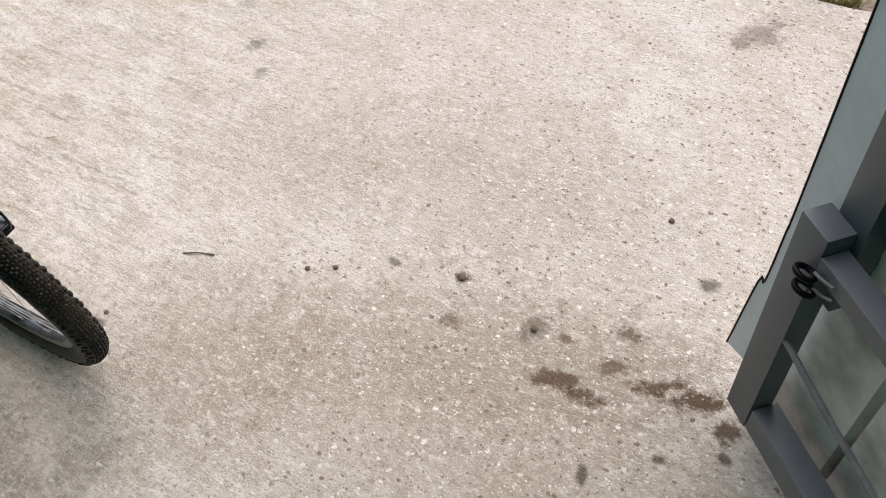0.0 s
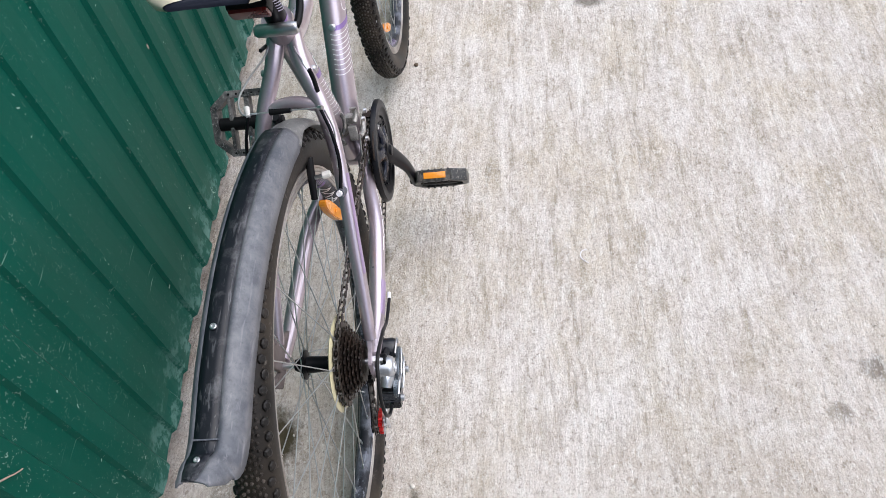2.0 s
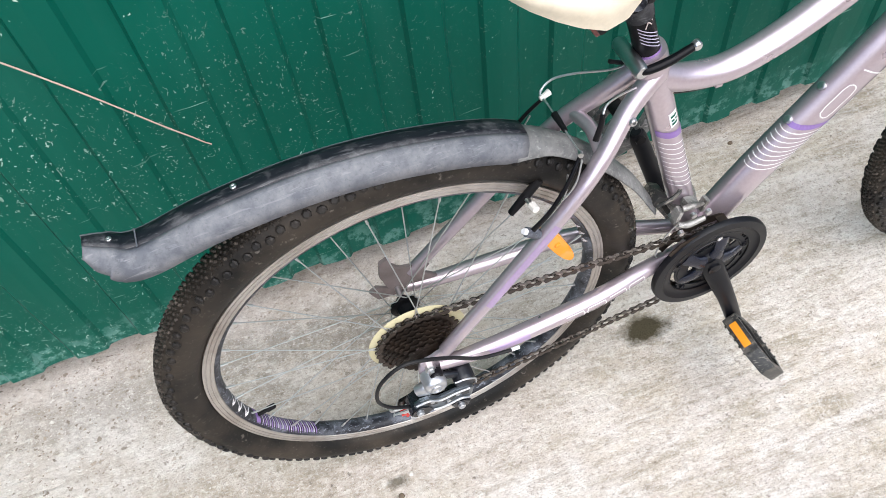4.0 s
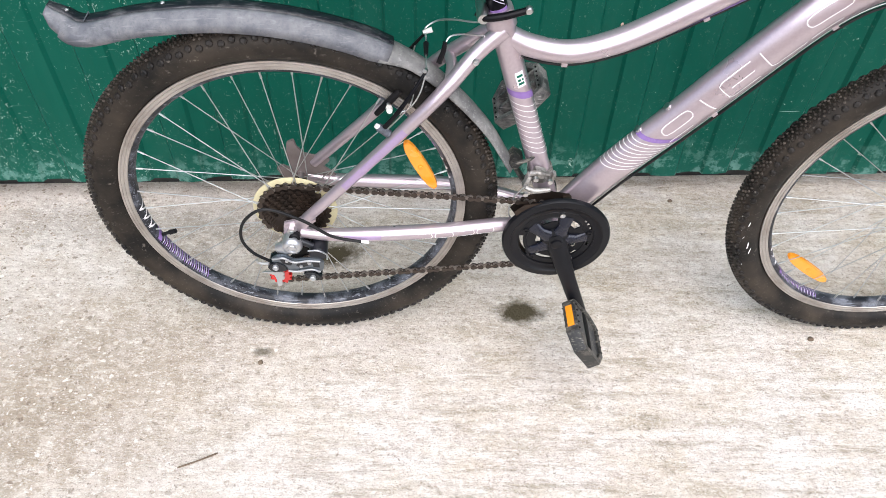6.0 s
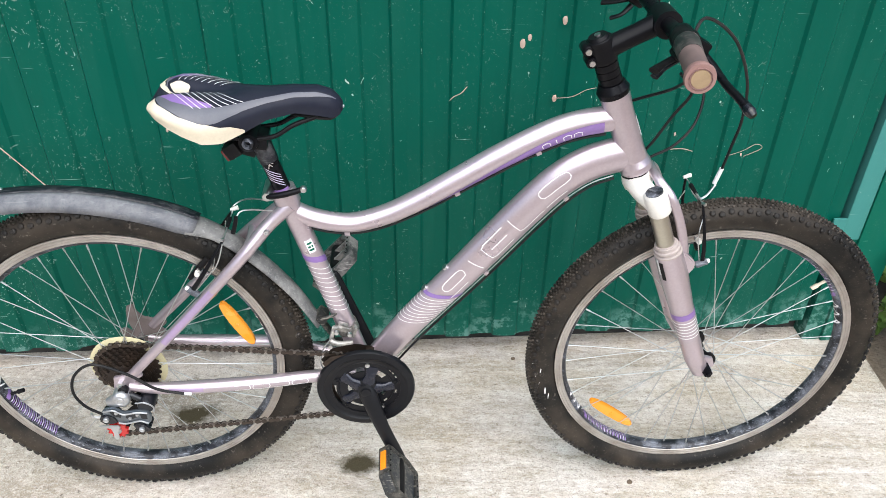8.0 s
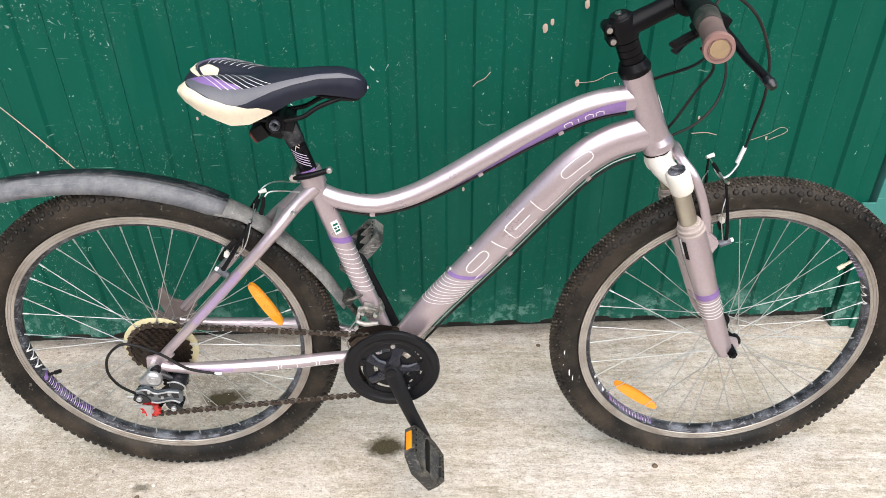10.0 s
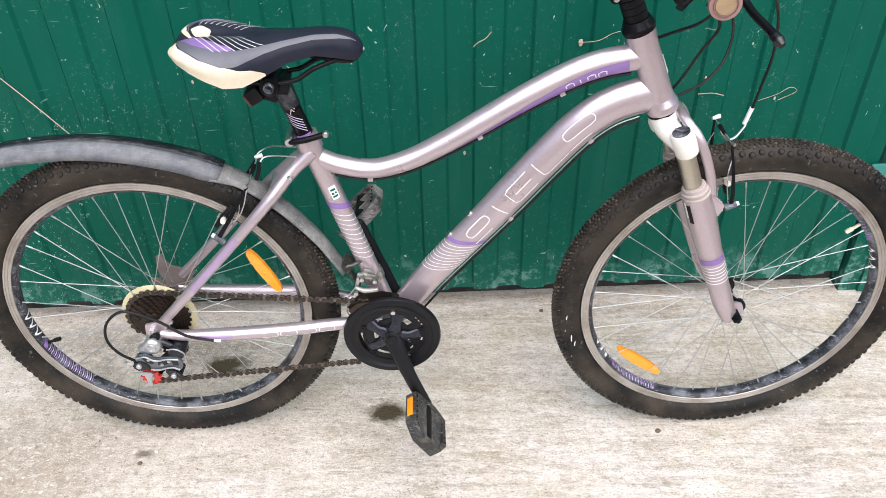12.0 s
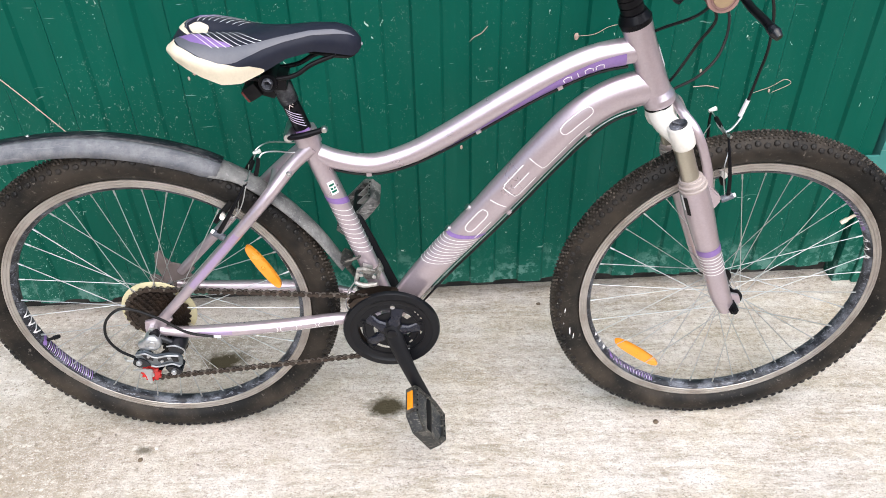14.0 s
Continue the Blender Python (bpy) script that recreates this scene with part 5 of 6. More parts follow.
for sgn in (-1, 1):
    q = lambda x, y, z: Vector((x, sgn * y, z))  # noqa: E731
    grip = Tube([q(0.872, 0.158, 0.983), q(0.866, 0.185, 0.9845), q(0.8585, 0.228, 0.9847), q(0.8505, 0.273, 0.9845)], [0.0165, 0.0155, 0.0150, 0.0158], None, (0, 0, 1))
    gp = part("grip", grip.mesh(24), M_GRIP, bars, "worn dusty rubber grip")
    part("sleeve", Tube([q(0.8725, 0.156, 0.983), q(0.866, 0.186, 0.9845), q(0.8625, 0.206, 0.9846)], [0.0172, 0.0163, 0.0158], None, (0, 0, 1)).mesh(24), M_GRIPDARK, gp, "dark rubbed grip sleeve")
    part("grip_flange", Tube([q(0.8513, 0.266, 0.9845), q(0.8502, 0.274, 0.9845), q(0.8496, 0.279, 0.9845)], [0.0175, 0.0190, 0.0180], None, (0, 0, 1)).mesh(28), M_PINK, bars, "faded pink grip flange")
    part("end_plug", Tube([q(0.8499, 0.277, 0.9845), q(0.8495, 0.2802, 0.9845)], [0.0120, 0.0112], None, (0, 0, 1)).mesh(20), M_BEIGE, bars, "worn-through grip end filled with dirt")
    part("grip_rim", Tube([q(0.8499, 0.2765, 0.9845), q(0.8494, 0.2808, 0.9845)], [0.0138, 0.0134], None, (0, 0, 1)).mesh(20, False), M_PINK, bars)
    part("grip_collar", Tube([q(0.8745, 0.148, 0.982), q(0.8722, 0.160, 0.983)], [0.0185, 0.0178], None, (0, 0, 1)).mesh(24), M_BLACK, bars)
    clamp = joined(turned([(sgn * 0.126, 0.0150), (sgn * 0.128, 0.0170), (sgn * 0.144, 0.0170), (sgn * 0.146, 0.0150)], "y", 20, (0.876, 0, 0.981)), box((0.036, 0.030, 0.024), Matrix.Translation(q(0.884, 0.132, 0.960)) @ pose(0, 0, 0, 0, 30, 0), 0.008, 3))
    part("shifter", clamp, M_BLACK, bars, "black thumb shifter")
    part("thumb_lever", Tube([q(0.872, 0.130, 0.955), q(0.852, 0.138, 0.948), q(0.838, 0.150, 0.944)], [0.007, 0.006, 0.008], [0.004, 0.003, 0.0045], (0, 0, 1)).mesh(12), M_BLACK, bars, "black thumb lever")
    part("release_lever", Tube([q(0.878, 0.122, 0.948), q(0.862, 0.118, 0.934), q(0.848, 0.126, 0.926)], [0.006, 0.005, 0.007], [0.0035, 0.003, 0.0035], (0, 0, 1)).mesh(12), M_RINGBLACK, bars, "black release lever")
    part("barrel_adjuster", tube([q(0.896, 0.118, 0.962), q(0.912, 0.100, 0.962)], [0.0045, 0.0038], 10), M_RINGBLACK, bars)
    part("lever_clamp", joined(turned([(sgn * 0.105, 0.015), (sgn * 0.107, 0.0165), (sgn * 0.122, 0.0165), (sgn * 0.124, 0.015)], "y", 20, (0.881, 0, 0.978)), box((0.034, 0.022, 0.020), Matrix.Translation(q(0.903, 0.114, 0.967)) @ pose(0, 0, 0, 0, 28, 0), 0.005)), M_BLACKM, bars)
    blade = Tube([q(0.912, 0.106, 0.957), q(0.924, 0.134, 0.943), q(0.932, 0.165, 0.931), q(0.938, 0.195, 0.926), q(0.943, 0.214, 0.921)], [0.0075, 0.0085, 0.0085, 0.008, 0.007], [0.005, 0.0055, 0.0055, 0.0055, 0.0058], (0.6, 0, 0.8))
    part("brake_lever", blade.mesh(14), M_BLACKM, bars, "black brake lever")
    part("lever_tip", joined(Tube([q(0.942, 0.208, 0.922), q(0.9465, 0.220, 0.917), q(0.9497, 0.227, 0.913)], [0.0064, 0.0078, 0.005], None, (0, 0, 1)).mesh(14)), M_SPIDER, bars, "worn black lever tip")
# cables round the head
part("cable", tube([(0.900, -0.095, 0.960), (0.930, -0.060, 0.985), (0.985, -0.045, 0.950), (1.022, -0.035, 0.885), (1.037, -0.020, 0.815), (1.040, 0.0, 0.755), (1.038, 0.010, 0.706)], 0.0024, 8), M_CABLE, bars, "black brake cable")
part("cable_ferrule", tube([(1.038, 0.010, 0.710), (1.032, 0.012, 0.680)], 0.0038, 10), M_LINE, bars, "pale cable ferrule")
part("cable", tube([(0.900, 0.095, 0.955), (0.955, 0.06, 0.90), (0.985, 0.03, 0.850), (0.975, 0.005, 0.800), (0.940, -0.018, 0.770), (0.900, -0.026, 0.752)], 0.0023, 8), M_CABLE, bars, "black gear cable")
part("cable", tube([(0.885, -0.125, 0.930), (0.928, -0.070, 0.880), (0.922, -0.030, 0.825), (0.906, -0.008, 0.770), (0.895, 0.012, 0.735)], 0.0024, 8), M_CABLE, bars, "black gear cable")
part("cable", tube([(0.900, -0.115, 0.915), (0.902, -0.05, 0.875), (0.876, -0.010, 0.846), (0.862, 0.020, 0.825)], 0.0024, 8), M_CABLE, bars, "black brake cable")


# drivetrain
def toothed(r_out, r_in, teeth, y0, y1, notch=0.0042):
    bm = bmesh.new()
    n = teeth * 4
    rows = []
    for y in (y0, y1):
        o = [bm.verts.new(((r_out - (notch if k % 4 in (2, 3) else 0)) * math.cos(2 * math.pi * k / n), y, (r_out - (notch if k % 4 in (2, 3) else 0)) * math.sin(2 * math.pi * k / n))) for k in range(n)]
        i = [bm.verts.new((r_in * math.cos(2 * math.pi * k / n), y, r_in * math.sin(2 * math.pi * k / n))) for k in range(n)]
        rows.append((o, i))
    (o0, i0), (o1, i1) = rows
    for k in range(n):
        j = (k + 1) % n
        bm.faces.new((o0[k], o0[j], i0[j], i0[k]))
        bm.faces.new((o1[j], o1[k], i1[k], i1[j]))
        bm.faces.new((o0[k], o1[k], o1[j], o0[j]))
        bm.faces.new((i0[j], i1[j], i1[k], i0[k]))
    return bm


for k, (teeth, y) in enumerate(((28, -0.0285), (24, -0.0328), (22, -0.0371), (20, -0.0414), (18, -0.0457), (16, -0.0500), (14, -0.0543))):
    r = teeth * 0.0127 / (2 * math.pi) + 0.003
    part("cog", toothed(r, 0.017, teeth, y - 0.001, y + 0.001), M_COG, rear_wheel, "oily rusty cog", smooth=False)
part("freewheel_body", turned([(-0.026, 0.012), (-0.026, 0.020), (-0.056, 0.020), (-0.057, 0.012)], "y", 24), M_COG, rear_wheel)
part("spoke_guard", turned([(-0.0225, 0.021), (-0.0235, 0.065), (-0.0215, 0.0690), (-0.0195, 0.065), (-0.0205, 0.021)], "y", 48), M_YELLOW, rear_wheel, "yellowed plastic spoke guard")

crank = empty("crankset", Matrix.Translation(BB), bike)
part("guard_ring", ringed([(0.0905, -0.0505), (0.0905, -0.0555), (0.0885, -0.0590), (0.0775, -0.0600), (0.0740, -0.0575), (0.0690, -0.0560), (0.0640, -0.0555), (0.0640, -0.0500)], 72), M_RINGBLACK, crank, "black plastic chain guard")


def slotted(r0, r1, y0, y1, slots, n=120):
    """A ring plate with arc slots: (from, to) degrees and (inner, outer) radius."""
    radii = sorted({r0, r1, *[r for s in slots for r in s[2:]]})
    bm = bmesh.new()
    grid = [[[bm.verts.new((r * math.cos(2 * math.pi * k / n), y, r * math.sin(2 * math.pi * k / n))) for r in radii] for k in range(n)] for y in (y0, y1)]
    solid = lambda k, j: not any(s[0] <= (360.0 * k / n) < s[1] and s[2] <= radii[j] < s[3] for s in slots)  # noqa: E731
    for k in range(n):
        q = (k + 1) % n
        for j in range(len(radii) - 1):
            if not solid(k, j):
                continue
            bm.faces.new([grid[0][k][j], grid[0][q][j], grid[0][q][j + 1], grid[0][k][j + 1]])
            bm.faces.new([grid[1][k][j], grid[1][k][j + 1], grid[1][q][j + 1], grid[1][q][j]])
            if j == 0 or not solid(k, j - 1):
                bm.faces.new([grid[0][k][j], grid[1][k][j], grid[1][q][j], grid[0][q][j]])
            if j == len(radii) - 2 or not solid(k, j + 1):
                bm.faces.new([grid[0][k][j + 1], grid[0][q][j + 1], grid[1][q][j + 1], grid[1][k][j + 1]])
            if not solid((k - 1) % n, j):
                bm.faces.new([grid[0][k][j], grid[0][k][j + 1], grid[1][k][j + 1], grid[1][k][j]])
            if not solid(q, j):
                bm.faces.new([grid[0][q][j], grid[1][q][j], grid[1][q][j + 1], grid[0][q][j + 1]])
    return bm


# windows in the guard plate: short arcs near the hub, long ones under the rim, drilled gaps between teeth
WINDOWS = [(36, 62, 0.036, 0.048), (92, 128, 0.040, 0.050), (164, 196, 0.026, 0.034), (172, 212, 0.0550, 0.0630), (226, 266, 0.044, 0.052), (310, 322, 0.046, 0.052), (324, 340, 0.032, 0.039),
           (20, 26, 0.058, 0.063), (29, 35, 0.058, 0.063), (38, 44, 0.058, 0.063), (342, 352, 0.054, 0.058), (212, 220, 0.058, 0.062)]
part("chainring", toothed(0.0860, 0.064, 42, -0.0500, -0.0480), M_BLACKM, crank, smooth=False)
part("chainring", toothed(0.0705, 0.0600, 34, -0.0440, -0.0420, 0.003), M_COG, crank, "oily middle chainring", smooth=False)
part("chainring", toothed(0.0505, 0.0430, 24, -0.0370, -0.0350), M_STEEL, crank, "bright small chainring", smooth=False)
part("inner_guard", slotted(0.0200, 0.0655, -0.0540, -0.0515, WINDOWS, 180), M_RINGBLACK, crank, "black guard plate with windows", smooth=False)
part("lip", ringed([(0.0655, -0.0541), (0.0640, -0.0560), (0.0625, -0.0556), (0.0630, -0.0541)], 72), M_RINGBLACK, crank)
part("lip", ringed([(0.0520, -0.0541), (0.0512, -0.0552), (0.0500, -0.0552), (0.0492, -0.0541)], 72), M_RINGBLACK, crank)
part("spider_hub", turned([(-0.048, 0.024), (-0.0545, 0.025), (-0.0600, 0.0225), (-0.0625, 0.017), (-0.063, 0.010)], "y", 32), M_RINGBLACK, crank, "black spider hub")
for k in range(5):
    a = radians(2 + 72 * k)
    tip, mid = Vector((0.052 * math.cos(a), -0.0525, 0.052 * math.sin(a))), Vector((0.032 * math.cos(a), -0.0560, 0.032 * math.sin(a)))
    part("spider_arm", Tube([Vector((0.010 * math.cos(a), -0.0575, 0.010 * math.sin(a))), mid, tip], [0.0150, 0.0095, 0.0120], [0.0062, 0.0052, 0.0030], (0, -1, 0)).mesh(18), M_ARM, crank, "glossy black spider arm")
    part("ring_bolt", turned([(-0.053, 0.0045), (-0.0570, 0.0045), (-0.0570, 0.003), (-0.0555, 0.0025)], "y", 10, (0.0560 * math.cos(a + 0.2), 0, 0.0560 * math.sin(a + 0.2))), M_STEEL if k in (1, 4) else M_RINGBLACK, crank)
cdir = Vector((0.058, 0, -0.158)).normalized()
for sgn in (-1, 1):
    d = cdir if sgn < 0 else -cdir
    y0, y1 = (-0.0565, -0.086) if sgn < 0 else (0.060, 0.082)
    arm = Tube([Vector((0, y0, 0)) - d * 0.014, Vector((0, y0 + (y1 - y0) * 0.2, 0)) + d * 0.01, Vector((0, y1 * 0.95, 0)) + d * 0.08, Vector((0, y1, 0)) + d * 0.165, Vector((0, y1, 0)) + d * 0.180], [0.013, 0.0175, 0.0135, 0.0125, 0.007], [0.009, 0.0095, 0.0075, 0.0075, 0.0065])
    part("crank_arm", arm.mesh(18), M_RINGBLACK, crank, "black crank arm")
    part("crank_cap", turned([(y0 - sgn * 0.0 + sgn * 0.008, 0.010), (y0 + sgn * 0.0135, 0.0098), (y0 + sgn * 0.0145, 0.007)], "y", 20), M_RINGBLACK, crank)


def build_pedal(sgn, centre, chord):
    p = empty("pedal", Matrix.Translation(centre), bike)
    u = Vector(chord).normalized()
    nrm = Vector((-u.z, 0, u.x)) * (1 if sgn < 0 else 1)
    m = Matrix(((u.x, 0, nrm.x, 0), (0, sgn, 0, 0), (u.z, 0, nrm.z, 0), (0, 0, 0, 1)))
    h = 0.0115
    # outline over (chord, outboard): a chamfered cage with two windows
    cage = []
    def bar(a, b, w, t=h):
        a, b = Vector((*a, 0)), Vector((*b, 0))
        mid, d = (a + b) / 2, b - a
        rot = Matrix.Rotation(math.atan2(d.y, d.x), 4, "Z")
        cage.append(box((d.length + w * 0.6, w, 2 * t), Matrix.Translation(mid) @ rot, 0.002))
    bar((-0.046, 0.006), (-0.046, 0.066), 0.011)
    bar((0.046, 0.006), (0.046, 0.066), 0.011)
    bar((-0.046, 0.066), (-0.026, 0.090), 0.011)
    bar((0.046, 0.066), (0.026, 0.090), 0.011)
    bar((-0.026, 0.090), (0.026, 0.090), 0.011)
    bar((-0.046, 0.006), (-0.018, -0.002), 0.010)
    bar((0.046, 0.006), (0.018, -0.002), 0.010)
    bar((-0.018, -0.002), (0.018, -0.002), 0.010)
    if sgn > 0:
        bar((-0.046, 0.036), (0.046, 0.036), 0.008, h * 0.8)
        bar((-0.046, 0.064), (0.046, 0.064), 0.006, h * 0.8)
    for c in cage:
        part("cage_bar", shifted(c, m), M_FARPEDAL if sgn > 0 else M_SMOKE, p, "scuffed grey plastic bar" if sgn > 0 else "dusty smoked plastic bar")
    for t in (-1, 1):
        inset = [(-0.041, 0.008), (-0.041, 0.064), (-0.022, 0.086), (0.022, 0.086), (0.041, 0.064), (0.041, 0.008), (0.016, 0.002), (-0.016, 0.002)]
        pl = shifted(plate(inset, t * h * 0.55 - 0.0008, t * h * 0.55 + 0.0008), Matrix(((1, 0, 0, 0), (0, 0, 1, 0), (0, 1, 0, 0), (0, 0, 0, 1))))
        if sgn < 0:
            part("panel", shifted(pl, m), M_SMOKEFACE, p, "dirty smoked plastic face", smooth=False)
        else:
            pl.free()
    part("barrel", shifted(tube([(0, -0.018, 0), (0, 0.02, 0), (0, 0.09, 0)], [0.007, 0.0115, 0.0105], 14), m), M_BLACK, p)
    for s in (-1, 1):
        if sgn < 0:
            part("reflector", shifted(box((0.003, 0.042, 0.012), Matrix.Translation((s * 0.0525, 0.036, 0)), 0.001), m), M_ORANGE, p, "orange pedal reflector")
        for k in range(5):
            for t in (-1, 1):
                part("stud", shifted(turned([(0, 0.002), (0.0032, 0.0017), (0.0036, 0.001)], "z", 6, (s * 0.046, 0.012 + k * 0.0125, t * (h - 0.0015) - (0.0036 if t < 0 else 0))), m), M_BLACK, p)


tip_r, tip_l = BB + cdir * 0.167, BB - cdir * 0.167
build_pedal(-1, (tip_r.x, -0.094, tip_r.z), (0.54, 0, -0.84))
build_pedal(1, (tip_l.x, 0.090, tip_l.z), (0.70, 0, 0.71))

# chain, link by link
def arc(c, r, a0, a1, y, n=24):
    return [Vector((c[0] + r * math.cos(radians(a0 + (a1 - a0) * i / n)), y, c[1] + r * math.sin(radians(a0 + (a1 - a0) * i / n)))) for i in range(n + 1)]


loop = arc((REAR.x, REAR.z), 0.0570, 215, 80, -0.0285) + arc((BB.x, BB.z), 0.0705, 92, -92, -0.043) + arc((-0.036, 0.203), 0.0170, -90, -250, -0.050, 10) + arc((0.020, 0.266), 0.0185, -70, 60, -0.042, 8)
loop.append(loop[0])
cum = [0.0]
for a, b in zip(loop, loop[1:]):
    cum.append(cum[-1] + (b - a).length)
n_links = int(cum[-1] / 0.0127) // 2 * 2
pitch = cum[-1] / n_links


def on_loop(s):
    s %= cum[-1]
    i = int(np.searchsorted(cum, s, side="right")) - 1
    i = min(i, len(loop) - 2)
    f = (s - cum[i]) / max(1e-9, cum[i + 1] - cum[i])
    return loop[i].lerp(loop[i + 1], f)


def link_mesh(wide, mat):
    bms = []
    hh = 0.0050 if wide else 0.0042
    for s in (-1, 1):
        out = []
        for cx, sg in ((0.00635, 1), (-0.00635, -1)):
            for k in range(-2, 3):
                out.append((cx + sg * hh * math.cos(k * radians(42)), sg * hh * math.sin(k * radians(42))))
        out.insert(5, (0, 0.0019))
        out.append((0, -0.0019))
        y = s * (0.0033 if wide else 0.0023)
        bms.append(plate(out, y - 0.0005, y + 0.0005))
    bms.append(turned([(-0.0036, 0.0019), (0.0036, 0.0019)], "y", 6, (0.00635, 0, 0)))
    bm = joined(*bms)
    bmesh.ops.recalc_face_normals(bm, faces=bm.faces)
    me = bpy.data.meshes.new("link")
    bm.to_mesh(me)
    bm.free()
    me.materials.append(mat)
    return me


chain = empty("chain", Matrix(), bike)
kinds = (link_mesh(True, M_CHAIN), link_mesh(False, M_CHAINPALE))
for k in range(n_links):
    a, b = on_loop(k * pitch), on_loop((k + 1) * pitch)
    ln = new("link", kinds[k % 2])
    ln.parent = chain
    x = (b - a).normalized()
    z = x.cross(Vector((0, 1, 0))).normalized()
    y = z.cross(x)
    ln.matrix_local = Matrix.Translation((a + b) / 2) @ Matrix((x, y, z)).transposed().to_4x4()

# rear derailleur
der = empty("rear_derailleur", Matrix(), bike)
part("hanger_boss", turned([(-0.066, 0.008), (-0.080, 0.008), (-0.082, 0.006)], "y", 20, (0.001, 0, 0.316)), M_BLACKM, der)
kn = part("knuckle", joined(turned([(-0.070, 0.0165), (-0.088, 0.0165), (-0.0925, 0.0145), (-0.0945, 0.0105), (-0.0950, 0.004)], "y", 28, (-0.001, 0, 0.314)), Tube([(-0.026, -0.080, 0.300), (-0.012, -0.083, 0.306), (0.004, -0.083, 0.306)], [0.010, 0.0135, 0.012], [0.008, 0.010, 0.009]).mesh(18)), M_SILVER, der, "bright cast alloy knuckle")
part("ring", turned([(-0.0945, 0.0085), (-0.0962, 0.0078), (-0.0962, 0.0060), (-0.0945, 0.0055)], "y", 24, (-0.001, 0, 0.314)), M_SILVER, kn, "raised alloy ring")
body = plate([(-0.036, 0.294), (-0.028, 0.300), (-0.014, 0.301), (0.000, 0.290), (0.022, 0.293), (0.042, 0.290), (0.0485, 0.283), (0.045, 0.264), (0.036, 0.255), (0.027, 0.265), (0.012, 0.264), (0.001, 0.260), (-0.010, 0.261), (-0.018, 0.270), (-0.030, 0.279), (-0.038, 0.286)], -0.0905, -0.0965, 0.0018)
bp = part("outer_link", body, M_BLUESTEEL, der, "blue-grey steel link plate", smooth=False)
# black plates on the link's face stand in for shaded recesses
for out in ([(-0.024, 0.293), (-0.015, 0.294), (-0.004, 0.284), (-0.006, 0.277), (-0.018, 0.281)], [(0.004, 0.284), (0.020, 0.286), (0.022, 0.277), (0.010, 0.272), (0.002, 0.276)], [(0.028, 0.285), (0.040, 0.283), (0.040, 0.272), (0.030, 0.273)]):
    part("recess", plate(out, -0.0966, -0.0974, 0.0002), M_SPIDER, bp, "dark plate painted as recess shade", smooth=False)
part("rib", tube([(-0.034, -0.0975, 0.293), (-0.016, -0.099, 0.297), (0.000, -0.099, 0.287), (0.022, -0.099, 0.290), (0.042, -0.0975, 0.287)], 0.0017, 8), M_SILVER, bp, "bright edge rib")
part("rib", tube([(-0.012, -0.098, 0.265), (0.002, -0.099, 0.264), (0.026, -0.099, 0.269), (0.040, -0.098, 0.262)], 0.0016, 8), M_SILVER, bp, "bright edge rib")
for x, z in ((-0.012, 0.289), (0.010, 0.276), (0.024, 0.284)):
    part("rivet", turned([(-0.0965, 0.0032), (-0.0995, 0.0028), (-0.100, 0.0014)], "y", 10, (x, 0, z)), M_SILVER, bp, "bright rivet")
part("inner_link", Tube([(-0.026, -0.074, 0.268), (0.000, -0.080, 0.262), (0.026, -0.074, 0.250)], [0.0075, 0.0075, 0.0075], 0.004).mesh(12), M_BLACKM, der)
for lobe, bx0, bz0 in (([(-0.046, 0.270), (-0.040, 0.283), (-0.028, 0.287), (-0.016, 0.280), (-0.011, 0.267), (-0.020, 0.262), (-0.036, 0.260)], -0.0315, 0.2755), ([(0.011, 0.258), (0.020, 0.264), (0.033, 0.260), (0.042, 0.250), (0.038, 0.240), (0.026, 0.238), (0.015, 0.246)], 0.0262, 0.249)):
    lb = part("pivot", plate(lobe, -0.070, -0.0985, 0.002), M_SPIDER, der, "glossy black pivot lobe", smooth=False)
    part("pivot_bolt", turned([(-0.0985, 0.0052), (-0.1025, 0.0050), (-0.1035, 0.0038), (-0.1025, 0.0022)], "y", 14, (bx0, 0, bz0)), M_SILVER, lb, "bright pivot bolt")
drum = part("spring_drum", turned([(-0.060, 0.0150), (-0.088, 0.0150), (-0.092, 0.0130), (-0.0925, 0.006)], "y", 24, (0.039, 0, 0.296)), M_SPIDER, der, "glossy black spring drum")
part("fin", tube([(0.024, -0.093, 0.308), (0.040, -0.0945, 0.310), (0.053, -0.093, 0.299), (0.053, -0.092, 0.286)], 0.0014, 8), M_SILVER, drum, "bright rim")
part("arm", Tube([(-0.002, -0.078, 0.322), (0.014, -0.080, 0.316), (0.030, -0.080, 0.306)], [0.007, 0.006, 0.006], 0.005).mesh(12), M_SPIDER, der, "glossy black arm")
part("guide_pulley", toothed(0.021, 0.004, 11, -0.054, -0.046), M_BLACK, der, smooth=False).location = (0.018, 0, 0.274)
part("tension_pulley", toothed(0.0195, 0.006, 11, -0.0600, -0.0540), M_RED, der, "red plastic jockey wheel", smooth=False).location = (-0.037, 0, 0.206)
part("pulley_hub", turned([(-0.0600, 0.0072), (-0.0630, 0.0068), (-0.064, 0.004)], "y", 16, (-0.037, 0, 0.206)), M_SILVER, der, "pale jockey wheel hub")
part("cage_plate", plate([(-0.066, 0.224), (-0.058, 0.226), (-0.044, 0.226), (-0.030, 0.224), (-0.028, 0.219), (-0.032, 0.215), (-0.0345, 0.206), (-0.0355, 0.190), (-0.0405, 0.187), (-0.0440, 0.192), (-0.0435, 0.206), (-0.046, 0.217), (-0.058, 0.222)], -0.0645, -0.0665), M_SILVER, der, "bright cage plate", smooth=False)
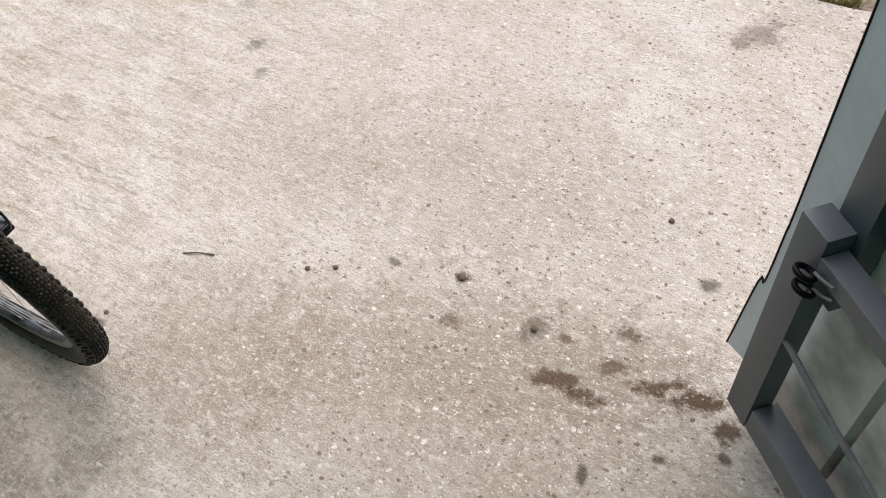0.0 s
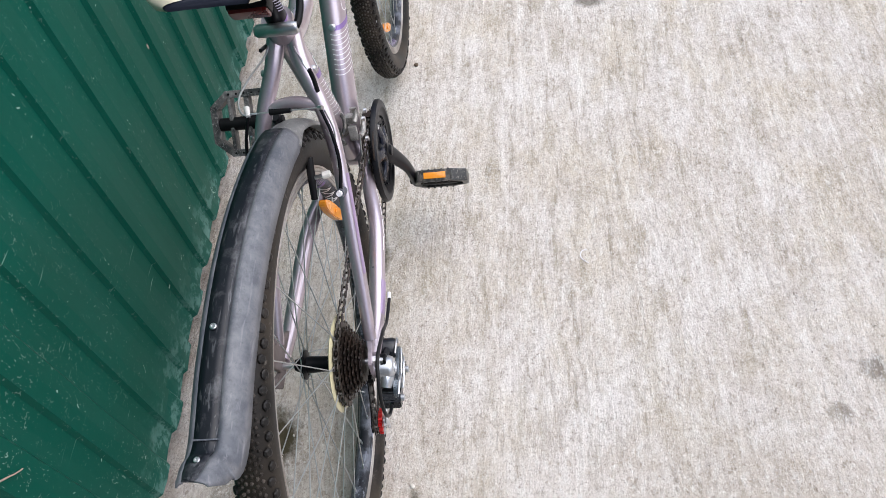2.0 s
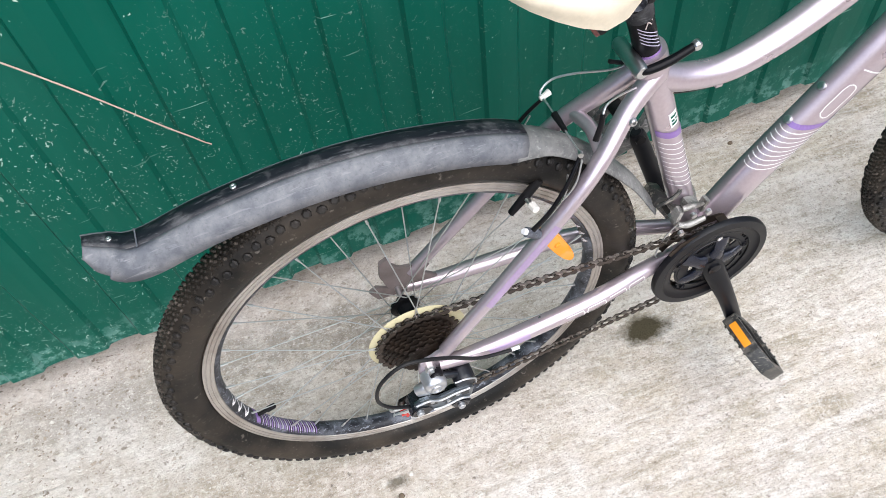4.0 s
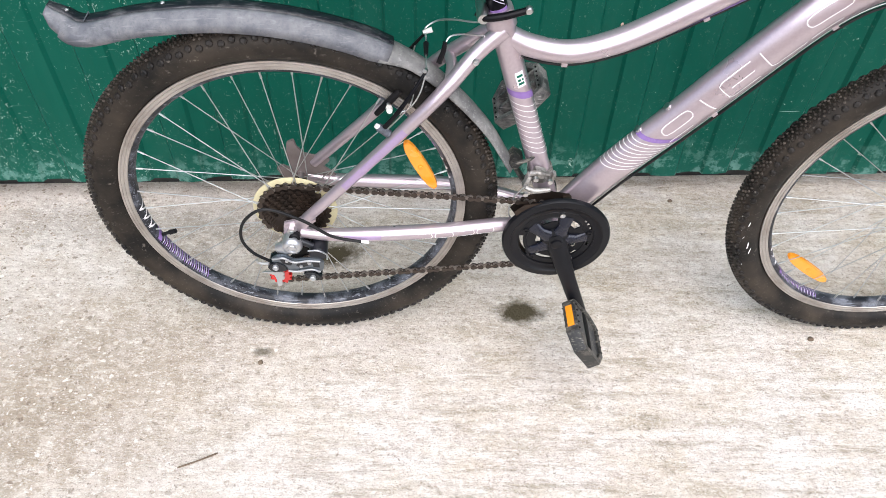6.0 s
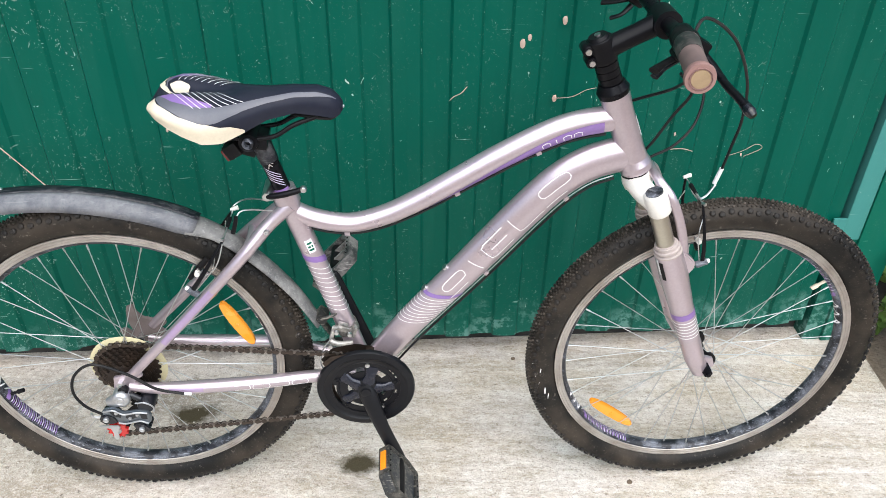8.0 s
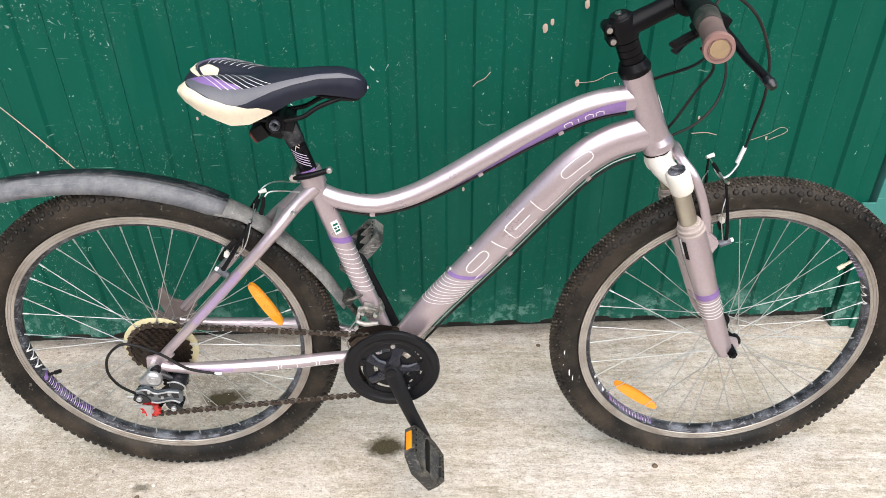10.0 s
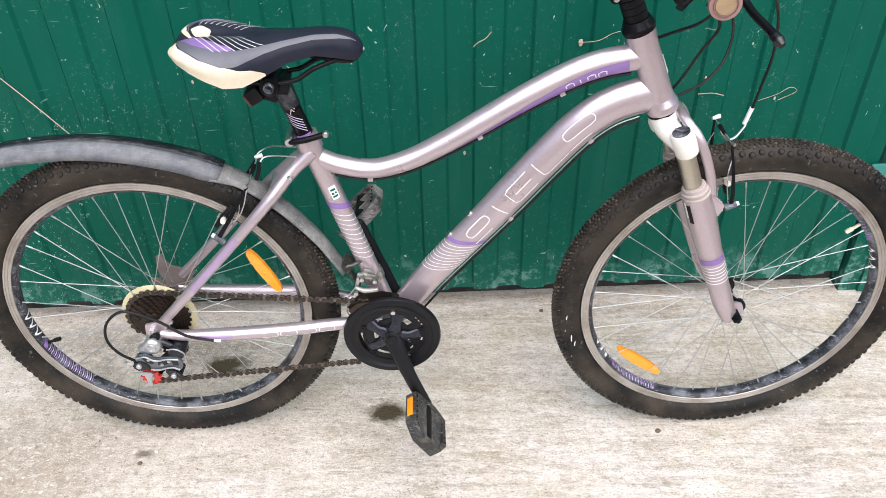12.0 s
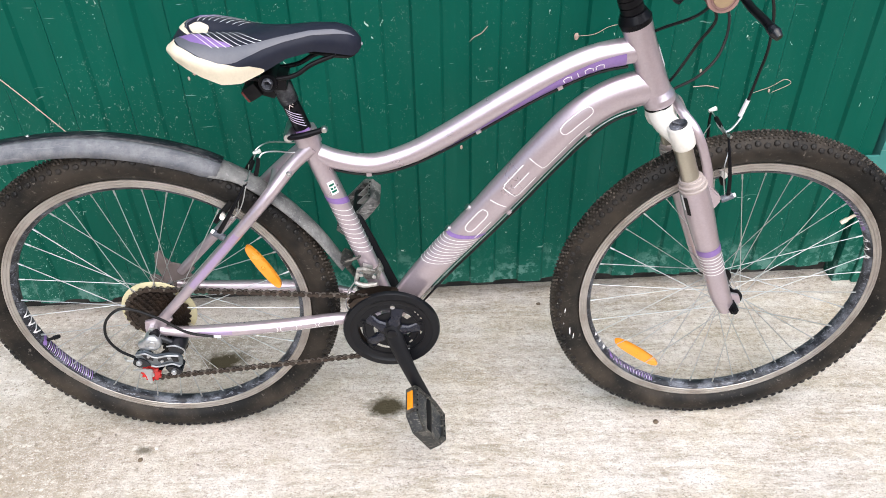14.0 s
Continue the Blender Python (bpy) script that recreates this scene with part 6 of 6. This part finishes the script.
part("cage_plate", plate([(-0.056, 0.206), (-0.046, 0.190), (-0.028, 0.189), (-0.018, 0.204), (0.040, 0.260), (0.040, 0.276), (0.026, 0.282), (-0.034, 0.226), (-0.052, 0.220)], -0.0445, -0.0430), M_BLACKM, der, smooth=False)
part("hook", tube([(-0.034, -0.072, 0.262), (-0.052, -0.074, 0.256), (-0.066, -0.074, 0.258), (-0.068, -0.074, 0.266)], 0.0022, 8), M_STEEL, der)
part("cable", tube([(0.112, -0.083, 0.318), (0.064, -0.084, 0.333), (0.022, -0.087, 0.372), (-0.031, -0.088, 0.398), (-0.067, -0.088, 0.374), (-0.079, -0.088, 0.334), (-0.067, -0.087, 0.299), (-0.040, -0.085, 0.273)], 0.0026, 10), M_CABLE, der, "black gear cable loop")
part("ferrule", tube([(0.122, -0.082, 0.3165), (0.110, -0.083, 0.319)], 0.0027, 10), M_LINE, der, "pale cable ferrule")

# front derailleur
fd = empty("front_derailleur", Matrix(), bike)
part("band_clamp", Tube([seat_tube.at(0.100, 0)[0] * 0 + Vector((0.4027, 0, 0.389)), Vector((0.3975, 0, 0.406))], 0.0205).mesh(24), M_GRIMY, fd, "grimy alloy clamp")
part("cage", shifted(joined(plate([(0.356, 0.370), (0.372, 0.386), (0.415, 0.393), (0.446, 0.386), (0.450, 0.379), (0.414, 0.383), (0.376, 0.374), (0.362, 0.360)], -0.056, -0.0545), plate([(0.352, 0.362), (0.372, 0.388), (0.415, 0.398), (0.446, 0.392), (0.450, 0.380), (0.414, 0.380), (0.376, 0.366), (0.360, 0.350)], -0.037, -0.0355), box((0.014, 0.02, 0.003), pose(0.442, -0.046, 0.388), 0.0008)), Matrix.Translation((0, 0, -0.013))), M_COG, fd, "oily dark cage", smooth=False)
part("body", joined(box((0.020, 0.016, 0.013), pose(0.394, -0.027, 0.418, 0, 20, 0), 0.005), box((0.007, 0.014, 0.026), pose(0.375, -0.030, 0.404, 0, 15, 0), 0.003), box((0.006, 0.012, 0.022), pose(0.415, -0.029, 0.408, 0, 15, 0), 0.0025), tube([(0.372, -0.040, 0.398), (0.388, -0.042, 0.392), (0.412, -0.042, 0.394)], [0.004, 0.005, 0.004], 10), tube([(0.378, -0.036, 0.424), (0.392, -0.038, 0.426), (0.408, -0.036, 0.420)], [0.004, 0.0045, 0.003], 10)), M_GRIMY, fd, "grimy alloy linkage")
for x, z in ((0.385, 0.424), (0.408, 0.419), (0.372, 0.392)):
    part("bolt", turned([(-0.048, 0.0045), (-0.053, 0.004), (-0.0525, 0.002)], "y", 10, (x, 0, z)), M_STEEL, fd)
part("cable", tube([(0.372, -0.04, 0.400), (0.356, -0.038, 0.372), (0.352, -0.034, 0.330), (0.380, -0.02, 0.285)], 0.0013, 6), M_SPOKE, fd)


def build_brake(name, foot, top, pad, lean, slim):
    """A cantilever pair with its noodle: two arms, pads and the cable across."""
    b = empty(name, Matrix(), bike)
    ln = Vector((lean[0], 0, lean[2]))
    for s in (-1, 1):
        f, t = Vector((foot[0], s * foot[1], foot[2])), Vector((top[0], s * top[1], top[2]))
        arm = Tube([f, f.lerp(t, 0.35) + Vector((0, s * 0.008, 0)), f.lerp(t, 0.7) + Vector((0, s * 0.007, 0)), t], [0.0075 * slim, 0.0065 * slim, 0.005 * slim, 0.004 * slim], [0.005 * slim, 0.0045 * slim, 0.004 * slim, 0.004 * slim], (0, s, 0))
        part("brake_arm", arm.mesh(12), M_BLACKM, b, "black brake arm")
        d = (t - f).normalized()
        part("pivot", tube([f - ln * 0.012, f + ln * 0.008], [0.0088 * slim ** 0.5, 0.0080 * slim ** 0.5], 14), M_BED, b)
        part("pivot_bolt", tube([f + ln * 0.008, f + ln * 0.0125], [0.0042, 0.0036], 10), M_LINE, b, "bright pivot bolt")
        pc = Vector((pad[0], s * pad[1], pad[2]))
        across = Vector((-lean[2], 0, lean[0]))
        part("pad", Tube([pc - across * 0.028, pc, pc + across * 0.028], [0.005, 0.0058, 0.004], [0.0055, 0.0055, 0.0045], (0, s, 0)).mesh(12), M_BLACK, b, "black rubber brake pad")
        part("pad_stud", tube([pc, pc + Vector((0, s * 0.020, 0)) + d * 0.004], 0.0030, 10), M_STEEL, b)
        part("pad_nut", tube([pc + Vector((0, s * 0.016, 0)) + d * 0.003, pc + Vector((0, s * 0.026, 0)) + d * 0.005], [0.0052, 0.0045], 8), M_WHITE, b, "pale pad nut")
        part("spring", tube([f - ln * 0.005, f.lerp(t, 0.5) - ln * 0.009 + Vector((0, s * 0.006, 0)), f.lerp(t, 0.75)], 0.0011, 6), M_STEEL, b)
    L, R = Vector((top[0], top[1], top[2])), Vector((top[0], -top[1], top[2]))
    part("anchor", tube([R - Vector((0, -0.002, 0)), R - Vector((0, 0.004, 0)) + ln * 0.003], 0.0030, 8), M_STEEL, b)
    part("knob", tube([L - Vector((0.004, 0, 0)), L + Vector((0.009, 0.003, 0.003))], [0.0030, 0.0042], 10), M_WHITE, b, "pale end knob")
    part("boot", tube([L.lerp(R, 0.30), L.lerp(R, 0.60)], [0.0042, 0.003], 10), M_BLACK, b, "ribbed rubber boot")
    part("wire", tube([L, R], 0.0010, 6), M_SPOKE, b)
    return b


rb = build_brake("rear_brake", (0.152, 0.056, 0.527), (0.215, 0.047, 0.622), (0.160, 0.022, 0.550), (-0.75, 0, 0.65), 0.55)
part("noodle", tube([(0.215, 0.036, 0.622), (0.214, 0.054, 0.624), (0.230, 0.058, 0.634), (0.252, 0.046, 0.644), (0.285, 0.026, 0.652), (0.306, 0.018, 0.660)], 0.0014, 8), M_STEEL, rb, "pale bent cable pipe")
part("cable", tube([(0.283, 0.026, 0.665), (0.310, 0.024, 0.650), (0.340, 0.012, 0.622)], 0.0026, 8), M_CABLE, rb)
part("yoke", Tube([(0.232, -0.046, 0.634), (0.238, -0.044, 0.652), (0.240, -0.042, 0.664)], [0.004, 0.0035, 0.003], 0.003).mesh(10), M_BLACKM, rb, "dark cable yoke")
part("noodle", tube([(0.238, -0.044, 0.656), (0.246, -0.036, 0.668), (0.262, -0.028, 0.667), (0.284, -0.018, 0.659), (0.302, -0.012, 0.654)], 0.0013, 8), M_STEEL, rb, "pale bent cable pipe")
part("loose_wire", tube([(0.214, -0.052, 0.618), (0.205, -0.058, 0.590), (0.190, -0.056, 0.565), (0.168, -0.058, 0.556)], 0.0011, 6), M_SPOKE, rb)
fb = build_brake("front_brake", (1.013, 0.055, 0.564), (0.995, 0.045, 0.674), (1.004, 0.022, 0.596), (0.93, 0, 0.37), 0.5)
part("noodle", tube([(1.034, 0.010, 0.679), (1.022, 0.006, 0.662), (1.010, 0.002, 0.657), (1.002, 0.006, 0.664), (1.000, 0.016, 0.668)], 0.0022, 8), M_STEEL, fb, "bent cable pipe")
part("yoke", Tube([(0.999, 0.026, 0.668), (1.001, 0.010, 0.664), (1.004, -0.006, 0.660)], [0.003, 0.0042, 0.003], 0.002).mesh(10), M_STEEL, fb, "bright cable yoke")


# ---- the open gate leaf ----
def build_gate():
    d = Vector((-0.735, 0.68, 0)).normalized()
    n = Vector((d.y, -d.x, 0))
    m = Matrix(((d.x, n.x, 0, -1.232), (d.y, n.y, 0, -0.425), (0, 0, 1, 0), (0, 0, 0, 1))) @ pose(0, 0, 0, 0, -4.5, 0)
    gate = tagged(empty("gate", m), "open grey steel gate leaf with square-tube frame and sheet back", "gate")
    # local: x along the leaf, y towards the inside, z up; the frame's face lies at y = 0
    bx = lambda x0, x1, y0, y1, z0, z1, b=0.003: box((x1 - x0, y1 - y0, z1 - z0), pose((x0 + x1) / 2, (y0 + y1) / 2, (z0 + z1) / 2), b)  # noqa: E731
    part("stile", bx(0.014, 0.066, -0.078, -0.040, 0.40, 2.0), M_GATE, gate)
    part("stile", bx(0.0, 0.054, -0.0395, 0.0, 0.065, 0.548), M_GATE, gate)
    part("stile", bx(0.95, 1.0, -0.045, 0.0, -0.06, 2.0), M_GATE, gate)
    part("rail", bx(0.0565, 0.9495, -0.045, -0.001, 0.070, 0.128), M_GATE, gate)
    part("rail", bx(0.0545, 0.9495, -0.036, 0.001, 0.492, 0.521), M_GATE, gate)
    part("rail", bx(0.0665, 0.9495, -0.045, -0.001, 1.94, 1.999), M_GATE, gate)
    # dark sheet added where the leaf lies in shade above the rail
    part("upper_panel", bx(0.0665, 0.9495, -0.070, -0.066, 0.540, 1.939), M_DARK, gate, "dark sheet added as shade over the rail")
    # sheet with shallow ribs, its flange standing past the stile
    bm = bmesh.new()
    prof = [(-0.004, 0.0)]
    x = 0.06
    while x < 0.96:
        prof += [(x + 0.094, 0.0), (x + 0.098, -0.024), (x + 0.108, -0.024), (x + 0.112, 0.0)]
        x += 0.115
    cols = [[bm.verts.new((px, -0.081 + py, z)) for z in (0.012, 1.98)] for px, py in prof]
    for a, b in zip(cols, cols[1:]):
        bm.faces.new((a[0], b[0], b[1], a[1]))
    sheet = part("sheet", bm, M_GATEBACK, gate, "dull primed sheet back", smooth=False)
    mod = sheet.modifiers.new("thick", "SOLIDIFY")
    mod.thickness, mod.offset = 0.0012, 0.0
    # pale flange with nicks along its free edge
    bm = bmesh.new()
    free = [(-0.093, 0.080), (-0.074, 0.285), (-0.062, 0.300), (-0.058, 0.42), (-0.056, 0.60), (-0.056, 1.98)]
    left = [bm.verts.new((x, -0.048, z)) for x, z in free]
    right = [bm.verts.new((0.022, -0.046, z + (0.05 if i == 0 else 0))) for i, (x, z) in enumerate(free)]
    for i in range(len(free) - 1):
        bm.faces.new((left[i], right[i], right[i + 1], left[i + 1]))
    fl = part("flange", bm, M_GATESHEET, gate, "pale zinc sheet flange", smooth=False)
    mod = fl.modifiers.new("thick", "SOLIDIFY")
    mod.thickness, mod.offset = 0.0012, 0.0
    part("edge", tube([(x, -0.048, z) for x, z in free], 0.0022, 6, 4), M_BLACK, gate, "dark bare sheet edge")
    rod = Tube([(0.045, -0.006, 0.331), (0.15, -0.004, 0.316), (0.271, -0.004, 0.300), (0.92, -0.004, 0.22)], 0.0048)
    part("rebar", rod.mesh(10), M_REBAR, gate, "ribbed steel rod brace")
    for k in range(30):
        s = 0.12 + k * 0.012
        c, _, t = rod.at(s, 0, 0)
        part("rib", shifted(turned([(-0.0014, 0.0046), (0, 0.0054), (0.0014, 0.0046)], "z", 8), Matrix.Translation(c + Vector((0, 0.0048, 0))) @ t.to_track_quat("Z", "Y").to_matrix().to_4x4()), M_REBAR, gate)
    part("hasp", tube([(0.060, 0.006, 0.500), (0.075, 0.008, 0.506), (0.092, 0.004, 0.508)], 0.0022, 8), M_REBAR, gate, "bent steel hasp wire")
    part("hasp", tube([(0.068, 0.006, 0.478), (0.082, 0.008, 0.484), (0.098, 0.004, 0.490)], 0.0022, 8), M_REBAR, gate, "bent steel hasp wire")
    for z in (0.496, 0.474):
        ring = [(0.056 + (0.490 - z) * 0.35 + 0.013 * math.cos(a), 0.014 + 0.012 * math.sin(a), z + 0.006 * math.sin(a)) for a in np.linspace(0, 2 * math.pi, 17)]
        part("eye", tube(ring, 0.0042, 10, 3, None, (0, 0, 1)), M_BLACKM, gate, "black steel padlock eye")


build_gate()


# ---- growth beside the slab ----
def leaf_mesh(bm, at, way, normal, length, width, lobes=0):
    """One leaf: a folded blade with a pointed, toothed outline."""
    u = Vector(way).normalized()
    n = Vector(normal)
    n = (n - u * n.dot(u)).normalized()
    v = u.cross(n)
    at = Vector(at)
    rib, left, right = [], [], []
    steps = 6
    for i in range(steps + 1):
        f = i / steps
        w = width * 0.5 * math.sin(math.pi * min(1, f * 0.93 + 0.05)) ** 0.8 * (1.0 + (0.22 if i % 2 and lobes else 0))
        sag = -length * 0.25 * f * f
        c = at + u * length * f + n * sag
        rib.append(bm.verts.new(c))
        left.append(bm.verts.new(c + v * w + n * w * 0.25))
        right.append(bm.verts.new(c - v * w + n * w * 0.25))
    for i in range(steps):
        bm.faces.new((rib[i], left[i], left[i + 1], rib[i + 1]))
        bm.faces.new((right[i], rib[i], rib[i + 1], right[i + 1]))


def build_weed(x, y, height, count, seed, size):
    rnd = random.Random(seed)
    root = tagged(empty("weed", Matrix.Translation((x, y, -0.05))), "leafy green weed growing beside the concrete slab", "plant", "weeds beside the slab")
    stems, leaves = [], bmesh.new()
    for k in range(5):
        a = rnd.uniform(0, 6.28)
        top = Vector((math.cos(a) * height * 0.30, math.sin(a) * height * 0.30, height * rnd.uniform(0.7, 1.0)))
        mid = top * 0.5 + Vector((0, 0, height * 0.08))
        stems.append(tube([(0, 0, 0), mid, top], [0.004, 0.003, 0.0015], 6, 5))
        for i in range(count // 5):
            f = rnd.uniform(0.15, 1.0)
            p = mid * (2 * f) if f < 0.5 else mid.lerp(top, 2 * f - 1)
            b = rnd.uniform(0, 6.28)
            leaf_mesh(leaves, p, (math.cos(b), math.sin(b), rnd.uniform(-0.1, 0.7)), (rnd.uniform(-0.3, 0.3), rnd.uniform(-0.5, 0.1), 1), size * rnd.uniform(0.6, 1.2), size * rnd.uniform(0.5, 0.8), 1)
    part("stem", joined(*stems), M_LEAF, root)
    part("foliage", leaves, M_LEAF, root)


for k, (x, y, h, c, s) in enumerate(((1.80, 0.40, 0.40, 60, 0.075), (1.75, 0.26, 0.20, 40, 0.06), (1.90, 0.50, 0.60, 70, 0.085), (1.82, 0.12, 0.15, 35, 0.055), (1.97, 0.34, 0.40, 55, 0.08), (1.76, 0.58, 0.32, 45, 0.065), (2.08, 0.62, 0.7, 70, 0.09), (1.76, 0.02, 0.10, 30, 0.05))):
    build_weed(x, y, h, c, 11 + k, s)


def build_grass(name, label, x0, x1, count, mat, spread, seed):
    """A ragged strip of blades and small leaves along the slab's front edge."""
    rnd = random.Random(seed)
    bm = bmesh.new()
    for _ in range(count):
        x = rnd.uniform(x0, x1)
        y = -1.50 + 0.115 * x - abs(rnd.gauss(0, spread)) - 0.005
        if noise.noise(Vector((x * 6, y * 6, seed))) < -0.05:
            continue
        a = rnd.uniform(0, 6.28)
        h = rnd.uniform(0.03, 0.09)
        w = Vector((-math.sin(a), math.cos(a), 0)) * 0.0016
        p0 = Vector((x, y, -0.05))
        p1 = p0 + Vector((math.cos(a) * h * 0.3, math.sin(a) * h * 0.3, h * 0.7))
        p2 = p0 + Vector((math.cos(a) * h * 0.9, math.sin(a) * h * 0.9, h * 0.9))
        v = [bm.verts.new(p) for p in (p0 - w, p0 + w, p1 + w * 0.7, p1 - w * 0.7, p2)]
        bm.faces.new(v[:4])
        bm.faces.new((v[3], v[2], v[4]))
    tagged(obj(name, bm, mat, smooth=False), label, "grass", kind="stuff")


build_grass("grass", "ragged green grass along the slab's edge", -0.50, 0.9, 5200, M_GRASS, 0.11, 5)
build_grass("dry_grass", "dry yellowed grass along the slab's edge", -1.15, -0.5, 1500, M_STRAW, 0.05, 8)
rnd = random.Random(21)
for k in range(11):     # low broad-leaved weeds at the edge
    x = -0.62 + 0.062 * k + rnd.uniform(-0.02, 0.02)
    build_weed(x, -1.53 + 0.115 * x - rnd.uniform(0.0, 0.07), rnd.uniform(0.05, 0.09), 26, 40 + k, rnd.uniform(0.026, 0.042))


# ---- small things on the slab and on the wall ----
def thing(name, bm, mat, label, category, group=""):
    return tagged(obj(name, bm, mat), label, category, group)


thing("twig", tube([(-0.142, -0.222, 0.002), (-0.172, -0.238, 0.004), (-0.205, -0.251, 0.002)], 0.0017, 6), M_DRYLEAF, "thin dark dry twig lying on the concrete slab", "twig")
thing("string", tube([(0.372, -0.330, 0.0012), (0.385, -0.316, 0.0012), (0.400, -0.317, 0.0012), (0.405, -0.328, 0.0012)], 0.0011, 6), M_LINE, "short curled white string lying on the slab", "string")
rnd = random.Random(3)
for x, y, s in ((-0.382, -1.434, 0.024), (-0.537, -1.432, 0.030), (-0.527, -1.39, 0.022), (0.20, -1.36, 0.020)):
    bm = bmesh.new()
    a = rnd.uniform(0, 6.28)
    leaf_mesh(bm, (x, y, 0.006), (math.cos(a), math.sin(a), 0.1), (0.1, 0.1, 1), s * 1.1, s * 0.6)
    ob = thing("dry_leaf", bm, M_DRYLEAF, "curled brown dead leaf lying on the slab", "leaf", "dead leaves on the slab")
    mod = ob.modifiers.new("thick", "SOLIDIFY")
    mod.thickness = 0.0008


def pebble(x, y, r):
    bm = bmesh.new()
    bmesh.ops.create_icosphere(bm, subdivisions=2, radius=r)
    for v in bm.verts:
        v.co *= 1 + 0.35 * noise.noise(v.co * (0.9 / r) + Vector((x * 50, y * 50, 0)))
        v.co.z *= 0.6
    bmesh.ops.translate(bm, verts=bm.verts, vec=(x, y, r * 0.4))
    return bm


for x, y, r in ((0.968, 0.052, 0.006), (-0.10, -0.035, 0.005), (-0.075, -0.005, 0.0045), (0.755, 0.425, 0.005), (-0.69, -0.455, 0.009), (-1.0, -0.78, 0.006), (-0.87, -0.42, 0.007), (-0.45, -0.35, 0.006), (-0.40, -0.32, 0.006), (0.30, 0.33, 0.006)):
    thing("pebble", pebble(x, y, r), M_STONE if r < 0.005 else M_DRYLEAF, "small dark stone chip lying on the slab", "stone", "stone chips on the slab")
verts, faces = [], []
for _ in range(4200):
    x, y = rnd.uniform(-1.45, 1.5), rnd.uniform(-1.40, 0.40)
    if noise.noise(Vector((x * 2, y * 2, 4))) < 0.1 + 0.28 * x:
        continue
    r = rnd.uniform(0.0008, 0.0024)
    a = rnd.uniform(0, 3)
    b = len(verts)
    for k in range(4):
        verts.append((x + r * math.cos(a + k * 1.57) * (1.5 if k % 2 else 1), y + r * math.sin(a + k * 1.57), 0.0))
    verts.append((x, y, r * 0.9))
    faces += [(b, b + 1, b + 4), (b + 1, b + 2, b + 4), (b + 2, b + 3, b + 4), (b + 3, b, b + 4)]
me = bpy.data.meshes.new("grit")
me.from_pydata(verts, [], faces)
me.materials.append(M_STONE)
tagged(new("grit", me), "loose pale grit scattered over the concrete slab", "grit", kind="stuff")


def stem_on_wall(pts, r, label="dried vine clinging to the painted sheet"):
    co = [(x, wall_y(x) - 0.010 - lift, z) for x, z, lift in pts]
    thing("dry_vine", tube(co, r, 6, 5), M_TWIG, label, "vine", "dried vines on the wall")


stem_on_wall([(-0.42, 0.74, 0.006), (-0.345, 0.645, 0.004), (-0.290, 0.575, 0.006), (-0.245, 0.51, 0.004), (-0.215, 0.47, 0.003)], 0.0012)
stem_on_wall([(-0.215, 0.470, 0.003), (-0.205, 0.455, 0.002), (-0.196, 0.445, 0.002)], 0.001)
stem_on_wall([(0.583, 0.684, 0.001), (0.592, 0.694, 0.003), (0.606, 0.701, 0.003), (0.618, 0.714, 0.001)], 0.0008)
stem_on_wall([(0.79, 0.686, 0.001), (0.83, 0.690, 0.003), (0.86, 0.705, 0.003), (0.90, 0.71, 0.001)], 0.0006)
stem_on_wall([(1.05, 0.565, 0.001), (1.08, 0.567, 0.003), (1.105, 0.560, 0.002)], 0.0009)
stem_on_wall([(1.18, 0.545, 0.001), (1.215, 0.560, 0.004), (1.24, 0.575, 0.004), (1.255, 0.565, 0.004), (1.22, 0.545, 0.002)], 0.0006)
for x, z, r in ((0.033, 0.640, 0.007), (0.045, 0.652, 0.006), (0.020, 0.628, 0.005), (0.722, 0.800, 0.011), (0.735, 0.812, 0.008), (0.795, 0.685, 0.009), (0.800, 0.845, 0.010), (0.565, 0.442, 0.006), (1.215, 0.548, 0.005), (1.06, 0.60, 0.005)):
    bm = pebble(0, 0, r * 0.5)
    bmesh.ops.transform(bm, matrix=Matrix.Translation((x, wall_y(x) - 0.0085, z)) @ pose(0, 0, 0, 90, 0, 0) @ Matrix.Diagonal((1.0, 1.8, 0.5, 1)), verts=bm.verts)
    thing("vine_scar", bm, M_TWIG, "pinkish dried vine scar on the painted sheet", "scar", "dried vine scars on the wall")
tape = box((0.026, 0.0016, 0.045), pose(-0.876, wall_y(-0.876) - 0.0095, 0.118, 0, -12, 3.2), 0.0004)
thing("tape", tape, M_PAPER, "strip of whitish tape stuck on the wall's foot", "tape")
